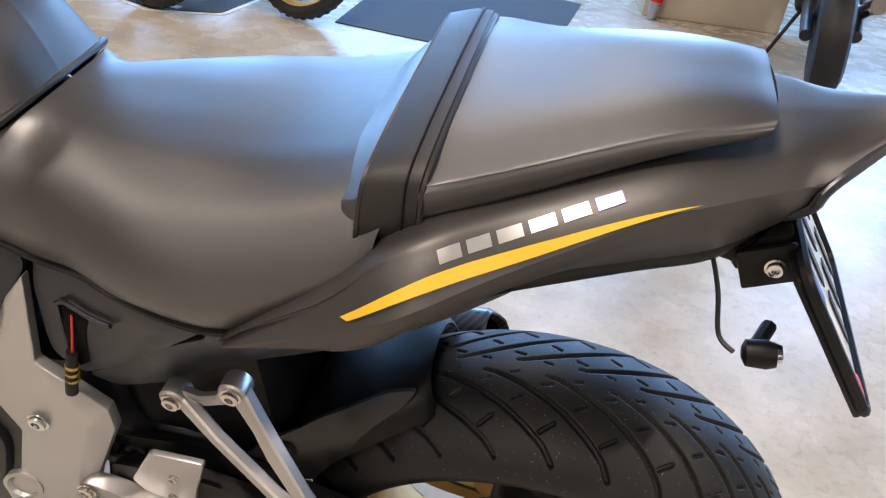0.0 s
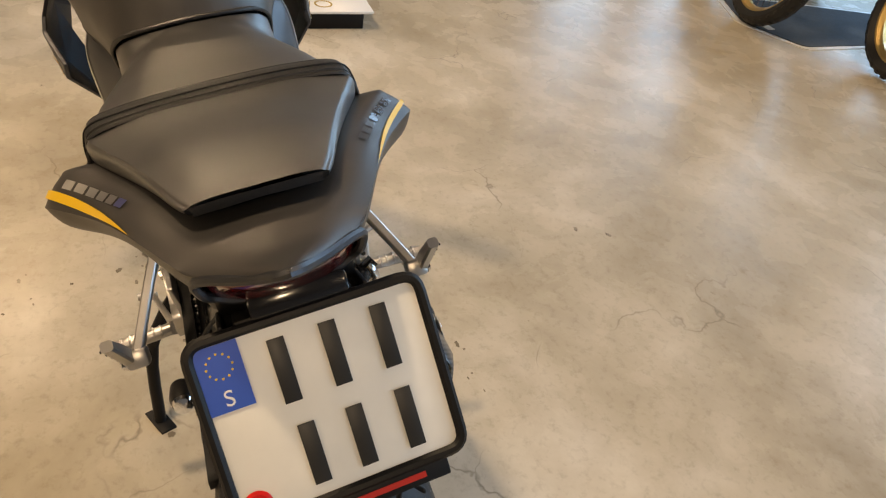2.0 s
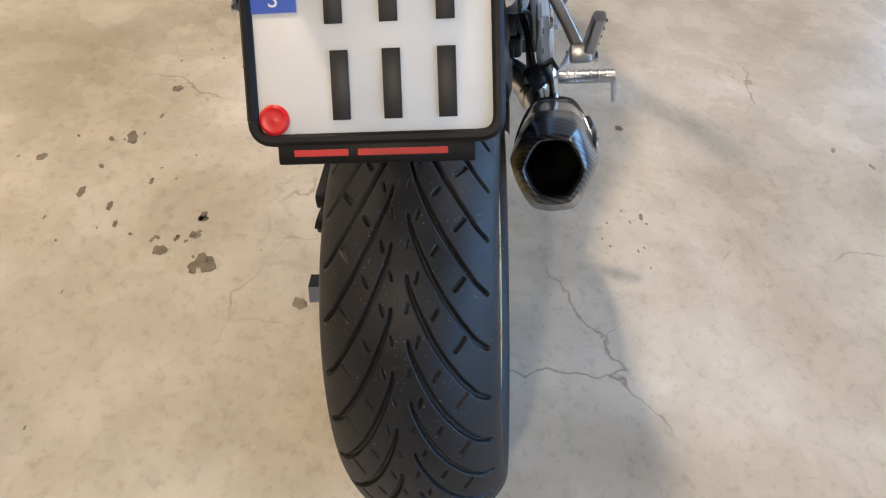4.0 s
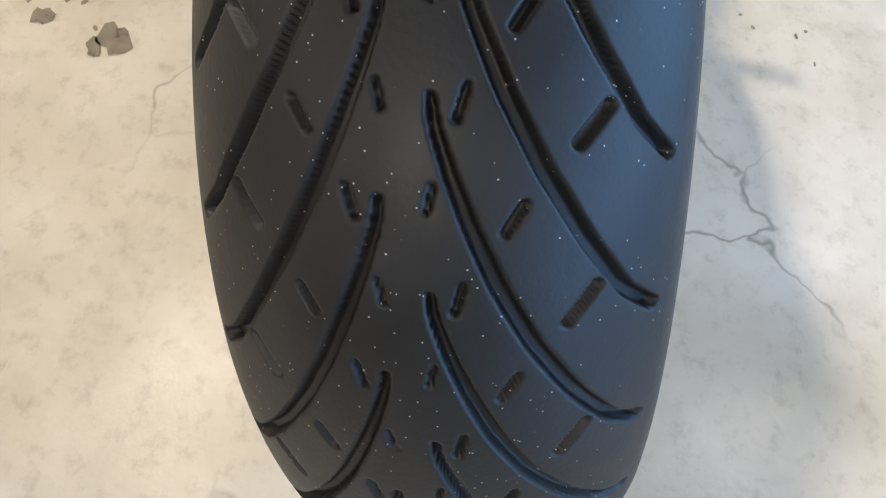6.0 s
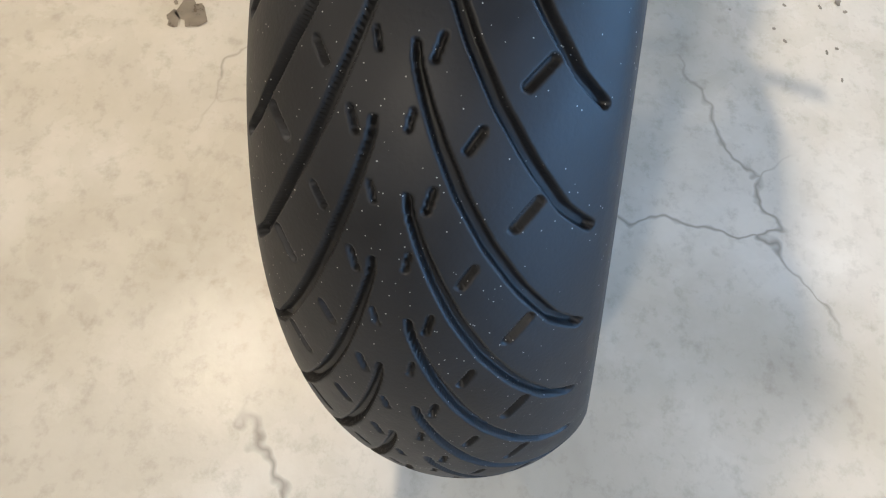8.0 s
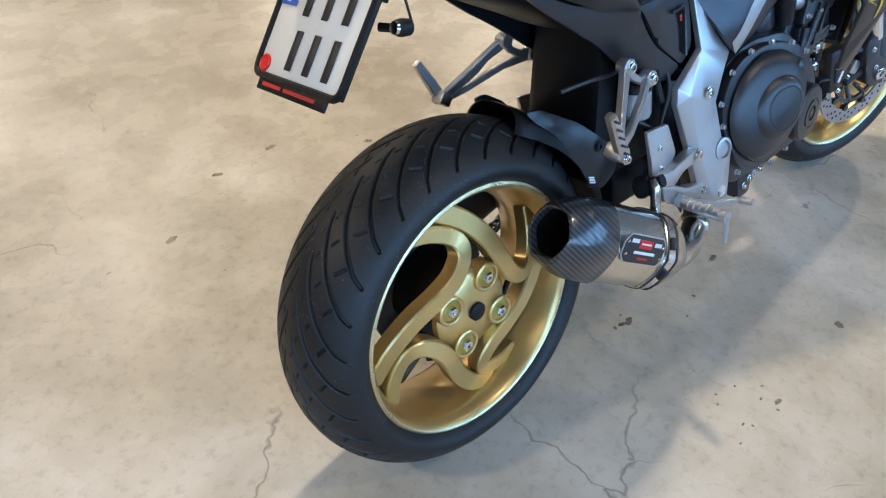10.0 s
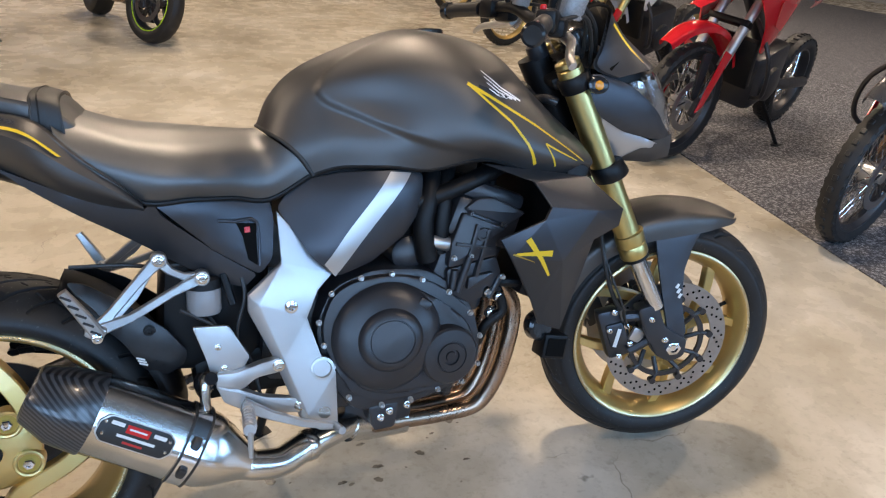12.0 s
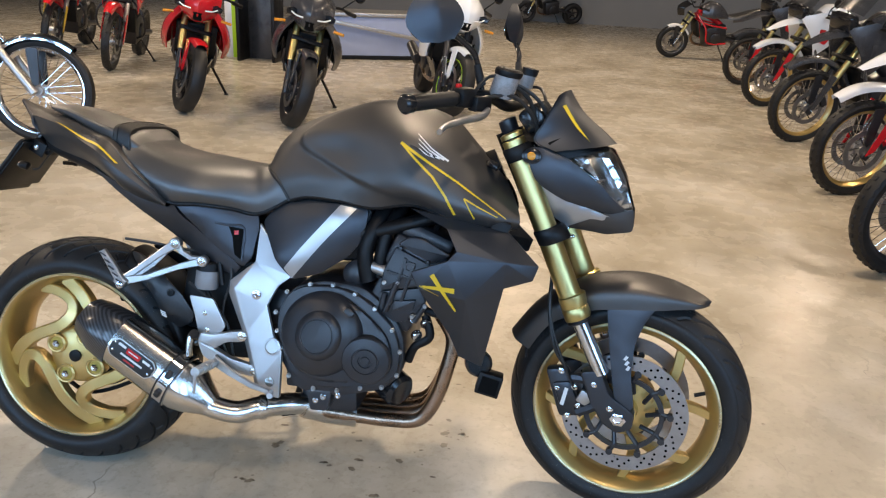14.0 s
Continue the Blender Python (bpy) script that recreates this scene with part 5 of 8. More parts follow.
part("gearbox", box((0.16, 0.22, 0.20), pose(0.58, 0, 0.46, 0, 10, 0), 0.03), ENGINE, engine)
part("sump", box((0.16, 0.18, 0.09), pose(0.735, -0.01, 0.275, 0, 0, 0), 0.02), ENGINE, engine, "black oil sump")
part("sump_guard", plate([(0.690, 0.315), (0.760, 0.315), (0.745, 0.262), (0.700, 0.262)], -0.165, -0.10, 0.004, 0.008), ENGINE, engine)
part("oil_filter", lathe([(0.04, 0), (0.045, 0.006), (0.045, 0.07), (0.036, 0.08), (0.0001, 0.08)], axis_matrix((0.87, -0.03, 0.315), (0.7, -0.55, -0.3)), 28), GLOSS, engine, "round black oil filter")
COVER = [(0.612, 0.510), (0.636, 0.562), (0.676, 0.584), (0.740, 0.588), (0.804, 0.574), (0.858, 0.545), (0.914, 0.492), (0.934, 0.440), (0.932, 0.380), (0.905, 0.348), (0.845, 0.340), (0.790, 0.330), (0.712, 0.332), (0.656, 0.358), (0.632, 0.412), (0.612, 0.460)]
part("clutch_flange", plate(COVER, -0.160, -0.186, 0.004, 0.02), ENGINE, engine, "black bolted cover flange")
INNER = [(0.640, 0.505), (0.660, 0.550), (0.700, 0.568), (0.750, 0.570), (0.800, 0.555), (0.850, 0.520), (0.900, 0.478), (0.918, 0.430), (0.912, 0.375), (0.860, 0.355), (0.790, 0.346), (0.720, 0.348), (0.668, 0.372), (0.646, 0.420)]
part("clutch_cover", plate(INNER, -0.184, -0.199, 0.009, 0.02), ENGINE, engine, "satin black clutch cover")
CL = axis_matrix((0.735, -0.18, 0.466), (0, -1, 0))
part("clutch_dome", lathe([(0.110, 0.012), (0.106, 0.020), (0.098, 0.027), (0.082, 0.0320), (0.067, 0.0345), (0.064, 0.0350), (0.061, 0.0385), (0.056, 0.0425), (0.049, 0.0440), (0.0445, 0.0440), (0.0435, 0.0428), (0.042, 0.0428), (0.041, 0.0440), (0.0001, 0.0445)], CL, 56), ENGINE, engine, "domed clutch cap with rings")
PU = axis_matrix((0.858, -0.18, 0.412), (0, -1, 0))
part("pulse_cover", lathe([(0.061, 0.012), (0.059, 0.030), (0.055, 0.034), (0.033, 0.036), (0.032, 0.034), (0.029, 0.034), (0.028, 0.037), (0.017, 0.037), (0.016, 0.033), (0.011, 0.033), (0.010, 0.036), (0.0001, 0.036)], PU, 48), ENGINE, engine, "round pulse cover with a centre plug")
part("timing_lug", box((0.028, 0.012, 0.018), pose(0.808, -0.205, 0.528, 0, 35, 0), 0.004), ENGINE, engine)
for x, z in [(0.605, 0.510), (0.633, 0.566), (0.692, 0.590), (0.752, 0.590), (0.812, 0.570), (0.866, 0.536), (0.912, 0.486), (0.934, 0.434), (0.930, 0.374), (0.894, 0.340), (0.840, 0.333), (0.778, 0.324), (0.714, 0.326), (0.650, 0.352), (0.626, 0.418), (0.612, 0.462)]:
    part("cover_bolt", bolt((x, -0.184, z), (0, -1, 0), 0.0048, 0.008), ALU, engine, "small bright flange bolt")
for x, z in [(0.735, 0.300), (0.715, 0.290), (0.775, 0.305)]:
    part("sump_bolt", bolt((x, -0.166, z), (0, -1, 0), 0.006, 0.007), CHROME, engine)
# cylinders lean forward
CYL = pose(0.925, 0, 0.590, 0, 22, 0)
part("cylinder_block", box((0.13, 0.30, 0.15), CYL @ pose(0, 0, -0.03), 0.012), ENGINE, engine, "black cylinder block")
part("cylinder_head", box((0.15, 0.325, 0.085), CYL @ pose(0, 0, 0.075), 0.014), ENGINE, engine, "black cylinder head")
part("head_cover", box((0.145, 0.315, 0.04), CYL @ pose(0, 0, 0.135), 0.014), ENGINE, engine, "black cam cover")
part("head_side", plate([(0.876, 0.631), (0.901, 0.691), (0.993, 0.645), (0.968, 0.619), (0.974, 0.592), (0.869, 0.580)], -0.150, -0.174, 0.005, 0.008), ENGINE, engine, "black cylinder head side")
part("cam_cover", plate([(0.903, 0.696), (0.933, 0.716), (0.965, 0.714), (1.040, 0.674), (0.995, 0.650)], -0.140, -0.171, 0.006, 0.010), ENGINE, engine, "black cam cover end")
part("block_side", plate([(0.869, 0.576), (0.974, 0.588), (0.987, 0.550), (0.966, 0.512), (0.917, 0.500), (0.872, 0.524)], -0.150, -0.168, 0.004, 0.008), ENGINE, engine, "black cylinder block side")
for pts in ([(0.926, 0.664), (0.934, 0.660), (0.903, 0.545), (0.894, 0.547)], [(0.950, 0.652), (0.957, 0.648), (0.929, 0.552), (0.921, 0.553)],
            [(0.884, 0.632), (0.960, 0.612), (0.958, 0.606), (0.883, 0.625)], [(0.910, 0.556), (0.962, 0.560), (0.956, 0.536), (0.908, 0.532)]):
    part("head_rib", plate(pts, -0.165, -0.1795, 0.0015, 0.002), ENGINE, engine)
for a, b in (((0.985, -0.166, 0.548), (0.960, -0.166, 0.505)), ((0.912, -0.176, 0.599), (0.889, -0.172, 0.529)), ((0.884, -0.172, 0.575), (0.878, -0.170, 0.535))):
    part("head_stud", rod(a, b, 0.0075, 10), ENGINE, engine)
part("head_plug", lathe([(0.014, 0), (0.013, 0.006), (0.008, 0.006), (0.007, 0.003), (0.0001, 0.003)], axis_matrix((0.940, -0.173, 0.640), (0, -1, 0)), 20), ENGINE, engine, "round core plug")
for x, z in ((0.914, 0.600), (0.985, 0.547), (0.915, 0.688), (0.985, 0.655), (0.880, 0.600), (0.955, 0.520)):
    part("head_bolt", bolt((x, -0.174, z), (0, -1, 0), 0.0045, 0.008), ALU if z < 0.61 else ENGINE, engine)
for x, y, z in ((0.948, -0.12, 0.735), (0.985, -0.11, 0.725)):
    part("ignition_lead", tube([(x, y, z - 0.02), (x + 0.01, y, z + 0.012), (x + 0.03, y + 0.03, z + 0.035)], 0.008, 8, 4), PLASTIC, engine, "black ignition lead")
part("water_pipe", tube([(0.985, -0.150, 0.52), (1.00, -0.155, 0.47), (0.965, -0.150, 0.44), (0.950, -0.14, 0.40)], 0.011, 10, 6), PLASTIC, engine, "black coolant pipe")
part("coolant_fitting", tube([(0.815, -0.150, 0.645), (0.845, -0.157, 0.636), (0.885, -0.150, 0.622)], 0.011, 10, 4, 0.017), ALU, engine, "cast alloy coolant fitting")
part("starter_motor", lathe([(0.03, 0), (0.034, 0.01), (0.034, 0.09), (0.02, 0.10), (0.0001, 0.10)], axis_matrix((0.80, -0.05, 0.615), (0, -1, 0.0)), 24), ENGINE, engine)
for k, (x, y, z) in enumerate(((0.985, -0.15, 0.505), (0.965, -0.155, 0.475), (0.955, -0.16, 0.52))):
    part("hose_clamp", lathe([(0.012, 0), (0.014, 0.003), (0.014, 0.010), (0.012, 0.013)], axis_matrix((x, y, z), (0.4, -0.6, -0.4)), 16), CHROME, engine)
part("left_cover", plate([(0.62, 0.48), (0.68, 0.56), (0.78, 0.57), (0.87, 0.52), (0.90, 0.43), (0.84, 0.35), (0.72, 0.34), (0.64, 0.39)], 0.14, 0.178, 0.012, 0.03), ENGINE, engine, "black left engine cover")
part("radiator", box((0.045, 0.36, 0.30), pose(1.100, 0, 0.640, 0, 22, 0), 0.008), PLASTIC, moto, "black finned radiator")
part("radiator_bracket", tube([(0.985, -0.15, 0.53), (1.035, -0.16, 0.525), (1.075, -0.15, 0.52)], 0.010, 8, 4), PLASTIC, moto)
part("horn", lathe([(0.03, 0), (0.035, 0.008), (0.035, 0.028), (0.028, 0.034), (0.0001, 0.034)], axis_matrix((1.120, -0.085, 0.400), (0.2, -1, 0.1)), 28), GLOSS, moto, "round black horn")
hb = bmesh.new()
add_box(hb, (0.062, 0.05, 0.058), pose(1.155, -0.105, 0.352, 0, 12, 0), 0.004)
part("horn_trumpet", hb, PLASTIC, moto, "square black horn mouth")
# black sheet over the horn's mouth, painted as the shade inside
part("trumpet_mouth", box((0.046, 0.004, 0.042), pose(1.155, -0.131, 0.352, 0, 12, 0)), HOLE, moto)

# exhaust
exhaust = thing("exhaust", Matrix(), "steel and carbon aftermarket exhaust", "exhaust")
del exhaust["category"]
exhaust.parent = moto
EX0, EX1 = Vector((0.085, -0.164, 0.462)), Vector((0.394, -0.180, 0.279))
EXD = (EX1 - EX0).normalized()
EXS = Vector((0, -1, 0))
EXS = (EXS - EXD * EXS.dot(EXD)).normalized()
EXU = EXD.cross(EXS)
if EXU.z < 0:
    EXU = -EXU


def can_ring(d, r, tall=1.0, drop=0.0, n=40):
    """A six-sided section with rounded corners, d metres along the silencer."""
    out = []
    for j in range(n):
        a = 2 * math.pi * j / n
        q = (a + math.pi / 6) % (math.pi / 3) - math.pi / 6
        f = 0.5 + 0.5 * min(1.10, math.cos(math.pi / 6) / math.cos(q) * 1.06)
        out.append(EX0 + EXD * d + EXS * (r * f * math.sin(a) * 0.93) + EXU * (r * f * math.cos(a) * tall - drop))
    return out


part("end_cap", ring_loft([can_ring(0.014, 0.0395), can_ring(0.002, 0.0415), can_ring(0.0, 0.044), can_ring(0.004, 0.049, 1.04, 0.001), can_ring(0.055, 0.063, 1.10, 0.004), can_ring(0.108, 0.068, 1.10, 0.002), can_ring(0.112, 0.066, 1.10, 0.002)], False), CARBON, exhaust, "woven carbon end cap")
part("outlet", ring_loft([can_ring(0.011, 0.0412), can_ring(0.022, 0.0385), can_ring(0.085, 0.036), can_ring(0.086, 0.002)], False), HOLE, exhaust, "black open outlet")
part("silencer_body", ring_loft([can_ring(0.107, 0.062, 1.10), can_ring(0.108, 0.066, 1.10), can_ring(0.268, 0.0665, 1.10), can_ring(0.270, 0.064, 1.10)]), STEEL, exhaust, "brushed steel silencer body")
band = part("clamp_band", ring_loft([can_ring(0.262, 0.0655, 1.10), can_ring(0.263, 0.0690, 1.10), can_ring(0.301, 0.0690, 1.10), can_ring(0.302, 0.0655, 1.10)]), CHROME, exhaust, "polished slotted clamp band")
for d in (0.266, 0.298):
    part("band_gasket", ring_loft([can_ring(d - 0.0028, 0.0680, 1.10), can_ring(d - 0.0022, 0.0704, 1.10), can_ring(d + 0.0022, 0.0704, 1.10), can_ring(d + 0.0028, 0.0680, 1.10)]), INK, band)
part("cone", ring_loft([can_ring(0.270, 0.064, 1.10), can_ring(0.318, 0.0660, 1.08), can_ring(0.352, 0.058), can_ring(0.392, 0.036), can_ring(0.405, 0.031)]), STEEL, exhaust, "steel inlet cone")
BM = Matrix((EXD, EXU, EXS)).transposed().to_4x4()
# black blocks painted for the shade inside the band's cutouts
for up_ in (0.030, -0.030):
    m = BM.copy()
    m.translation = EX0 + EXD * 0.282 + EXS * 0.0590 + EXU * up_
    m = m @ Matrix.Rotation(math.copysign(0.50, -up_), 4, "X")
    slot = box((0.016, 0.024, 0.012), m, 0.005)
    part("band_slot", slot, INK, band, "slot drawn as a shade-black block on the clamp band")
BM.translation = EX0 + EXD * 0.182 + EXS * 0.0625 + EXU * 0.010
outline = [(-0.066, 0.010), (-0.052, 0.026), (0.052, 0.026), (0.066, 0.014), (0.066, -0.012), (0.054, -0.026), (-0.054, -0.026), (-0.066, -0.014)]


def tag(poly, lo, hi):
    """A flat tag on the silencer's side."""
    bm = plate(poly, lo, hi, 0.0004, 0.005)
    bm.transform(BM @ Matrix.Rotation(radians(-90), 4, "X"))
    return bm


badge = part("badge", tag(outline, -0.0002, -0.0022), FOIL, exhaust, "black riveted badge with a bright edge and plain bars")
part("badge_field", tag([(x * 0.965, z * 0.92) for x, z in outline], -0.0020, -0.0026), INK, badge)
for x, y, w, h, mt in ((0.0, 0.010, 0.040, 0.015, RED), (0.0, 0.0105, 0.030, 0.003, LETTER), (0.002, -0.0055, 0.066, 0.005, LETTER), (0.0, -0.0155, 0.034, 0.004, REDINK), (-0.036, 0.014, 0.022, 0.007, LETTER), (0.038, 0.012, 0.022, 0.007, LETTER)):
    part("badge_bar", box((w, h, 0.0006), BM @ pose(x, y, 0.0030 + 0.0005 * (w == 0.030))), mt, badge)
for x, y in ((-0.056, 0.012), (-0.054, -0.010), (0.056, 0.010), (0.056, -0.010)):
    part("rivet", lathe([(0.0034, 0), (0.0026, 0.0014), (0.0001, 0.0018)], BM @ pose(x, y, 0.0026), 10), CHROME, badge)
part("mid_pipe", tube([EX0 + EXD * 0.392, EX0 + EXD * 0.415, (0.496, -0.170, 0.240), (0.550, -0.150, 0.252), (0.615, -0.118, 0.256), (0.67, -0.08, 0.248)], 0.029, 18, 8), STEEL, exhaust, "polished steel link pipe")
part("pipe_joint", lathe([(0.030, 0), (0.033, 0.004), (0.033, 0.018), (0.030, 0.022)], axis_matrix((0.545, -0.152, 0.252), (1, 0.35, 0.0)), 28), STEEL, exhaust)
part("silencer_strap", tube([EX0 + EXD * 0.282 + EXU * 0.072, (0.366, -0.172, 0.425), (0.372, -0.165, 0.438)], 0.010, 10, 5), STEEL, exhaust)
for k in range(4):
    y = -0.105 + 0.07 * k
    part("header_pipe", tube([(1.00, y, 0.530), (1.034, y, 0.470), (1.022, y, 0.380), (0.995, y * 0.9, 0.290), (0.955, y * 0.8, 0.235), (0.88, y * 0.7, 0.222), (0.79, y * 0.6 - 0.01, 0.224), (0.67, y * 0.35 - 0.05, 0.236)], 0.019, 14, 8), HEADER, exhaust, "heat-tinted header pipe")
part("collector", tube([(0.79, -0.055, 0.222), (0.71, -0.06, 0.226), (0.65, -0.09, 0.248)], 0.036, 16, 6), STEEL, exhaust)
part("exhaust_valve", box((0.05, 0.05, 0.05), pose(0.63, -0.10, 0.33), 0.01), ENGINE, exhaust)

# foot controls and peg hangers, in their true places
def flat_bar(line, widths, thick, chamfer=0.0022):
    """A cast arm of oblong section through the points; broad across the machine's side."""
    pts = [Vector(p) for p in line]
    k = len(pts)
    rings = []
    for i, p in enumerate(pts):
        d = (pts[min(i + 1, k - 1)] - pts[max(i - 1, 0)]).normalized()
        n = Vector((0, -1, 0))
        n = (n - d * n.dot(d)).normalized()
        q = d.cross(n)
        w, h, c = widths[i] / 2, thick / 2, chamfer
        rings.append([p + q * a_ + n * b_ for a_, b_ in ((w, h - c), (w - c, h), (c - w, h), (-w, h - c), (-w, c - h), (c - w, -h), (w - c, -h), (w, c - h))])
    return ring_loft(rings)


placed = [exhaust] + exhaust.children_recursive
for s in (-1, 1):
    f = (lambda b: b) if s == -1 else mirror_y
    UP, LO, BASE = (0.309, -0.136, 0.662), (0.379, -0.132, 0.621), (0.201, -0.203, 0.568)
    hanger = part("peg_hanger", f(flat_bar([UP, (0.272, -0.160, 0.632), (0.228, -0.188, 0.592), BASE], (0.024, 0.017, 0.016, 0.022), 0.013)), ALU, moto, "bare cast alloy passenger peg hanger", 30.0)
    kit = [hanger,
           part("hanger_strut", f(flat_bar([LO, (0.325, -0.160, 0.606), (0.255, -0.188, 0.578), BASE], (0.022, 0.015, 0.015, 0.022), 0.012)), ALU, hanger, "", 30.0),
           part("hanger_bridge", f(flat_bar([UP, (0.326, -0.138, 0.640), (0.348, -0.136, 0.627), LO], (0.022, 0.014, 0.014, 0.022), 0.010)), ALU, hanger, "", 30.0),
           part("hanger_web", f(flat_bar([(0.300, -0.146, 0.650), (0.262, -0.170, 0.612), (0.222, -0.194, 0.576)], (0.008, 0.020, 0.014), 0.003, 0.001)), ALU, hanger, "", 30.0)]
    for x, y, z in (UP, LO):
        kit.append(part("hanger_boss", f(lathe([(0.0125, 0), (0.0145, 0.003), (0.0145, 0.020), (0.0125, 0.022), (0.0001, 0.022)], axis_matrix((x, y + 0.010, z), (0, -1, 0)), 24)), ALU, hanger))
        kit.append(part("hanger_bolt", f(bolt((x, y - 0.012, z), (0, -1, 0), 0.0085, 0.006)), STEEL, hanger, "steel socket bolt"))
    kit.append(part("peg_clevis", f(box((0.030, 0.030, 0.026), Matrix.Translation(BASE) @ pose(0, 0, 0, 0, 35, 0), 0.005)), ALU, hanger, "", 30.0))
    peg = part("passenger_peg", f(flat_bar([(0.206, -0.212, 0.562), (0.186, -0.215, 0.600), (0.160, -0.220, 0.645)], (0.022, 0.021, 0.015), 0.016, 0.003)), ALU, hanger, "folded alloy passenger peg", 30.0)
    kit.append(peg)
    for q in range(5):
        p = Vector((0.202, -0.222, 0.570)).lerp(Vector((0.165, -0.229, 0.636)), q / 4)
        kit.append(part("peg_groove", f(box((0.018, 0.002, 0.004), Matrix.Translation(p) @ pose(0, 0, 0, 0, 30, 0), 0.0008, 1)), ENGINE, peg))
    kit.append(part("peg_end_bolt", f(bolt((0.203, -0.221, 0.560), (0, -1, 0), 0.007, 0.005)), CHROME, hanger))
    heel = part("heel_plate", f(plate([(0.354, 0.534), (0.418, 0.529), (0.452, 0.462), (0.436, 0.436), (0.404, 0.424), (0.380, 0.432), (0.374, 0.468)], -0.148, -0.156, 0.002, 0.006)), SILVER, moto, "silver heel plate")
    kit.append(heel)
    for x, z in ((0.396, 0.490), (0.404, 0.447)):
        kit.append(part("plate_bolt", f(bolt((x, -0.156, z), (0, -1, 0), 0.005, 0.004)), STEEL, heel))
    arm = plate([(0.388, 0.442), (0.425, 0.440), (0.470, 0.452), (0.505, 0.457), (0.516, 0.443), (0.505, 0.429), (0.460, 0.424), (0.432, 0.405), (0.405, 0.392), (0.386, 0.412)], -0.152, -0.172, 0.003, 0.008)
    bracket = part("peg_bracket", f(arm), ALU, moto, "cast alloy footpeg bracket", 30.0)
    kit.append(bracket)
    kit.append(part("lower_arm", f(plate([(0.386, 0.420), (0.425, 0.408), (0.470, 0.384), (0.538, 0.368), (0.552, 0.354), (0.540, 0.338), (0.480, 0.348), (0.430, 0.366), (0.398, 0.384)], -0.156, -0.174, 0.003, 0.008)), ALU, bracket, "", 30.0))
    for x, z in ((0.502, 0.443), (0.538, 0.354)):
        kit.append(part("bracket_bolt", f(bolt((x, -0.173, z), (0, -1, 0), 0.0095, 0.006)), STEEL, bracket, "steel socket bolt"))
    foot_peg = part("footpeg", f(tube([(0.440, -0.172, 0.372), (0.434, -0.220, 0.374), (0.428, -0.284, 0.378)], 0.0115, 10, 4)), ALU, moto, "knurled alloy footpeg")
    kit.append(foot_peg)
    for q in range(6):
        kit.append(part("knurl_ring", f(lathe([(0.0117, 0), (0.0128, 0.001), (0.0128, 0.0035), (0.0117, 0.0045)], axis_matrix((0.4365 - 0.0012 * q, -0.202 - 0.013 * q, 0.3735 + 0.0007 * q), (-0.08, -1, 0.06)), 14)), ALU, foot_peg))
    kit.append(part("peg_feeler", f(rod((0.429, -0.282, 0.374), (0.427, -0.285, 0.326), 0.0055, 10, 0.004)), ALU, foot_peg))
    kit.append(part("foot_lever", f(flat_bar([(0.430, -0.182, 0.380), (0.480, -0.190, 0.352), (0.540, -0.204, 0.330), (0.598, -0.218, 0.320)], (0.026, 0.018, 0.015, 0.012), 0.010)), ALU, moto, "cast alloy foot lever", 30.0))
    kit.append(part("lever_tip", f(tube([(0.594, -0.212, 0.320), (0.600, -0.232, 0.321), (0.602, -0.246, 0.322)], 0.0075, 10, 3)), ALU, kit[-1]))
    placed += kit
part("brake_cylinder", lathe([(0.02, 0), (0.022, 0.01), (0.018, 0.03), (0.013, 0.032), (0.012, 0.06), (0.0001, 0.06)], axis_matrix((0.385, -0.150, 0.412), (0.25, -1, 0.5)), 20), GLOSS, moto, "black rear brake master cylinder")
bm = bmesh.new()
add_lathe(bm, [(0.028, 0.0), (0.031, 0.006), (0.031, 0.046), (0.029, 0.050)], axis_matrix((0.402, -0.135, 0.545), (0.05, 0, 1)), 28)
res = part("brake_reservoir", bm, PASTEL, moto, "milky brake fluid reservoir with a black cap")
part("reservoir_cap", lathe([(0.029, 0.048), (0.033, 0.050), (0.033, 0.068), (0.028, 0.074), (0.0001, 0.074)], axis_matrix((0.402, -0.135, 0.545), (0.05, 0, 1)), 28), PLASTIC, res)
part("reservoir_hose", tube([(0.404, -0.140, 0.545), (0.425, -0.150, 0.500), (0.410, -0.158, 0.450), (0.385, -0.162, 0.43)], 0.006, 8, 6), PLASTIC, moto)
part("brake_light_switch", tube([(0.440, -0.150, 0.620), (0.446, -0.152, 0.590), (0.452, -0.155, 0.560)], 0.007, 8, 4), PLASTIC, moto)
for pts in ([(0.20, -0.14, 0.66), (0.27, -0.145, 0.655), (0.33, -0.14, 0.645), (0.40, -0.12, 0.64)], [(0.36, -0.15, 0.56), (0.42, -0.16, 0.52), (0.47, -0.16, 0.46), (0.49, -0.15, 0.36)], [(0.46, -0.14, 0.66), (0.475, -0.155, 0.58), (0.455, -0.15, 0.50), (0.46, -0.15, 0.40), (0.50, -0.14, 0.33)]):
    part("cable", tube(pts, 0.0038, 8, 6), INK, moto)

# swingarm, shock, mudguard and chain side
sw = bmesh.new()
add_tube(sw, [(0.585, 0.06, 0.425), (0.46, 0.085, 0.425), (0.30, 0.125, 0.405), (0.12, 0.135, 0.350), (0.0, 0.128, 0.312)], 0.055, 16, 6, 0.050, 0.62, (0, 1, 0))
add_lathe(sw, [(0.070, 0.085), (0.075, 0.095), (0.075, 0.150), (0.06, 0.160), (0.0001, 0.160)], axis_matrix(REAR, (0, 1, 0)), 36)
add_tube(sw, [(0.60, -0.12, 0.420), (0.60, 0.12, 0.420)], 0.045, 16, 2)
part("swingarm", sw, PAINT_B, moto, "black single-sided swingarm")
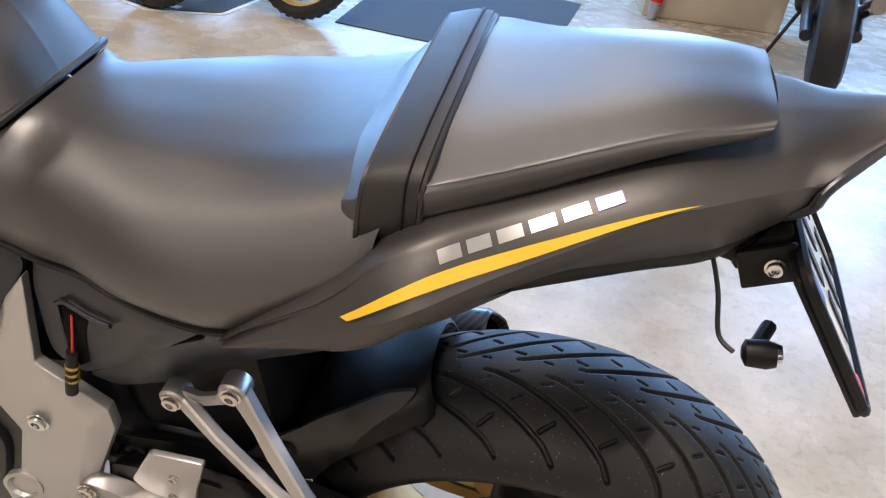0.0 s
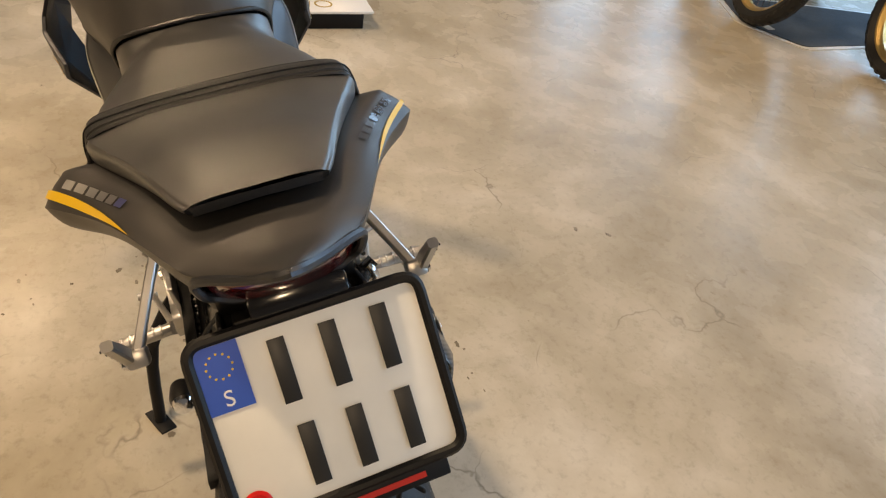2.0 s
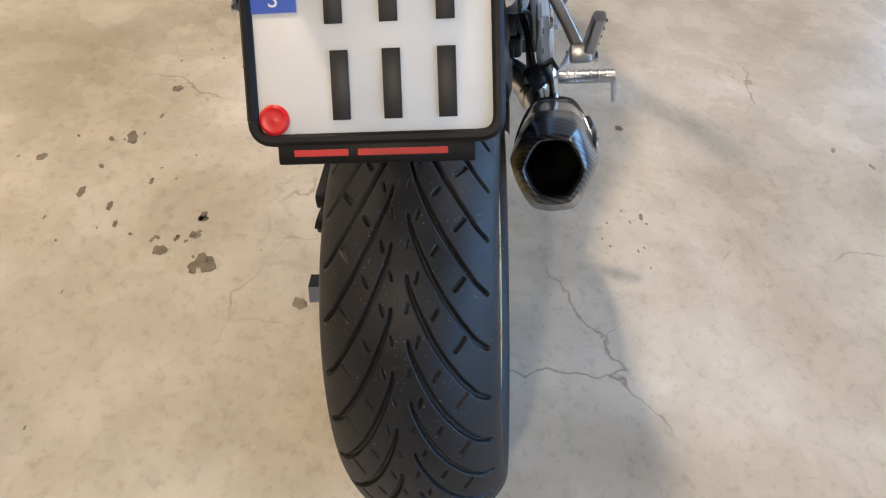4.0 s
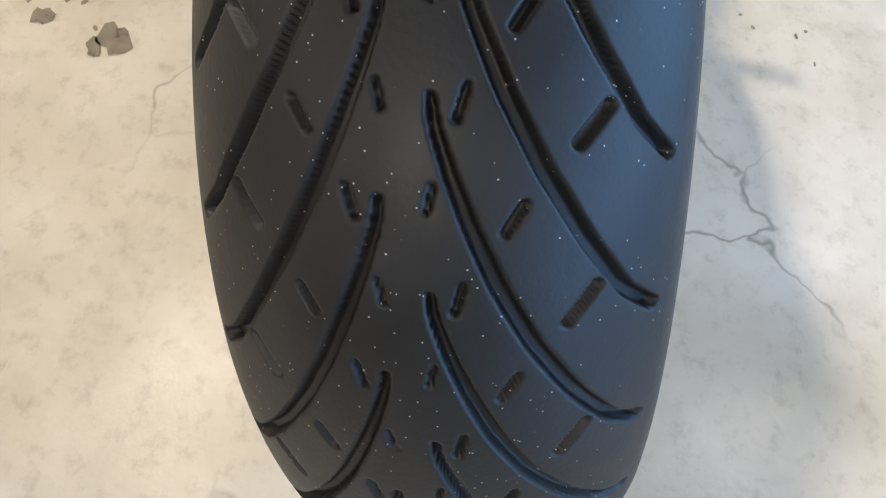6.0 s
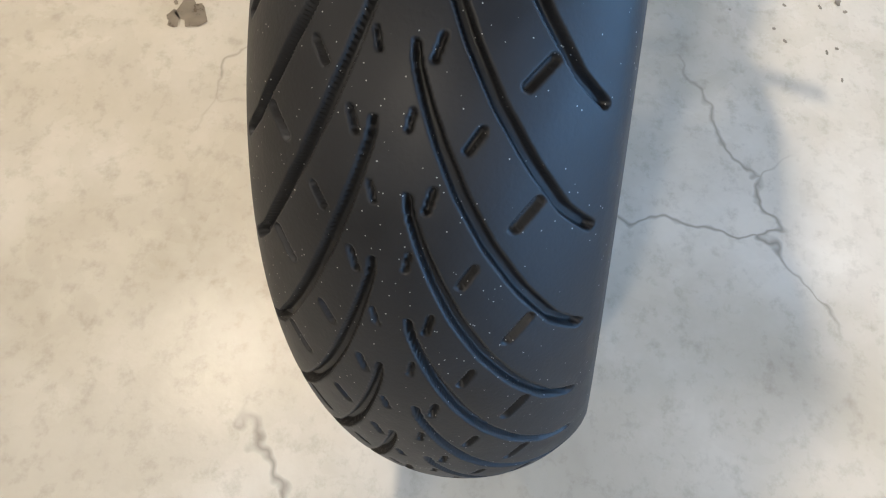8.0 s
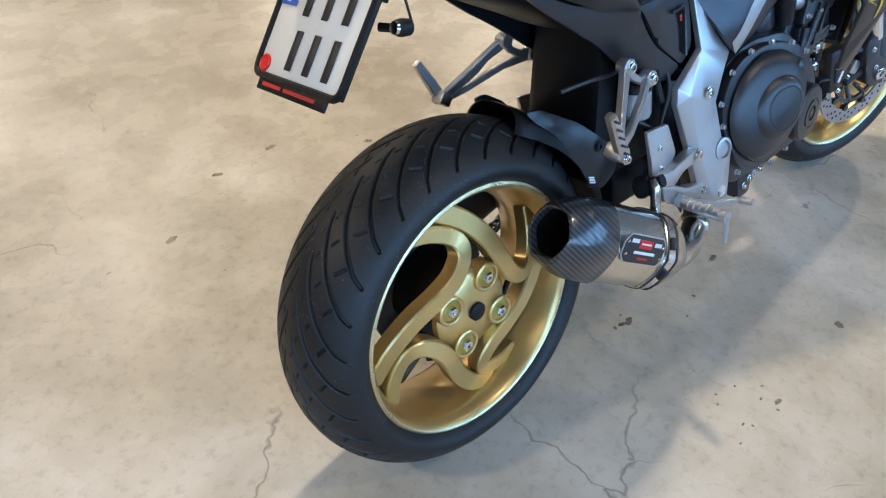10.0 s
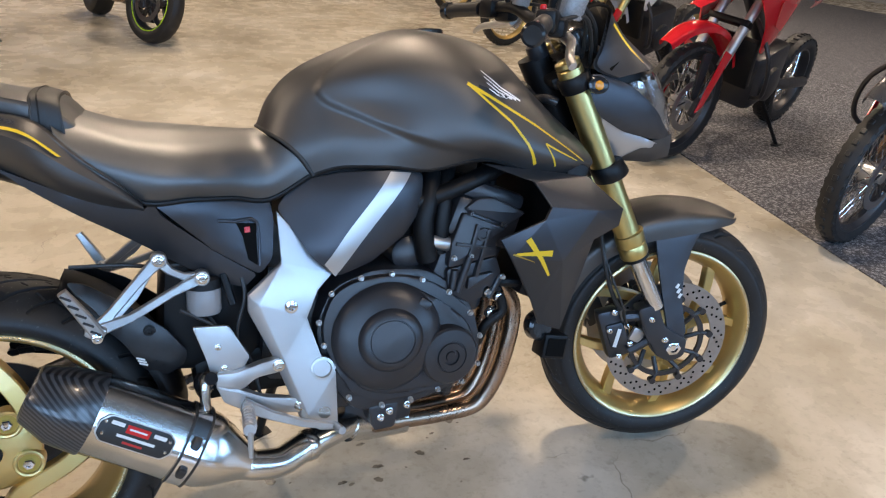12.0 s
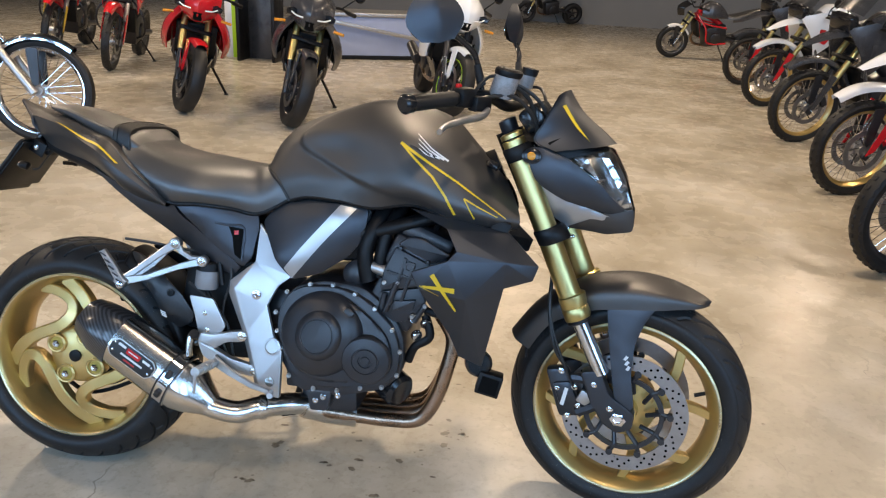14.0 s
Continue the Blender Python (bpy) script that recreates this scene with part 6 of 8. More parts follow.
part("axle_nut", lathe([(0.030, 0), (0.030, 0.012), (0.024, 0.016), (0.024, 0.030), (0.012, 0.032), (0.0001, 0.026)], axis_matrix((0, 0.158, 0.312), (0, 1, 0)), 6), CHROME, moto, "polished rear axle nut")
hug = []
for a, w in ((25, 0.052), (27, 0.066), (33, 0.080), (42, 0.092), (54, 0.098), (68, 0.100), (84, 0.098)):
    R_ = 0.342
    c = lambda rr, yy: (rr * math.sin(radians(a)), yy, 0.312 + rr * math.cos(radians(a)))
    hug.append([c(R_ - 0.040, w + 0.003), c(R_ - 0.020, w), c(R_ - 0.006, w * 0.75), c(R_, w * 0.35), c(R_ + 0.001, 0)])
hugger = part("rear_mudguard", loft(hug, 4, 5), PLASTIC, moto, "black rear mudguard hugging the tyre")
HUG_P = [(0.150, 0.616), (0.182, 0.612), (0.245, 0.575), (0.310, 0.520), (0.345, 0.470), (0.338, 0.445), (0.306, 0.428), (0.268, 0.444), (0.238, 0.498), (0.188, 0.562)]
HUG_D = idw([(0.15, 0.615, 0.062), (0.19, 0.58, 0.088), (0.25, 0.53, 0.102), (0.33, 0.46, 0.107), (0.27, 0.45, 0.107)])
placed.append(hugger)
for s in (-1, 1):
    wing = part("mudguard_wing", panel(HUG_P, HUG_D, 0.005, 0.02, 0.01, s), WINGBLACK, hugger, "dark satin carbon side wing")
    sticker = [part("sticker_bar", box((0.016, 0.0012, 0.003), pose(0.262 + 0.002 * q, s * 0.1088, 0.470 - 0.0055 * q, 0, 22, 0)), LETTER, wing) for q in range(3)]
    placed += [wing, part("wing_bolt", bolt((0.282, s * 0.106, 0.522), (0, s, 0), 0.009, 0.005), PLASTIC, wing)] + sticker
part("shock_absorber", lathe([(0.03, 0), (0.03, 0.02), (0.018, 0.03), (0.018, 0.16), (0.03, 0.17), (0.03, 0.19)], axis_matrix((0.44, -0.02, 0.40), (0.10, 0, 1)), 24), GLOSS, moto)
pts = [Vector((0.44 + 0.012 * k / 14, -0.02, 0.43)) + Vector((0.033 * math.cos(k * 0.9), 0.033 * math.sin(k * 0.9), 0.0085 * k * 0.9 / 0.9)) for k in range(17)]
part("shock_spring", tube(pts, 0.005, 8, 3), ENGINE, moto, "coil shock spring")
part("inner_fender", box((0.20, 0.20, 0.30), pose(0.425, 0.0, 0.560, 0, 8, 0), 0.03), PLASTIC, moto, "black inner fender behind the wheel")
part("linkage_cover", box((0.20, 0.20, 0.10), pose(0.47, 0.0, 0.40), 0.02), PLASTIC, moto)
CASE = [(0.320, 0.486), (0.420, 0.490), (0.520, 0.480), (0.520, 0.395), (0.380, 0.375), (0.240, 0.385), (0.130, 0.400), (0.020, 0.420), (0.020, 0.445), (0.120, 0.462), (0.220, 0.474)]
case = part("chain_case", panel(CASE, idw([(0.19, 0.63, 0.104), (0.33, 0.56, 0.118), (0.5, 0.45, 0.150), (0.1, 0.43, 0.162), (0.3, 0.40, 0.160)]), 0.008, 0.025, 0.012, 1), PLASTIC, moto, "black chain case")
for x, z, d in ((0.150, 0.455, 0.163), (0.250, 0.430, 0.163)):
    part("case_bolt", bolt((x, d, z), (0, 1, 0), 0.006, 0.005), CHROME, case)
part("generator_cover", lathe([(0.094, 0.0), (0.094, 0.010), (0.086, 0.013), (0.084, 0.030), (0.074, 0.042), (0.052, 0.046), (0.050, 0.043), (0.026, 0.045), (0.0001, 0.045)], axis_matrix((0.800, 0.172, 0.425), (0, 1, 0)), 44), ENGINE, engine, "round black generator cover")
for q in range(9):
    part("cover_bolt", bolt((0.800 + 0.090 * math.cos(q * 0.7), 0.182, 0.425 + 0.090 * math.sin(q * 0.7)), (0, 1, 0), 0.005, 0.008), ALU, engine)
part("chain_guard", panel([(0.06, 0.455), (0.20, 0.470), (0.40, 0.480), (0.50, 0.470), (0.50, 0.445), (0.30, 0.430), (0.06, 0.425)], 0.175, 0.02, 0.04, 0.01, 1), PLASTIC, moto, "black chain guard")
for lo, hi, n in ((Vector((0.02, 0.15, 0.424)), Vector((0.62, 0.15, 0.475)), 38), (Vector((0.02, 0.15, 0.202)), Vector((0.62, 0.15, 0.385)), 40)):
    run = bmesh.new()
    tip = math.degrees(math.atan2(hi.z - lo.z, hi.x - lo.x))
    for q in range(n):
        p = lo.lerp(hi, (q + 0.5) / n)
        wide = 0.0075 if q % 2 else 0.0105
        for sd in (-1, 1):
            add_box(run, (0.019, 0.0022, 0.014), Matrix.Translation(p + Vector((0, sd * wide, 0))) @ pose(0, 0, 0, 0, -tip, 0), 0.003, 1)
        add_rod(run, p + Vector((-0.008, -0.010, 0)), p + Vector((-0.008, 0.010, 0)), 0.0052, 8)
    part("chain", run, ENGINE, moto, "dark drive chain with oily links")
part("rear_caliper", box((0.10, 0.05, 0.055), pose(-0.09, 0.03, 0.215, 0, -35, 0), 0.012), GLOSS, moto, "black rear brake caliper")
part("caliper_hose", tube([(-0.06, 0.0, 0.20), (0.01, -0.02, 0.185), (0.10, -0.01, 0.21), (0.20, 0.02, 0.26)], 0.006, 8, 5), PLASTIC, moto)
stand = bmesh.new()
stand_foot = Vector((0.528, 0.300, 0.052))
add_tube(stand, [(0.610, 0.165, 0.320), (0.575, 0.25, 0.22), stand_foot], 0.012, 10, 4)
add_box(stand, (0.07, 0.035, 0.008), Matrix.Translation(stand_foot) @ pose(0, 0, 0, 11.7, 0, 20), 0.003)
part("side_stand", stand, PLASTIC, moto, "black steel side stand, extended")

# fork, brakes and controls, turned with the steering
up = STEER_AXIS
for s in (-1, 1):
    def leg(d, off=0.0):
        """A point d metres down the fork leg from its top."""
        return Vector((1.196, s * 0.1095, 0.992)) - up * d + Vector((off, 0, 0))
    fork = thing("fork_leg", Matrix(), "upside-down fork leg with a gold tube", "fork")
    del fork["category"]
    fork.parent = moto
    part("outer_tube", steered(rod(leg(0.0), leg(0.485), 0.0265, 28, 0.0285, 0.002)), FORKGOLD, fork, "gold anodised fork tube")
    part("tube_collar", steered(lathe([(0.0285, 0), (0.033, 0.004), (0.033, 0.030), (0.031, 0.034), (0.033, 0.038), (0.033, 0.062), (0.030, 0.066)], axis_matrix(leg(0.420), -up), 28)), FORKGOLD, fork)
    part("dust_seal", steered(lathe([(0.030, 0), (0.031, 0.008), (0.024, 0.012)], axis_matrix(leg(0.485), -up), 24)), PLASTIC, fork)
    part("stanchion", steered(rod(leg(0.49), leg(0.625), 0.0205, 24)), CHROME, fork, "chrome stanchion")
    foot = steered(plate([(1.410, 0.425), (1.462, 0.440), (1.478, 0.370), (1.522, 0.330), (1.520, 0.285), (1.485, 0.268), (1.450, 0.290), (1.432, 0.340)], -s * -0.086, -s * -0.128, 0.006, 0.012))
    part("axle_foot", foot, PAINT_B, fork, "matte black axle foot")
    part("axle_nut", steered(lathe([(0.018, 0), (0.018, 0.008), (0.014, 0.010), (0.010, 0.010), (0.009, 0.006), (0.0001, 0.006)], axis_matrix((1.487, s * 0.128, 0.311), (0, s, 0)), 6)), CHROME, fork)
    for x, z in ((1.445, 0.398), (1.470, 0.335)):
        part("pinch_bolt", steered(bolt((x, s * 0.128, z), (0, s, 0), 0.006, 0.005)), CHROME, fork)
    part("fork_cap", steered(lathe([(0.026, 0), (0.026, 0.010), (0.018, 0.014), (0.0001, 0.014)], axis_matrix(leg(-0.004), up), 24)), FORKGOLD, fork, "gold fork cap")
    cal = bmesh.new()
    add_box(cal, (0.060, 0.038, 0.135), pose(1.362, s * 0.082, 0.345, 0, -14, 0), 0.012)
    add_box(cal, (0.050, 0.060, 0.070), pose(1.368, s * 0.078, 0.345, 0, -14, 0), 0.010)
    add_tube(cal, [(1.385, s * 0.10, 0.395), (1.425, s * 0.105, 0.400)], 0.014, 8, 2)
    add_tube(cal, [(1.395, s * 0.10, 0.300), (1.440, s * 0.105, 0.330)], 0.014, 8, 2)
    caliper = part("brake_caliper", steered(cal), PAINT_B, fork, "black brake caliper with a pale lettering bar")
    part("lettering_bar", steered(box((0.009, 0.0012, 0.052), pose(1.366, s * 0.1085, 0.340, 0, 16, 0))), LETTER, caliper, "pale plain lettering bar")
    for x, z in ((1.360, 0.408), (1.348, 0.360), (1.372, 0.285), (1.398, 0.318), (1.392, 0.370)):
        part("caliper_bolt", steered(bolt((x, s * 0.104, z), (0, s, 0), 0.006, 0.006)), CHROME, caliper)
    part("brake_hose", steered(tube([(1.375, s * 0.10, 0.415), (1.345, s * 0.115, 0.47), (1.325, s * 0.10, 0.56), (1.300, s * 0.06, 0.68), (1.24, s * 0.06, 0.84)], 0.0055, 8, 7)), INK, fork, "black brake hose")
    part("sensor_wire", steered(tube([(1.402, s * 0.09, 0.33), (1.372, s * 0.125, 0.43), (1.338, s * 0.115, 0.52), (1.318, s * 0.08, 0.60)], 0.003, 8, 6)), INK, fork)
part("brake_caliper_sensor", steered(box((0.03, 0.012, 0.04), pose(1.415, -0.105, 0.345, 0, 30, 0), 0.004)), ALU, moto, "small alloy wheel sensor")
for d, h, nm in ((0.035, 0.036, "top_yoke"), (0.255, 0.040, "bottom_yoke")):
    bm = bmesh.new()
    c = Vector((1.186, 0, 0.992)) - up * d
    m = Matrix.Translation(c) @ Vector(up).to_track_quat("Z", "Y").to_matrix().to_4x4() @ Matrix.Rotation(radians(90), 4, "Z")
    add_box(bm, (0.150, 0.055, h * 0.8), Matrix.Translation(c) @ Matrix.Rotation(radians(-25), 4, "Y") @ pose(0, 0, 0, 0, 0, 90), 0.008)
    for s in (-1, 1):
        add_lathe(bm, [(0.031, -h / 2), (0.034, -h / 2 + 0.004), (0.034, h / 2 - 0.004), (0.031, h / 2)], axis_matrix(Vector((1.196, s * 0.1095, 0.992)) - up * d, up), 28)
    yoke = part(nm, steered(bm), PLASTIC, moto, "black fork yoke")
    for s in (-1, 1):
        for q in (-0.012, 0.012):
            part("yoke_bolt", steered(bolt(Vector((1.222, s * 0.080, 0.992)) - up * (d + q), (0.9, 0, 0.42), 0.005, 0.008)), CHROME, yoke)
# handlebar
BAR = [(1.03, -0.385, 1.075), (1.085, -0.265, 1.085), (1.135, -0.17, 1.092), (1.168, -0.10, 1.068), (1.175, 0, 1.062), (1.168, 0.10, 1.068), (1.135, 0.17, 1.092), (1.085, 0.265, 1.085), (1.03, 0.385, 1.075)]
part("handlebar", steered(tube(BAR, 0.0125, 14, 6)), PLASTIC, moto, "black tapered handlebar")
for s in (-1, 1):
    def B(x, y, z):
        return Vector((x, s * y, z))
    grip = part("grip", steered(tube([B(1.030, 0.385, 1.075), B(1.060, 0.320, 1.081), B(1.084, 0.265, 1.085)], 0.0172, 16, 3)), RUBBER, moto, "black rubber grip")
    part("bar_end", steered(lathe([(0.014, 0), (0.020, 0.003), (0.021, 0.022), (0.016, 0.028), (0.0001, 0.028)], axis_matrix(B(1.030, 0.385, 1.075), B(-0.055, 0.12, -0.01)), 20)), GLOSS, grip, "gloss black bar end weight")
    sw_ = part("switch_housing", steered(box((0.042, 0.050, 0.044), Matrix.Translation(B(1.100, 0.232, 1.088)) @ pose(0, 0, 0, 0, 0, s * 26), 0.010)), PLASTIC, moto, "black switch housing")
    part("switch_button", steered(box((0.012, 0.012, 0.010), Matrix.Translation(B(1.088, 0.240, 1.112)) @ pose(0, 0, 0, 0, 0, s * 26), 0.003)), RED if s == -1 else PLASTIC, sw_)
    part("lever_perch", steered(box((0.034, 0.055, 0.034), Matrix.Translation(B(1.132, 0.205, 1.076)) @ pose(0, 0, 0, 0, 0, s * 26), 0.008)), PLASTIC, moto, "black lever perch")
    part("hand_lever", steered(tube([B(1.150, 0.205, 1.060), B(1.150, 0.240, 1.052), B(1.128, 0.300, 1.045), B(1.106, 0.360, 1.036), B(1.100, 0.395, 1.024)], 0.0085, 10, 5, 0.006, 1.4)), ALU, moto, "polished alloy hand lever")
    mirror = part("mirror_stem", steered(tube([B(1.128, 0.180, 1.100), B(1.118, 0.200, 1.150), B(1.110, 0.228, 1.185), B(1.078, 0.290, 1.222)], 0.0065, 10, 5)), GLOSS, moto, "thin black mirror stem")
    part("mirror_boot", steered(rod(B(1.126, 0.186, 1.115), B(1.116, 0.206, 1.160), 0.011, 12, 0.008)), RUBBER, mirror)
    mh = loft([[(-0.016, 0.030, -0.030), (-0.018, 0.0, -0.034)], [(-0.012, 0.052, 0.0), (-0.024, 0.0, 0.0)], [(-0.010, 0.044, 0.030), (-0.022, 0.0, 0.034)], [(-0.006, 0.018, 0.055), (-0.008, 0.0, 0.060)]], 4, 4)
    at_ = Matrix.Translation(B(1.056, 0.315, 1.232) if s == -1 else B(1.082, 0.285, 1.246)) @ pose(0, 0, 0, 0, 0, 128 if s == -1 else 170) @ Matrix.Rotation(radians(s * 10), 4, "X")
    mh.transform(STEER @ at_ @ Matrix.Scale(1.25, 4))
    part("mirror_shell", mh, PAINT_B, mirror, "black diamond-shaped mirror shell")
    gl = plate([(-0.048, -0.012), (-0.03, -0.03), (0.03, -0.03), (0.048, -0.012), (0.030, 0.034), (0.0, 0.056), (-0.030, 0.034)], 0.0, 0.003, 0, 0.008)
    gl.transform(STEER @ at_ @ Matrix.Scale(1.2, 4) @ pose(-0.004, 0, 0, 0, 0, 90))
    part("mirror_glass", gl, CHROME, mirror, "mirror glass")
bm = bmesh.new()
add_lathe(bm, [(0.026, 0), (0.029, 0.004), (0.029, 0.044), (0.027, 0.048)], axis_matrix((1.165, -0.155, 1.090), (0.25, 0, 1)), 28)
res = part("brake_fluid_tank", steered(bm), PASTEL, moto, "milky brake fluid tank with a black cap")
part("tank_cap", steered(lathe([(0.030, 0.046), (0.032, 0.050), (0.032, 0.058), (0.028, 0.062), (0.0001, 0.062)], axis_matrix((1.165, -0.155, 1.090), (0.25, 0, 1)), 28)), PLASTIC, res)
part("clutch_fluid_tank", steered(lathe([(0.018, 0), (0.020, 0.003), (0.020, 0.035), (0.0001, 0.035)], axis_matrix((1.150, 0.155, 1.095), (0.25, 0, 1)), 24)), PASTEL, moto, "small milky fluid tank with a black cap")
part("clutch_tank_cap", steered(lathe([(0.022, 0.034), (0.022, 0.052), (0.0001, 0.054)], axis_matrix((1.150, 0.155, 1.095), (0.25, 0, 1)), 24)), PLASTIC, moto)
for pts in ([(1.15, -0.17, 1.09), (1.19, -0.13, 1.115), (1.25, -0.08, 1.06), (1.27, -0.04, 0.96)], [(1.14, -0.20, 1.09), (1.20, -0.16, 1.09), (1.24, -0.10, 1.03), (1.25, -0.06, 0.94)], [(1.12, -0.22, 1.10), (1.15, -0.17, 1.135), (1.22, -0.10, 1.08), (1.24, -0.05, 0.98)], [(1.14, 0.20, 1.09), (1.20, 0.14, 1.09), (1.24, 0.08, 1.0)]):
    part("control_cable", steered(tube(pts, 0.0042, 8, 7)), INK, moto, "black control cable")
part("dashboard", steered(box((0.05, 0.14, 0.06), pose(1.225, 0, 1.035, 0, -35, 0), 0.012)), GLOSS, moto, "black instrument panel")
part("ignition_lock", steered(lathe([(0.02, 0), (0.022, 0.004), (0.022, 0.03), (0.015, 0.034), (0.0001, 0.034)], axis_matrix((1.165, 0, 1.000), up), 24)), ENGINE, moto)
part("steering_head", rod((1.155, 0.008, 0.99), (1.262, 0.008, 0.758), 0.036, 24), PLASTIC, moto, "black steering head")
part("damper_fitting", tube([(1.105, -0.06, 0.900), (1.120, -0.115, 0.905), (1.135, -0.125, 0.898)], 0.010, 10, 4), GLOSS, moto)

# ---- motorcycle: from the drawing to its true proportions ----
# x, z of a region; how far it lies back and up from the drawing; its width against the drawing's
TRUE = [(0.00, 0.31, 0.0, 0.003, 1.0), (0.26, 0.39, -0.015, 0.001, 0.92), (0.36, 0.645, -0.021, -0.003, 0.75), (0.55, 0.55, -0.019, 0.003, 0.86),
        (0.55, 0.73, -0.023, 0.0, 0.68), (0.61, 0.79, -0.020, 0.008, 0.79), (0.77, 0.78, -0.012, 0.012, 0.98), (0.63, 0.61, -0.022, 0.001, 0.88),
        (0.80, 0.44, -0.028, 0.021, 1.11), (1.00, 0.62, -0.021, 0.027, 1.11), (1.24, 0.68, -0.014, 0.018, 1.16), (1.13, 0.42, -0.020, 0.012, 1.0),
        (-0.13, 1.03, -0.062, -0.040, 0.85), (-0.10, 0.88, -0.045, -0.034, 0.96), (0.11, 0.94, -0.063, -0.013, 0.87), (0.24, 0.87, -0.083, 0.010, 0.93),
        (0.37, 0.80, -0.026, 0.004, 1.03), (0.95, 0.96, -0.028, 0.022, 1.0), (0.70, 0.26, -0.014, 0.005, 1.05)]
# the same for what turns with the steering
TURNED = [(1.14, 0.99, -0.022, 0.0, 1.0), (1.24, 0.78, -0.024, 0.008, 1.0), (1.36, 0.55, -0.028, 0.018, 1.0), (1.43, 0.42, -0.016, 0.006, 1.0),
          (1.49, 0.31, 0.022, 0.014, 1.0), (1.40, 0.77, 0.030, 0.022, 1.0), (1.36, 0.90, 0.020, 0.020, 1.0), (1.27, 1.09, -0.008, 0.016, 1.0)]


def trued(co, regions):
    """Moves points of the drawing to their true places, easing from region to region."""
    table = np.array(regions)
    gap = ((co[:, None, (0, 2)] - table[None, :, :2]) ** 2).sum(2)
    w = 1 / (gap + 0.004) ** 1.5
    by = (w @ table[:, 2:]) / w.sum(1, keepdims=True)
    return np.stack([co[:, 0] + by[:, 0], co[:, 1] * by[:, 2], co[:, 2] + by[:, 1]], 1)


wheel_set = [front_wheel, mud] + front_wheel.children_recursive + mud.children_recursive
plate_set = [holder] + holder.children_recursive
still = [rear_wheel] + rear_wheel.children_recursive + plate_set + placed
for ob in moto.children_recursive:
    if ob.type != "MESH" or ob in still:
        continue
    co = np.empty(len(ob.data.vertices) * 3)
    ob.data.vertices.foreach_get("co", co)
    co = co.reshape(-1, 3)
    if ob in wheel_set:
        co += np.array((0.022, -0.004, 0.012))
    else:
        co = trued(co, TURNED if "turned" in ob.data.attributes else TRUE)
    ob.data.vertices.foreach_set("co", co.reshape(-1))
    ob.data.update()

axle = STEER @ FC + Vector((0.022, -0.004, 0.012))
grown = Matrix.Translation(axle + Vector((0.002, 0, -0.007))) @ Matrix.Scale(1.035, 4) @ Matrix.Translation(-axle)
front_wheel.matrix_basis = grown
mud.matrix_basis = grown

# ---- the showroom: mats, stands and the other machines ----
def flat_sheet(name, corners, z, thick, material, label, category):
    bm = bmesh.new()
    f = bm.faces.new([bm.verts.new((x, y, z)) for x, y in corners])
    ex = bmesh.ops.extrude_face_region(bm, geom=[f])
    for g in ex["geom"]:
        if isinstance(g, bmesh.types.BMVert):
            g.co.z += thick
    ob = new(name, finish(name, bm, material, smooth=False))
    return tagged(ob, label, category)


flat_sheet("carpet", [(3.02, 0.2), (3.10, 0.75), (3.34, 2.15), (3.82, 4.0), (4.5, 6.8), (6.2, 14.0), (13.0, 14.0), (13.0, -0.6), (3.0, -0.6)], 0.0, 0.007, CARPET, "speckled grey carpet under a row of motorcycles", "carpet")
flat_sheet("mat", [(0.25, -3.15), (1.45, -3.30), (1.55, -5.3), (0.12, -4.9)], 0.0, 0.006, BLUEMAT, "dark blue-grey rubber mat on the concrete floor", "mat")
gm = thing("floor_mat", Matrix(), "dark mat with a pale border and a white bar mark", "mat")
part("border", plate([(0.00, 0.0), (0.30, -0.28), (0.75, -0.26), (0.75, 0.95), (0.30, 0.9)], 0, 0.004, 0, 0.05), LETTER, gm, "pale border")
part("field", plate([(0.035, 0.0), (0.31, -0.245), (0.72, -0.225), (0.72, 0.92), (0.31, 0.865)], 0.0045, 0.0085, 0, 0.05), BLUEMAT, gm)
part("mark", plate([(0.22, -0.13), (0.42, -0.20), (0.44, -0.15), (0.24, -0.08)], 0.0088, 0.0098, 0, 0.004), BIKEWHITE, gm, "white plain mark")
gm.matrix_world = pose(2.00, -3.05, 0, 90, 0, -20)

# display board on a black base
bd = thing("display_board", pose(2.46, -0.36, 0, 0, 0, -4), "white display board on a black box base", "display board")
part("base", box((0.95, 0.40, 0.075), pose(0.49, -0.205, 0.0375), 0.004), PLASTIC, bd, "black box base")
board = part("board", box((1.02, 0.455, 0.012), pose(0.50, -0.215, 0.082), 0.003), BIKEWHITE, bd, "white printed board")
part("colour_block", box((0.16, 0.11, 0.001), pose(0.22, -0.372, 0.089)), BLUEMAT, board, "dark blue printed block")
part("lettering_bar", box((0.11, 0.022, 0.001), pose(0.22, -0.372, 0.0902)), LETTER, board, "pale plain lettering bar")
part("ring_mark", lathe([(0.040, 0), (0.040, 0.001), (0.032, 0.001), (0.032, 0)], pose(0.075, -0.235, 0.0885), 32, True), DARKGOLD, board, "bronze ring mark")

COUNTER = mat("beige_laminate", (0.52, 0.46, 0.36), 0.5, 0.0, 0.05, 3.0)
# pale panel with a leaning red pole
pn = thing("counter", pose(-0.78, -5.22, 0, 0, 0, 5), "beige counter front with a white worktop", "counter")
part("front_panel", box((0.98, 0.08, 1.05), pose(0, 0.25, 0.525), 0.01), COUNTER, pn)
part("counter_top", box((1.06, 0.62, 0.05), pose(0, 0.0, 1.075), 0.012), BIKEWHITE, pn)
part("end_panel", box((0.06, 0.5, 1.05), pose(0.46, 0, 0.525), 0.008), COUNTER, pn)
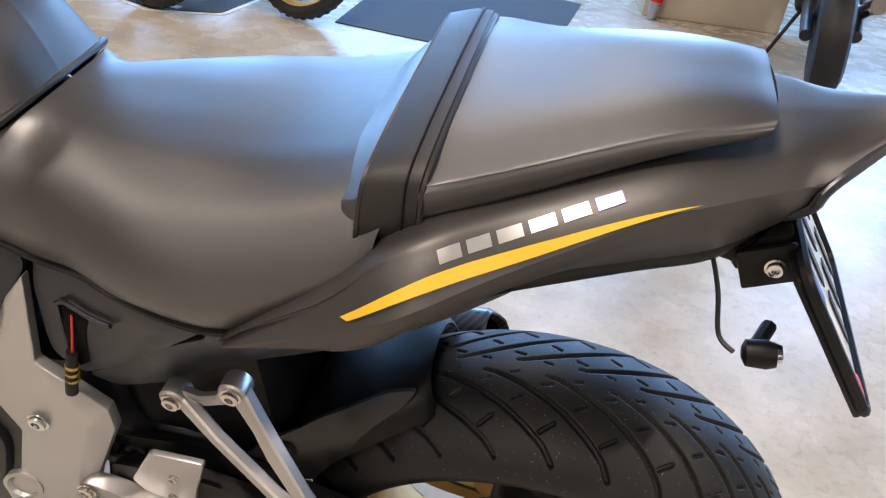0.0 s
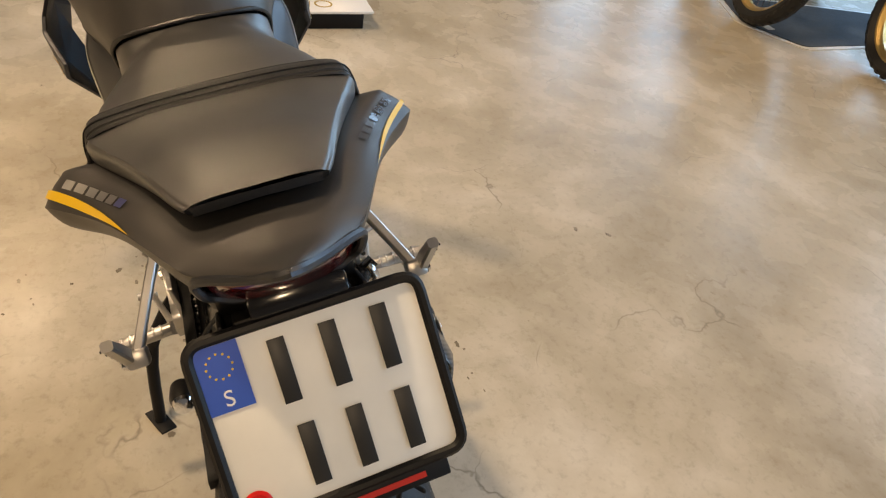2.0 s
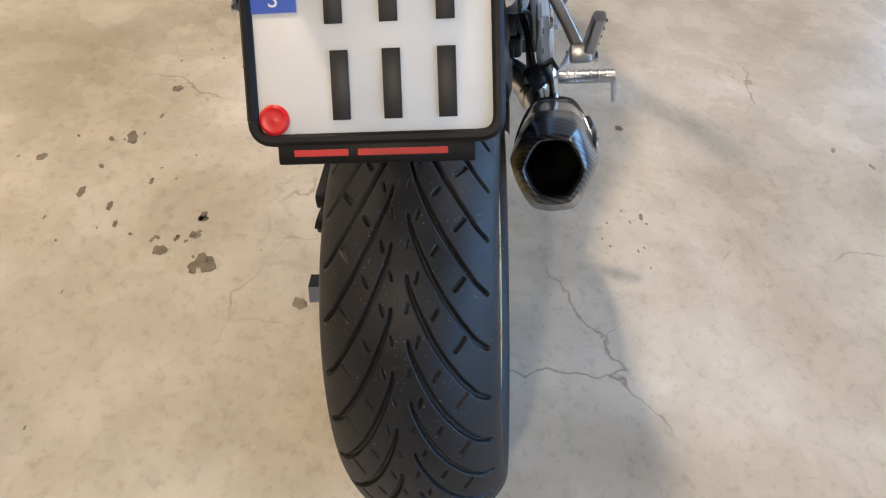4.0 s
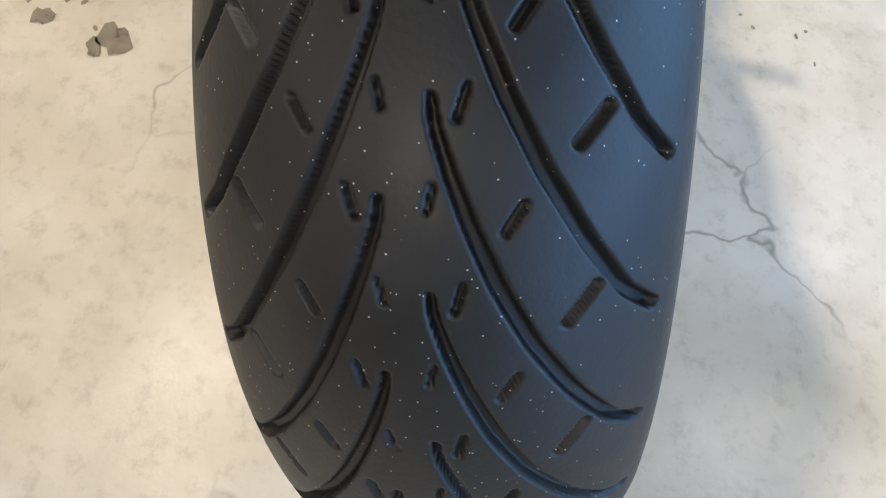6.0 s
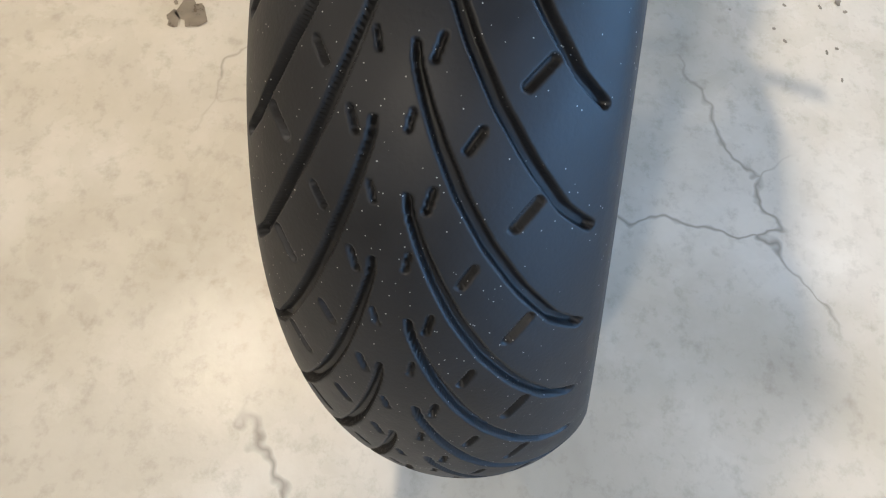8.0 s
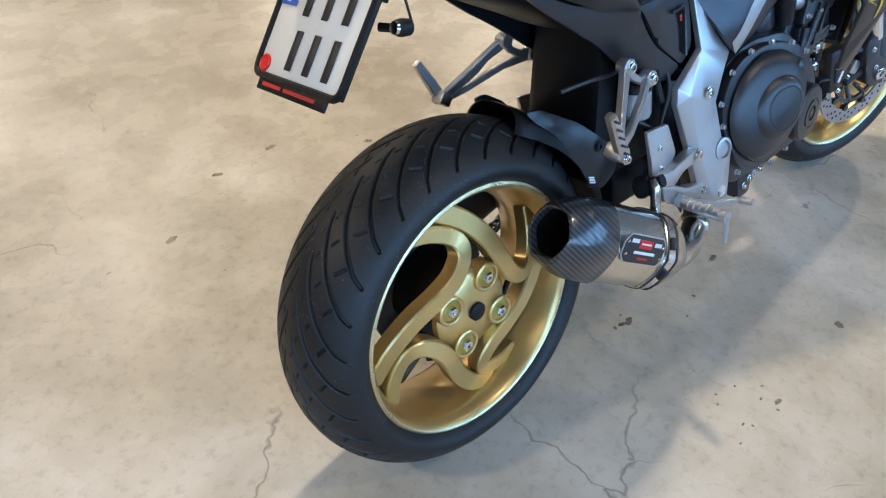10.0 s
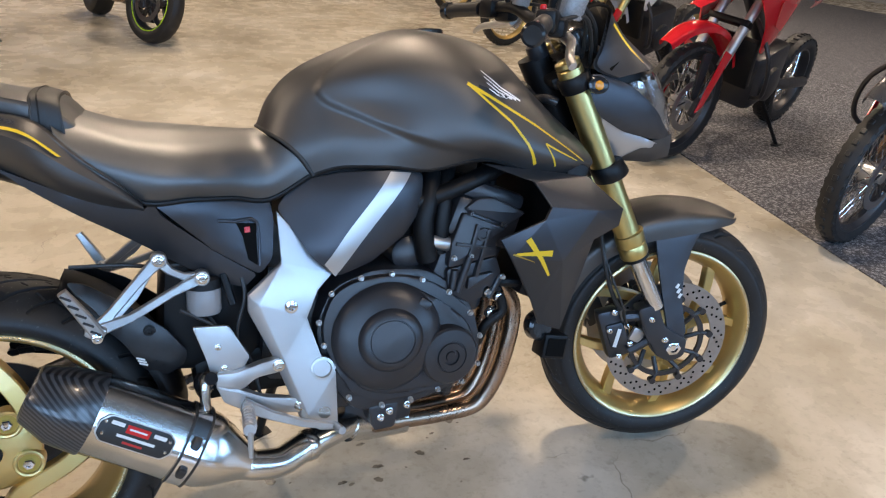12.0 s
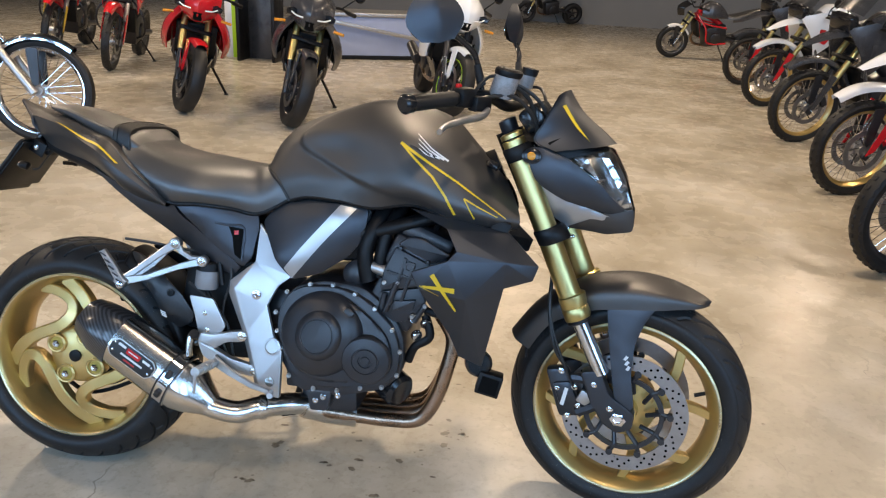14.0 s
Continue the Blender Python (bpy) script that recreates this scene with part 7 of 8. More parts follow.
pl = thing("red_pole", pose(-0.39, -4.80, 0), "red banner pole with a grey foot", "pole")
part("sleeve", tube([(0.0, 0.0, 0.10), (-0.05, -0.05, 0.7), (-0.10, -0.10, 1.4)], 0.045, 14, 3), RED, pl, "red fabric sleeve")
part("foot", rod((0.01, 0.01, 0.0), (0.0, 0.0, 0.12), 0.030, 14, 0.046), ALU, pl, "grey foot")


# ---- other motorcycles ----
def ring_path(c, r, n=28):
    return [(c[0] + r * math.cos(2 * math.pi * i / n), c[1], c[2] + r * math.sin(2 * math.pi * i / n)) for i in range(n + 1)]


def side_wheel(parent, x, r, width, rim_mat, wire, name, disc=True, knob=False, line=None):
    """A wheel in the plane y = 0 whose tread touches z = 0."""
    c = Vector((x, 0, r))
    ax = axis_matrix(c, (0, -1, 0))
    w = thing(name, Matrix(), "", "")
    w.parent = parent
    h = width / 2
    rim_r = r - width * 0.72
    part("tyre", lathe([(rim_r, h * 0.72), (rim_r + 0.02, h * 0.92), (r - width * 0.34, h), (r - width * 0.12, h * 0.80), (r - 0.004, h * 0.42), (r, 0), (r - 0.004, -h * 0.42), (r - width * 0.12, -h * 0.80), (r - width * 0.34, -h), (rim_r + 0.02, -h * 0.92), (rim_r, -h * 0.72), (rim_r + 0.004, 0)], ax, 64, True), RUBBER, w, "black tyre")
    part("rim", lathe([(rim_r + 0.006, h * 0.75), (rim_r - 0.006, h * 0.72), (rim_r - 0.026, h * 0.25), (rim_r - 0.026, -h * 0.25), (rim_r - 0.006, -h * 0.72), (rim_r + 0.006, -h * 0.75), (rim_r - 0.004, 0)], ax, 56, True), rim_mat, w)
    if line:
        for s in (-1, 1):
            part("rim_line", tube(ring_path((c.x, s * (h * 0.76), c.z), rim_r + 0.002), 0.004, 6, 0), line, w, "bright rim line")
    part("hub", lathe([(0.0001, 0.06), (0.03, 0.06), (0.035, 0.03), (0.05, 0.025), (0.05, -0.025), (0.035, -0.03), (0.03, -0.06), (0.0001, -0.06)], ax, 24), ENGINE if not wire else ALU, w)
    if wire:
        bm = bmesh.new()
        for k in range(36):
            a = 2 * math.pi * k / 36
            b = a + (0.42 if k % 2 else -0.42)
            sy = 0.032 if (k // 2) % 2 else -0.032
            p = c + Vector((0.042 * math.cos(b), sy, 0.042 * math.sin(b)))
            q = c + Vector(((rim_r - 0.02) * math.cos(a), 0, (rim_r - 0.02) * math.sin(a)))
            add_rod(bm, p, q, 0.0019, 5)
        sp = part("spokes", bm, CHROME, w, "thin steel wire spokes")
        sp["kind"] = "stuff"
    else:
        for k in range(5):
            a = 72 * k
            part("spoke", spoke(a, [(0, rim_r - 0.012, 0.0), (8, rim_r * 0.6, 0.005), (14, 0.045, 0.01)], c, 0.014, 0.018, 0.012, 8), rim_mat, w)
    if disc:
        for s in (-1, 1):
            dd = part("brake_disc", lathe([(0.150, 0), (0.150, 0.005), (0.112, 0.005), (0.112, 0)], axis_matrix(c + Vector((0, s * 0.062, 0)), (0, s, 0)), 48, True), DISC, w, "steel brake disc")
            for q in range(6):
                part("carrier_arm", rod(c + Vector((0.116 * math.cos(q * 1.047), s * 0.062, 0.116 * math.sin(q * 1.047))), c + Vector((0.04 * math.cos(q * 1.047 + 0.5), s * 0.055, 0.04 * math.sin(q * 1.047 + 0.5))), 0.005, 6), ENGINE, dd)
            part("caliper", box((0.06, 0.035, 0.11), pose(c.x - 0.12, s * 0.078, c.z + 0.075, 0, 30, 0), 0.01), ENGINE, w)
    if knob:
        me = box((0.026, width * 0.26, 0.016), Matrix(), 0.003, 1)
        kn = finish("knob", me, RUBBER)
        for k in range(40):
            for yy, rr in ((-0.34, -0.018), (0.34, -0.018), (0.0, 0.0)):
                a = 2 * math.pi * (k + (0.5 if yy == 0 else 0)) / 40
                o = new("tread_block", kn)
                o.parent = w
                o.matrix_local = Matrix.Translation(c) @ Matrix.Rotation(-a, 4, "Y") @ pose(0, yy * width, r + rr - 0.003)
    return w


def motorcycle(kind, m, label, body, rim_mat, fork_mat, fender_mat, accent=None, turn=0.0, lean=-9.0, line=None):
    """A parked machine; local origin under the front wheel, heading +x, leaning to its left on the side stand."""
    tall = kind == "adventure"
    bike = thing("motorcycle", m @ pose(0, 0, 0.004, lean, 0, 0) @ Matrix.Scale(1.08 if kind == "sport" else 1.0, 4), label, "motorcycle", "parked motorcycles")
    r = 0.342 if tall else 0.30
    base = {"adventure": 1.55, "sport": 1.40, "naked": 1.43, "chopper": 1.70}[kind]
    rake = {"adventure": 27, "sport": 23, "naked": 25, "chopper": 36}[kind]
    wire = kind in ("adventure", "chopper")
    width = 0.092 if tall else 0.124
    if kind == "chopper":
        r, width = 0.375, 0.090
    fw = side_wheel(bike, 0, r, width, rim_mat, wire, "front_wheel", kind != "chopper", tall, line)
    rw = side_wheel(bike, -base, r if kind != "adventure" else 0.32, 0.13 if tall else 0.175, rim_mat, wire, "rear_wheel", False, tall)
    k = Vector((-math.sin(radians(rake)), 0, math.cos(radians(rake))))
    top = Vector((0, 0, r)) + k * (0.74 if tall else 0.62 if kind != "chopper" else 0.80)
    for s in (-1, 1):
        a = Vector((-0.01, s * 0.10, r - 0.02))
        legn = thing("fork_leg", Matrix(), "", "")
        legn.parent = bike
        L = (top - Vector((0, 0, r))).length
        if kind == "chopper":
            part("lower_tube", rod(a, a + k * L * 0.52, 0.029, 16), ALU, legn, "polished alloy lower fork tube")
            part("stanchion", rod(a + k * L * 0.5, a + k * L, 0.021, 16), CHROME, legn)
        else:
            part("stanchion", rod(a, a + k * L * 0.42, 0.021, 16), CHROME, legn, "chrome stanchion")
            part("outer_tube", rod(a + k * L * 0.38, a + k * L, 0.028, 16), fork_mat, legn, "anodised fork tube")
            part("axle_foot", box((0.05, 0.035, 0.11), pose(a.x, a.y, a.z + 0.02, 0, -rake, 0), 0.01), ENGINE, legn)
            if tall:
                part("fork_guard", panel([(-0.03, r + 0.02), (0.03, r - 0.02), (-0.09, r + 0.33), (-0.16, r + 0.30)], 0.138, 0.006, 0.06, 0.01, s), accent or fender_mat, legn, "plastic fork guard")
    # front mudguard
    arc = []
    span = (-62, 26) if kind in ("sport", "naked") else (-62, 40)
    lift = 0.028 if not tall else 0.105
    for i in range(7):
        a = span[0] + (span[1] - span[0]) * i / 6
        wd = (0.070 if not tall else 0.068) * (0.45 + 0.55 * math.sin(math.pi * (i + 0.9) / 7.8))
        R_ = r + lift + (0.02 * i / 6 if tall else 0)
        c = lambda rr, yy: (rr * math.sin(radians(a)), yy, r + rr * math.cos(radians(a)))
        arc.append([c(R_ - 0.045, wd), c(R_ - 0.012, wd * 0.92), c(R_, wd * 0.5), c(R_ + 0.004, 0)])
    part("front_mudguard", loft(arc, 4, 5), fender_mat, bike, "plastic front mudguard")
    for s in (-1, 1):
        part("mudguard_stay", panel([(-0.06, r + 0.30), (0.02, r + 0.30), (0.02, r + 0.05), (-0.03, r + 0.02)], 0.085, 0.012, 0.1, 0.02, s), fender_mat if kind == "sport" else ENGINE, bike)
    # frame, engine, tank, seat
    part("engine", box((0.42, 0.30, 0.36), pose(-base * 0.52, 0, 0.46, 0, 12, 0), 0.05), ENGINE, bike, "dark engine block")
    for s in (-1, 1):
        part("engine_cover", lathe([(0.11, 0), (0.105, 0.025), (0.07, 0.04), (0.0001, 0.045)], axis_matrix((-base * 0.52, s * 0.15, 0.42), (0, s, 0)), 28), ENGINE, bike)
    part("radiator", box((0.05, 0.34, 0.30), pose(-base * 0.26, 0, 0.58, 0, 18, 0), 0.01), PLASTIC, bike, "black radiator")
    part("exhaust_header", tube([(-0.40, -0.05, 0.52), (-0.36, -0.07, 0.38), (-0.46, -0.08, 0.26), (-0.8, -0.10, 0.24), (-1.1, -0.13, 0.34)], 0.024, 12, 5), HEADER, bike)
    part("silencer", rod((-1.05, -0.17, 0.36), (-1.42, -0.20, 0.52 if tall else 0.46), 0.055, 20, 0.05, 0.008), STEEL if kind != "sport" else ENGINE, bike, "round silencer")
    part("swingarm", tube([(-0.85, 0.10, 0.42), (-1.15, 0.12, 0.37), (-base, 0.12, r)], 0.035, 10, 4), ENGINE, bike)
    part("swingarm", tube([(-0.85, -0.10, 0.42), (-1.15, -0.12, 0.37), (-base, -0.12, r)], 0.035, 10, 4), ENGINE, bike)
    hi = 0.16 if tall else (-0.14 if kind == "chopper" else 0.0)
    part("frame", tube([(-0.36, 0, 0.86 + hi * 0.7), (-0.7, 0, 0.74), (-0.95, 0, 0.55)], 0.05, 12, 5), accent if kind == "naked" and accent else ENGINE, bike)
    if kind == "naked" and accent:
        for s in (-1, 1):
            part("frame_tube", tube([(-0.34, s * 0.06, 0.82), (-0.52, s * 0.16, 0.60), (-0.60, s * 0.17, 0.34), (-0.95, s * 0.16, 0.34)], 0.018, 10, 5), accent, bike, "coloured tubular frame")
            part("frame_tube", tube([(-0.36, s * 0.08, 0.72), (-0.60, s * 0.17, 0.66), (-0.90, s * 0.15, 0.62)], 0.016, 10, 5), accent, bike, "coloured tubular frame")
    T = []
    for x, w, z0, z1 in ((-0.42, 0.10, 0.80, 0.98), (-0.55, 0.16, 0.78, 1.05), (-0.70, 0.165, 0.78, 1.04), (-0.84, 0.13, 0.78, 0.95), (-0.92, 0.10, 0.78, 0.86)):
        T.append([(x, w, z0 + hi), (x, w * 1.05, z0 + hi + 0.06), (x, w * 0.7, z1 + hi - 0.03), (x, 0, z1 + hi)])
    part("fuel_tank", loft(T, 4, 5), body, bike, "painted fuel tank")
    S_ = []
    for x, w, z0, z1 in ((-0.88, 0.10, 0.78, 0.84), (-1.0, 0.15, 0.77, 0.83), (-1.15, 0.15, 0.79, 0.86), (-1.35, 0.11, 0.86, 0.93), (-1.50, 0.06, 0.92, 0.97)):
        S_.append([(x, w, z0 + hi), (x, w * 0.9, z1 + hi - 0.02), (x, w * 0.5, z1 + hi), (x, 0, z1 + hi)])
    part("seat", loft(S_, 4, 5), VINYL, bike, "black seat")
    part("tail", loft([[(x, w * 0.9, z0 + hi - 0.05), (x, w * 1.02, z0 + hi - 0.005), (x, w, z0 + hi)] for (x, w, z0) in ((-1.0, 0.15, 0.77), (-1.2, 0.14, 0.80), (-1.4, 0.10, 0.88), (-1.56, 0.05, 0.94))], 3, 4), body, bike)
    # bars
    tb = top + k * 0.04
    part("handlebar", tube([(tb.x - 0.14, -0.37, tb.z + 0.06), (tb.x - 0.02, -0.2, tb.z + 0.08), (tb.x, 0, tb.z + 0.04), (tb.x - 0.02, 0.2, tb.z + 0.08), (tb.x - 0.14, 0.37, tb.z + 0.06)], 0.012, 10, 5), PLASTIC, bike, "black handlebar")
    for s in (-1, 1):
        part("grip", rod((tb.x - 0.145, s * 0.385, tb.z + 0.06), (tb.x - 0.085, s * 0.29, tb.z + 0.07), 0.018, 12), RUBBER, bike)
        part("mirror", lathe([(0.03, 0), (0.05, 0.012), (0.04, 0.03), (0.0001, 0.036)], axis_matrix((tb.x - 0.03, s * 0.34, tb.z + 0.22), (1, 0, 0.1)), 20), PLASTIC, bike)
        part("mirror_stem", tube([(tb.x - 0.02, s * 0.22, tb.z + 0.08), (tb.x, s * 0.28, tb.z + 0.16), (tb.x - 0.03, s * 0.34, tb.z + 0.22)], 0.006, 8, 4), PLASTIC, bike)
    for q in (0.06, 0.22):
        c = top - k * q
        part("fork_yoke", box((0.06, 0.27, 0.035), pose(c.x - 0.01, 0, c.z, 0, -rake, 0), 0.008), PLASTIC, bike)
    # nose and fairing
    if kind == "sport":
        nose = [[(-0.36, 0.13, 1.02), (-0.34, 0.08, 1.12), (-0.34, 0, 1.15)], [(-0.16, 0.17, 0.97), (-0.08, 0.09, 1.03), (-0.05, 0, 1.05)], [(-0.08, 0.165, 0.88), (0.04, 0.08, 0.92), (0.08, 0, 0.93)], [(-0.09, 0.125, 0.81), (0.03, 0.06, 0.82), (0.07, 0, 0.82)], [(-0.14, 0.07, 0.76), (-0.03, 0.04, 0.76), (0.0, 0, 0.76)]]
        part("nose_fairing", loft(nose, 5, 5), body, bike, "pointed nose fairing")
        # black skin for the intake, its inner shade put into the colour
        part("intake", loft([[(-0.05, 0.060, 0.83), (0.055, 0.04, 0.835), (0.080, 0, 0.838)], [(-0.06, 0.050, 0.775), (0.02, 0.03, 0.772), (0.035, 0, 0.77)]], 3, 3), HOLE, bike, "black air intake")
        part("windscreen", loft([[(-0.40, 0.14, 1.16), (-0.36, 0.07, 1.23), (-0.35, 0, 1.24)], [(-0.20, 0.15, 1.06), (-0.12, 0.08, 1.10), (-0.10, 0, 1.11)]], 4, 4), SMOKE, bike, "smoked windscreen")
        for s in (-1, 1):
            bm = plate([(-0.06, 0.015), (0.0, 0.035), (0.075, 0.0), (0.02, -0.03), (-0.05, -0.02)], 0, 0.012, 0.002, 0.006)
            bm.transform(pose(0.022, s * 0.135, 0.885, 0, 0, 90 - s * 38) @ Matrix.Scale(-s, 4, (1, 0, 0)))
            part("headlight", bm, GLOSS, bike, "slanted headlight")
            part("daylight_bar", tube([(0.085, s * 0.055, 0.862), (0.06, s * 0.115, 0.868), (0.005, s * 0.175, 0.900)], 0.006, 8, 4), BIKEWHITE, bike, "pale light bar")
            side = [(-0.06, 0.84), (-0.22, 0.92), (-0.42, 0.82), (-0.72, 0.70), (-0.66, 0.52), (-0.52, 0.44), (-0.36, 0.46), (-0.24, 0.60)]
            part("side_fairing", panel(side, idw([(-0.1, 0.8, 0.155), (-0.3, 0.8, 0.20), (-0.6, 0.6, 0.21), (-0.35, 0.4, 0.17), (-0.7, 0.35, 0.17), (-0.5, 0.28, 0.11)]), 0.01, 0.06, 0.03, s), body, bike, "side fairing")
            part("belly_fairing", panel([(-0.34, 0.46), (-0.52, 0.45), (-0.74, 0.44), (-0.80, 0.32), (-0.70, 0.22), (-0.44, 0.22), (-0.34, 0.34)], idw([(-0.35, 0.44, 0.16), (-0.6, 0.44, 0.18), (-0.7, 0.25, 0.10), (-0.45, 0.23, 0.08)]), 0.01, 0.06, 0.03, s), GLOSS, bike, "black belly fairing")
            part("fairing_vent", panel([(-0.32, 0.66), (-0.50, 0.60), (-0.56, 0.46), (-0.40, 0.46)], 0.205, 0.004, 0.08, 0.02, s), GLOSS, bike)
            part("turn_signal", rod((-0.05, s * 0.19, 0.80), (-0.03, s * 0.27, 0.79), 0.012, 10), AMBER, bike, "amber turn signal")
    elif kind == "adventure":
        part("beak", loft([[(-0.20, 0.10, 1.02), (-0.16, 0.05, 1.05), (-0.15, 0, 1.06)], [(0.02, 0.075, 0.98), (0.05, 0.04, 1.00), (0.06, 0, 1.01)], [(0.24, 0.03, 0.90), (0.25, 0.015, 0.905), (0.255, 0, 0.91)]], 4, 4), body, bike, "beak-shaped upper mudguard")
        part("headlight", box((0.10, 0.26, 0.14), pose(-0.12, 0, 1.12, 0, 15, 0), 0.03), GLOSS, bike, "black headlight unit")
        part("windscreen", loft([[(-0.34, 0.14, 1.46), (-0.30, 0.07, 1.48), (-0.29, 0, 1.485)], [(-0.14, 0.17, 1.20), (-0.08, 0.09, 1.22), (-0.07, 0, 1.225)]], 4, 4), SMOKE, bike, "smoked windscreen")
        for s in (-1, 1):
            part("side_cowl", panel([(-0.08, 1.08), (-0.30, 1.16), (-0.66, 0.98), (-0.62, 0.86), (-0.34, 0.66), (-0.26, 0.84)], idw([(-0.1, 1.06, 0.13), (-0.4, 1.0, 0.23), (-0.6, 0.92, 0.20), (-0.34, 0.7, 0.21)]), 0.01, 0.06, 0.03, s), body, bike, "painted side cowl")
            part("cowl_panel", panel([(-0.30, 0.98), (-0.52, 0.95), (-0.42, 0.80), (-0.32, 0.84)], 0.232, 0.006, 0.08, 0.02, s), accent or fender_mat, bike, "coloured cowl panel")
            part("crash_bar", tube([(-0.36, s * 0.10, 0.84), (-0.34, s * 0.26, 0.66), (-0.44, s * 0.27, 0.44), (-0.66, s * 0.14, 0.34)], 0.013, 10, 5), ENGINE, bike, "black crash bar")
            part("hand_guard", tube([(tb.x - 0.10, s * 0.40, tb.z + 0.06), (tb.x + 0.02, s * 0.38, tb.z + 0.08), (tb.x + 0.04, s * 0.24, tb.z + 0.08)], 0.024, 8, 4, None, 0.35), PLASTIC, bike)
    elif kind == "chopper":
        part("headlight", lathe([(0.03, 0), (0.075, 0.03), (0.09, 0.10), (0.088, 0.12), (0.0001, 0.125)], axis_matrix((top.x + 0.02, 0, top.z - 0.05), (1, 0, -0.1)), 32), CHROME, bike, "round chrome headlight")
        for s in (-1, 1):
            part("turn_signal", lathe([(0.018, 0), (0.03, 0.02), (0.025, 0.04), (0.0001, 0.045)], axis_matrix((top.x + 0.03, s * 0.19, top.z - 0.10), (1, 0, 0)), 20), AMBER, bike, "amber turn signal")
    else:
        part("headlight", loft([[(-0.20, 0.10, 1.00), (-0.14, 0.05, 1.04), (-0.13, 0, 1.05)], [(-0.08, 0.11, 0.92), (0.0, 0.06, 0.94), (0.02, 0, 0.95)], [(-0.10, 0.09, 0.80), (-0.02, 0.05, 0.79), (0.0, 0, 0.79)]], 4, 4), GLOSS, bike, "black headlight unit")
    # steering lock
    swing = Matrix.Translation((0, 0, r)) @ Matrix.Rotation(radians(turn), 4, k) @ Matrix.Translation((0, 0, -r))
    for ob in bike.children:
        if ob.name.split(".")[0] in ("front_wheel", "fork_leg", "front_mudguard", "mudguard_stay", "handlebar", "grip", "mirror", "mirror_stem", "fork_yoke"):
            ob.matrix_basis = swing @ ob.matrix_basis
    # stand on the left
    foot = Matrix.Rotation(radians(-lean), 4, "X") @ Vector((-0.92, 0.33, 0.004))
    part("side_stand", tube([(-0.80, 0.14, 0.34), foot], 0.012, 8, 0), PLASTIC, bike, "black side stand")
    part("stand_foot", box((0.09, 0.04, 0.008), Matrix.Translation(foot) @ pose(0, 0, 0, -lean, 0, 0), 0.002), PLASTIC, bike)
    return bike


adv_pose = lambda x, y, a: pose(x, y, 0, 0, 0, a)
motorcycle("adventure", adv_pose(3.17, 2.13, 203), "red adventure motorcycle with polished fork and wire wheels", BIKERED, ENGINE, ALU, BIKERED, BIKERED, turn=-9)
motorcycle("adventure", adv_pose(3.52, 3.70, 203), "white and red adventure motorcycle with gold wire wheels", BIKEWHITE, GOLD, FORKGOLD, BIKEWHITE, BIKERED, turn=-9)
motorcycle("adventure", adv_pose(3.78, 5.54, 203), "dark grey adventure motorcycle with gold wire wheels", BIKEGREY, GOLD, FORKGOLD, BIKEGREY, BIKEGREY, turn=-9)
motorcycle("adventure", adv_pose(4.10, 7.66, 203), "white and blue adventure motorcycle with gold wire wheels", BIKEWHITE, GOLD, FORKGOLD, BIKEWHITE, BIKERED, turn=-9)
motorcycle("adventure", adv_pose(4.35, 9.6, 203), "dark adventure motorcycle with copper wire wheels", BIKEGREY, HEADER, FORKGOLD, BIKEGREY, BIKERED, turn=-9)
motorcycle("naked", adv_pose(3.95, 13.0, 188), "black motorcycle with a red tubular frame and white mudguard", BIKEGREY, ALU, FORKGOLD, BIKEWHITE, BIKERED)
motorcycle("sport", adv_pose(-1.87, 4.79, 291), "red fully faired sports motorcycle on its side stand", BIKERED, ENGINE, FORKGOLD, BIKERED, turn=17, lean=-11)
motorcycle("sport", adv_pose(-0.78, 4.51, 283), "black fully faired sports motorcycle on its side stand", BIKEGREY, ENGINE, FORKGOLD, BIKEGREY, turn=17, lean=-11)
motorcycle("sport", adv_pose(0.48, 5.48, 287), "white fully faired sports motorcycle with lime wheel lines", BIKEWHITE, ENGINE, ENGINE, BIKEWHITE, turn=17, lean=-9, line=GREENLINE)
motorcycle("chopper", adv_pose(-2.30, 3.36, 12), "low cruiser with polished fork and chrome wire wheels", GLOSS, CHROME, CHROME, CHROME)
motorcycle("adventure", adv_pose(-3.75, 6.9, 285), "red trail motorcycle with silver fork", BIKERED, ENGINE, ALU, BIKERED, BIKERED)
motorcycle("adventure", adv_pose(-5.0, 7.7, 285), "red trail motorcycle with a yellow headlight panel", BIKERED, ENGINE, ALU, BIKERED, YELLOW)
motorcycle("naked", adv_pose(1.2, 20.5, 200), "dark naked motorcycle in the far part of the showroom", BIKEGREY, ENGINE, FORKGOLD, BIKEGREY)
motorcycle("adventure", adv_pose(1.66, -3.25, 150), "dark trail motorcycle with gold wire wheels", BIKEGREY, GOLD, FORKGOLD, BIKEGREY, turn=15)

motorcycle("adventure", adv_pose(2.38, -2.98, 150), "dark trail motorcycle with gold wire wheels", BIKEGREY, GOLD, FORKGOLD, BIKEGREY, turn=15)
motorcycle("adventure", adv_pose(3.26, 0.92, 203), "dark adventure motorcycle with red trim and knobbly tyres", BIKEGREY, ENGINE, ALU, BIKEGREY, BIKERED, turn=-9)
motorcycle("naked", adv_pose(-1.55, -5.0, 259), "black motorcycle parked beside the beige counter", GLOSS, ENGINE, ENGINE, GLOSS)

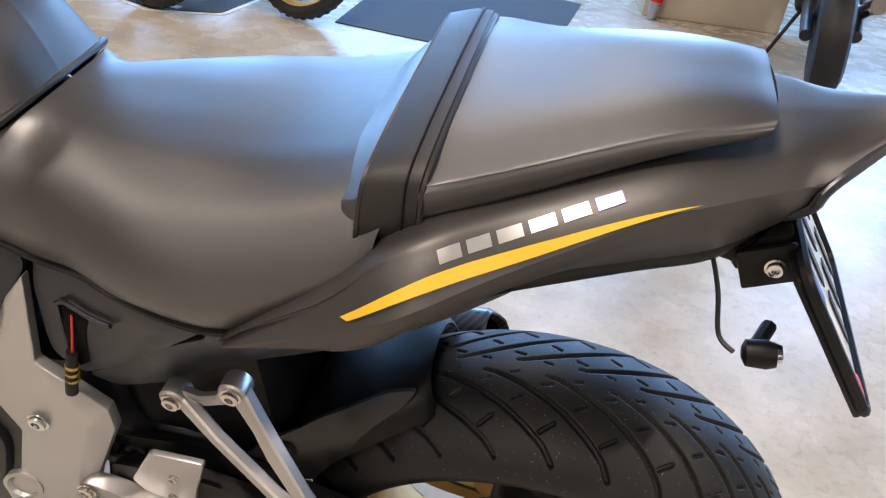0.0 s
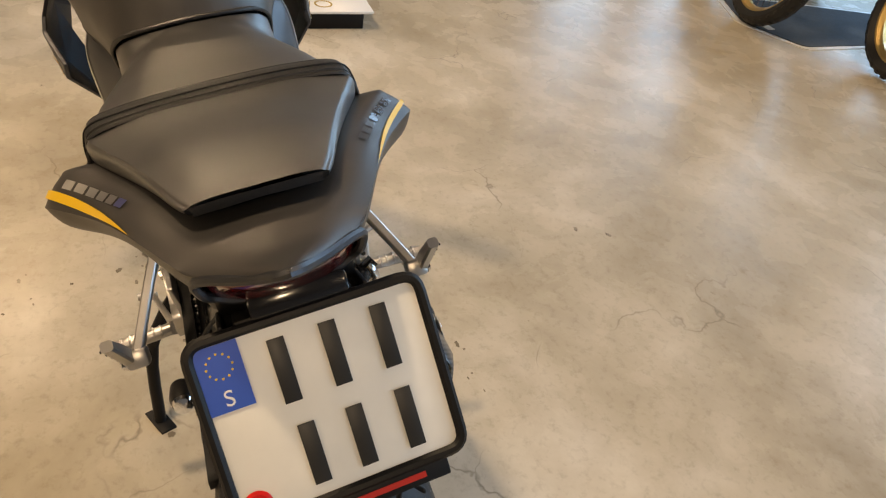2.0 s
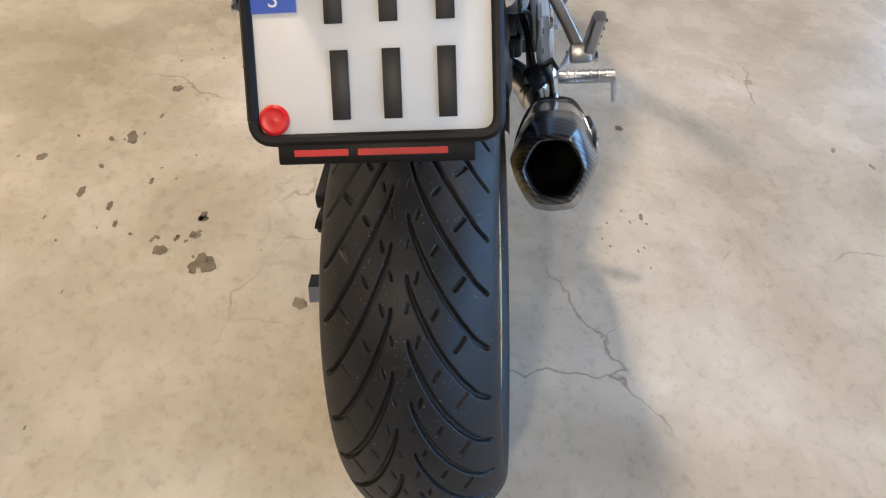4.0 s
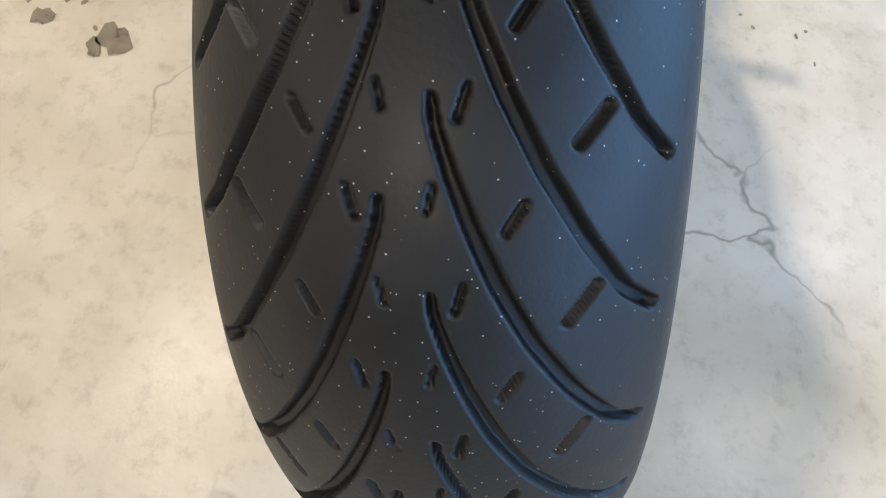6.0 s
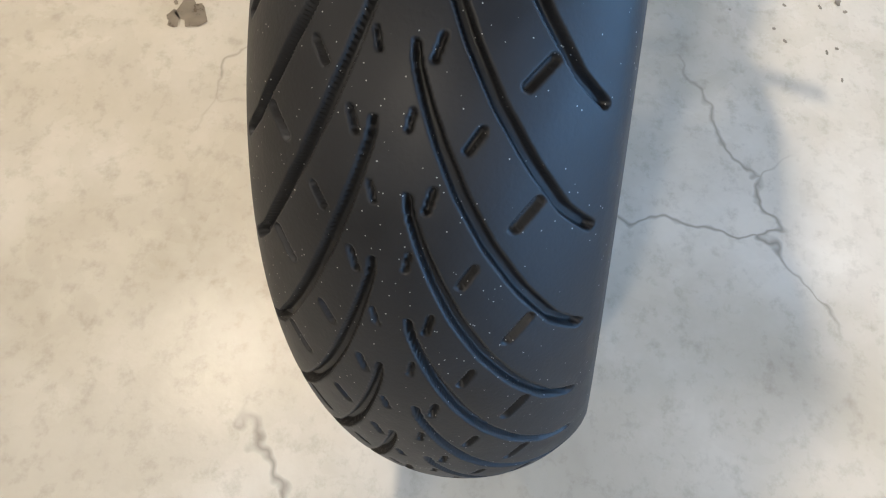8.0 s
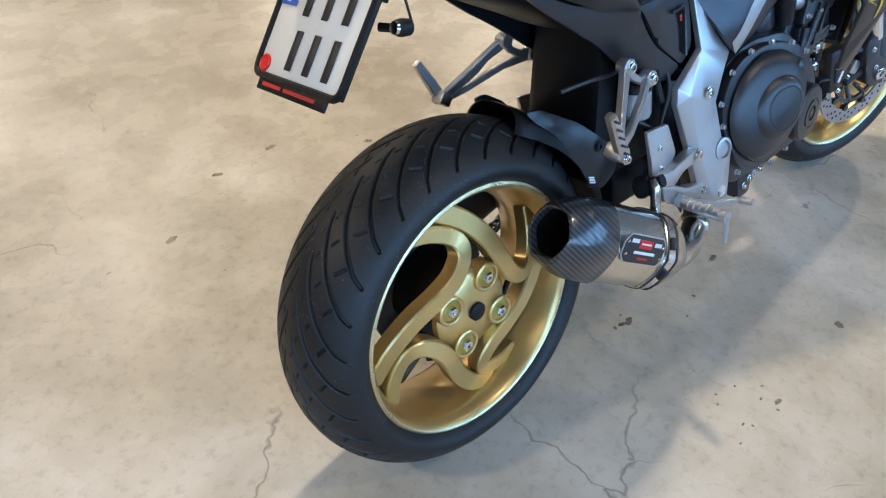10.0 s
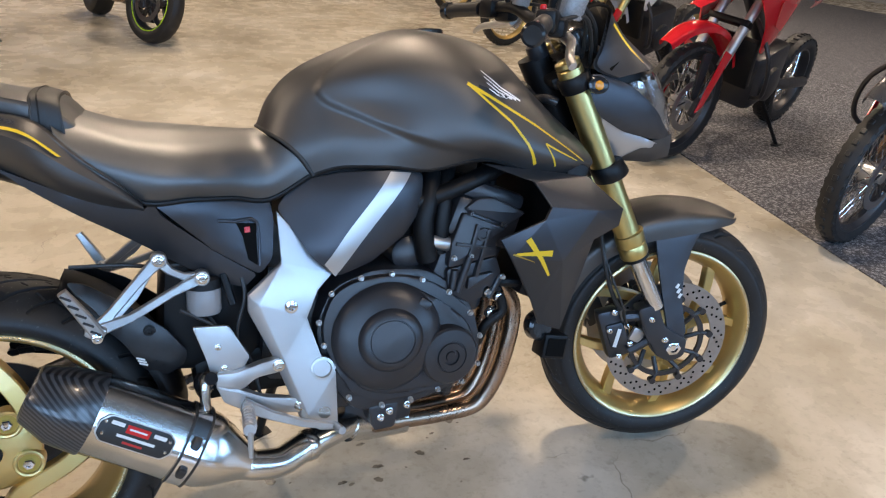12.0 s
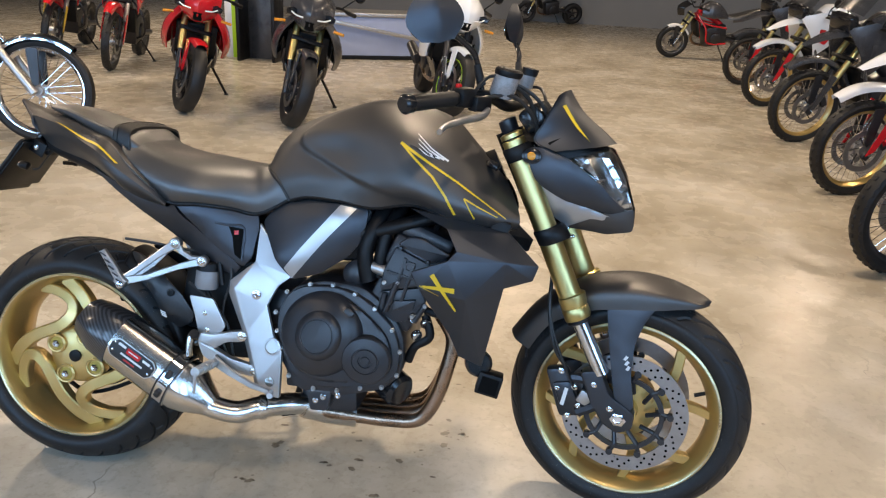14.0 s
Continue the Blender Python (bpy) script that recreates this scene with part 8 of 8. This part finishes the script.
# stands against the far side
pod = thing("podium", pose(-1.15, 9.6, 0, 0, 0, 25), "pale blue stepped display podium with a silver ramp", "podium")
part("block", box((2.6, 0.8, 0.62), pose(0.3, 0.4, 0.31), 0.01), BENCHBLUE, pod, "pale blue panelled block")
part("top_step", box((2.7, 0.9, 0.06), pose(0.3, 0.4, 0.65), 0.012), ALU, pod, "silver top edge")
part("ramp_rail", box((1.6, 0.10, 0.05), pose(0.2, -0.10, 0.42, 0, 10, 0), 0.01), ALU, pod, "silver ramp rail")
part("plinth", box((2.62, 0.82, 0.06), pose(0.3, 0.4, 0.03), 0.005), PLASTIC, pod)
rack = thing("display_rack", pose(-2.5, 8.6, 0), "dark display rack with a lime-striped poster", "rack")
part("back_panel", box((0.55, 0.05, 1.7), pose(0, 0.3, 0.85), 0.006), BIKEGREY, rack)
for q in (-0.25, 0.25):
    part("leg", box((0.05, 0.4, 0.9), pose(q, 0.1, 0.45), 0.008), PLASTIC, rack)
part("poster", box((0.22, 0.01, 0.9), pose(-0.42, 0.28, 0.45), 0.002), GREENLINE, rack, "lime and white poster strip")
part("poster_edge", box((0.10, 0.012, 0.9), pose(-0.52, 0.279, 0.45), 0.002), BIKEWHITE, rack)

# oil and water spots dried on the slab
CLUSTERS = [(12, 0.29, 0.60, 0.05, 0.06, 0.5, 2.2), (10, 0.49, -0.37, 0.05, 0.04, 0.4, 1.3), (16, 1.04, 0.27, 0.04, 0.03, 0.4, 1.8), (26, 0.62, 0.10, 0.15, 0.10, 0.4, 1.7), (14, 0.45, 0.72, 0.12, 0.10, 0.4, 1.2), (8, 0.97, 0.60, 0.06, 0.05, 0.4, 1.0)]
spot_mat = mat("dried_stain", (0.15, 0.122, 0.086), 0.30, 0.0, 0.3, 40.0)
rs = random.Random(4)
SPOTS = [(0.49, 0.93, 1.5), (0.40, 0.81, 1.6), (0.37, 0.74, 1.3), (0.59, 0.77, 2.3), (0.32, 0.55, 1.6), (0.25, 0.51, 3.2), (0.79, 0.73, 1.8), (1.51, 1.04, 1.2), (1.29, 1.00, 1.5), (0.87, -0.38, 1.5),
         (0.90, -0.96, 1.2), (0.85, -1.05, 1.2), (0.18, 0.31, 2.0), (0.89, 0.11, 1.5), (0.76, 0.05, 1.4), (0.49, -0.05, 1.5), (0.51, 0.12, 1.8), (-0.18, 0.87, 1.8), (0.05, 1.05, 1.6), (0.24, 1.08, 1.8)]
for n, cx, cy, sx, sy, r0, r1 in CLUSTERS:
    for i in range(n):
        SPOTS.append((rs.gauss(cx, sx), rs.gauss(cy, sy), r0 + (r1 - r0) * rs.random() ** 2.5))
for i in range(60):
    SPOTS.append((rs.uniform(-0.8, 3.4), rs.uniform(-2.0, 2.6), rs.uniform(0.25, 0.6)))
spots = bmesh.new()
for x, y, r in SPOTS:
    n = 14
    ph = rs.uniform(0, 6)
    vs = []
    for i in range(n):
        a = 2 * math.pi * i / n
        q = r * 0.0068 * (1 + 0.28 * math.sin(2 * a + ph) + 0.16 * math.sin(5 * a + 2 * ph))
        vs.append(spots.verts.new((x + q * math.cos(a) * 1.25, y + q * math.sin(a) * 0.85, 0.0012)))
    spots.faces.new(vs)
sp_ob = tagged(new("floor_stains", finish("floor_stains", spots, spot_mat, smooth=False)), "scattered dried brown drip stains on the concrete", "stains", kind="stuff")

# ---- windows and lamps ----
SILL, TOPZ = 1.0, 5.0
structure("wall_south", add_box(box((X1 - X0, 0.25, SILL), pose((X0 + X1) / 2, Y0, SILL / 2)), (X1 - X0, 0.25, HIGH - TOPZ), pose((X0 + X1) / 2, Y0, (HIGH + TOPZ) / 2)), WALLP, "off-white showroom wall below and above the windows", "wall")
PITCH = 2.7
NWIN = 10
for i in range(NWIN + 1):
    x = X0 + 0.45 + i * PITCH
    structure("pier_%d" % (i + 1), box((0.9, 0.25, TOPZ - SILL), pose(x, Y0, (SILL + TOPZ) / 2)), WALLP, "off-white wall pier between windows", "wall")
for i in range(NWIN):
    x = X0 + 0.45 + (i + 0.5) * PITCH
    w = tagged(new("window_%d" % (i + 1)), "tall daylight window in a dark frame", "window", kind="structure")
    w.location = (x, Y0, (SILL + TOPZ) / 2)
    bm = bmesh.new()
    W_, H_ = PITCH - 0.9, TOPZ - SILL
    for sx, sz, px_, pz in ((W_, 0.06, 0, H_ / 2 - 0.03), (W_, 0.06, 0, -H_ / 2 + 0.03), (0.06, H_ - 0.12, W_ / 2 - 0.03, 0), (0.06, H_ - 0.12, -W_ / 2 + 0.03, 0)):
        add_box(bm, (sx, 0.08, sz), pose(px_, 0, pz))
    part("window_frame", bm, ENGINE, w)
    part("pane", box((W_ - 0.12, 0.008, H_ - 0.12)), CLEAR, w).visible_shadow = False
    if 1 <= i <= 8:
        area("window_light", pose(x, Y0 + 0.14, (SILL + TOPZ) / 2, 90, 0, 180) @ pose(0, 0, 0, 0, 180, 0), W_ - 0.14, H_ - 0.14, WINDOW, (0.27, 0.57, 1.0))
for x in (-5.2, 1.25, 7.2):
    for y in (-2.9, 1.75, 6.8, 12.6):
        lampb = tagged(new("ceiling_lamp"), "square warm-white ceiling lamp housing", "ceiling lamp", "ceiling lamps")
        lampb.location = (x, y, HIGH)
        part("housing", box((0.52, 0.52, 0.10), pose(0, 0, -0.05), 0.01), BIKEWHITE, lampb)
        area("lamp_light", pose(x, y, HIGH - 0.11), 0.34, 0.34, LAMP * (0.50 if y < 0 else 1.45 if y < 3 else 1.2), (1.0, 0.85, 0.66))
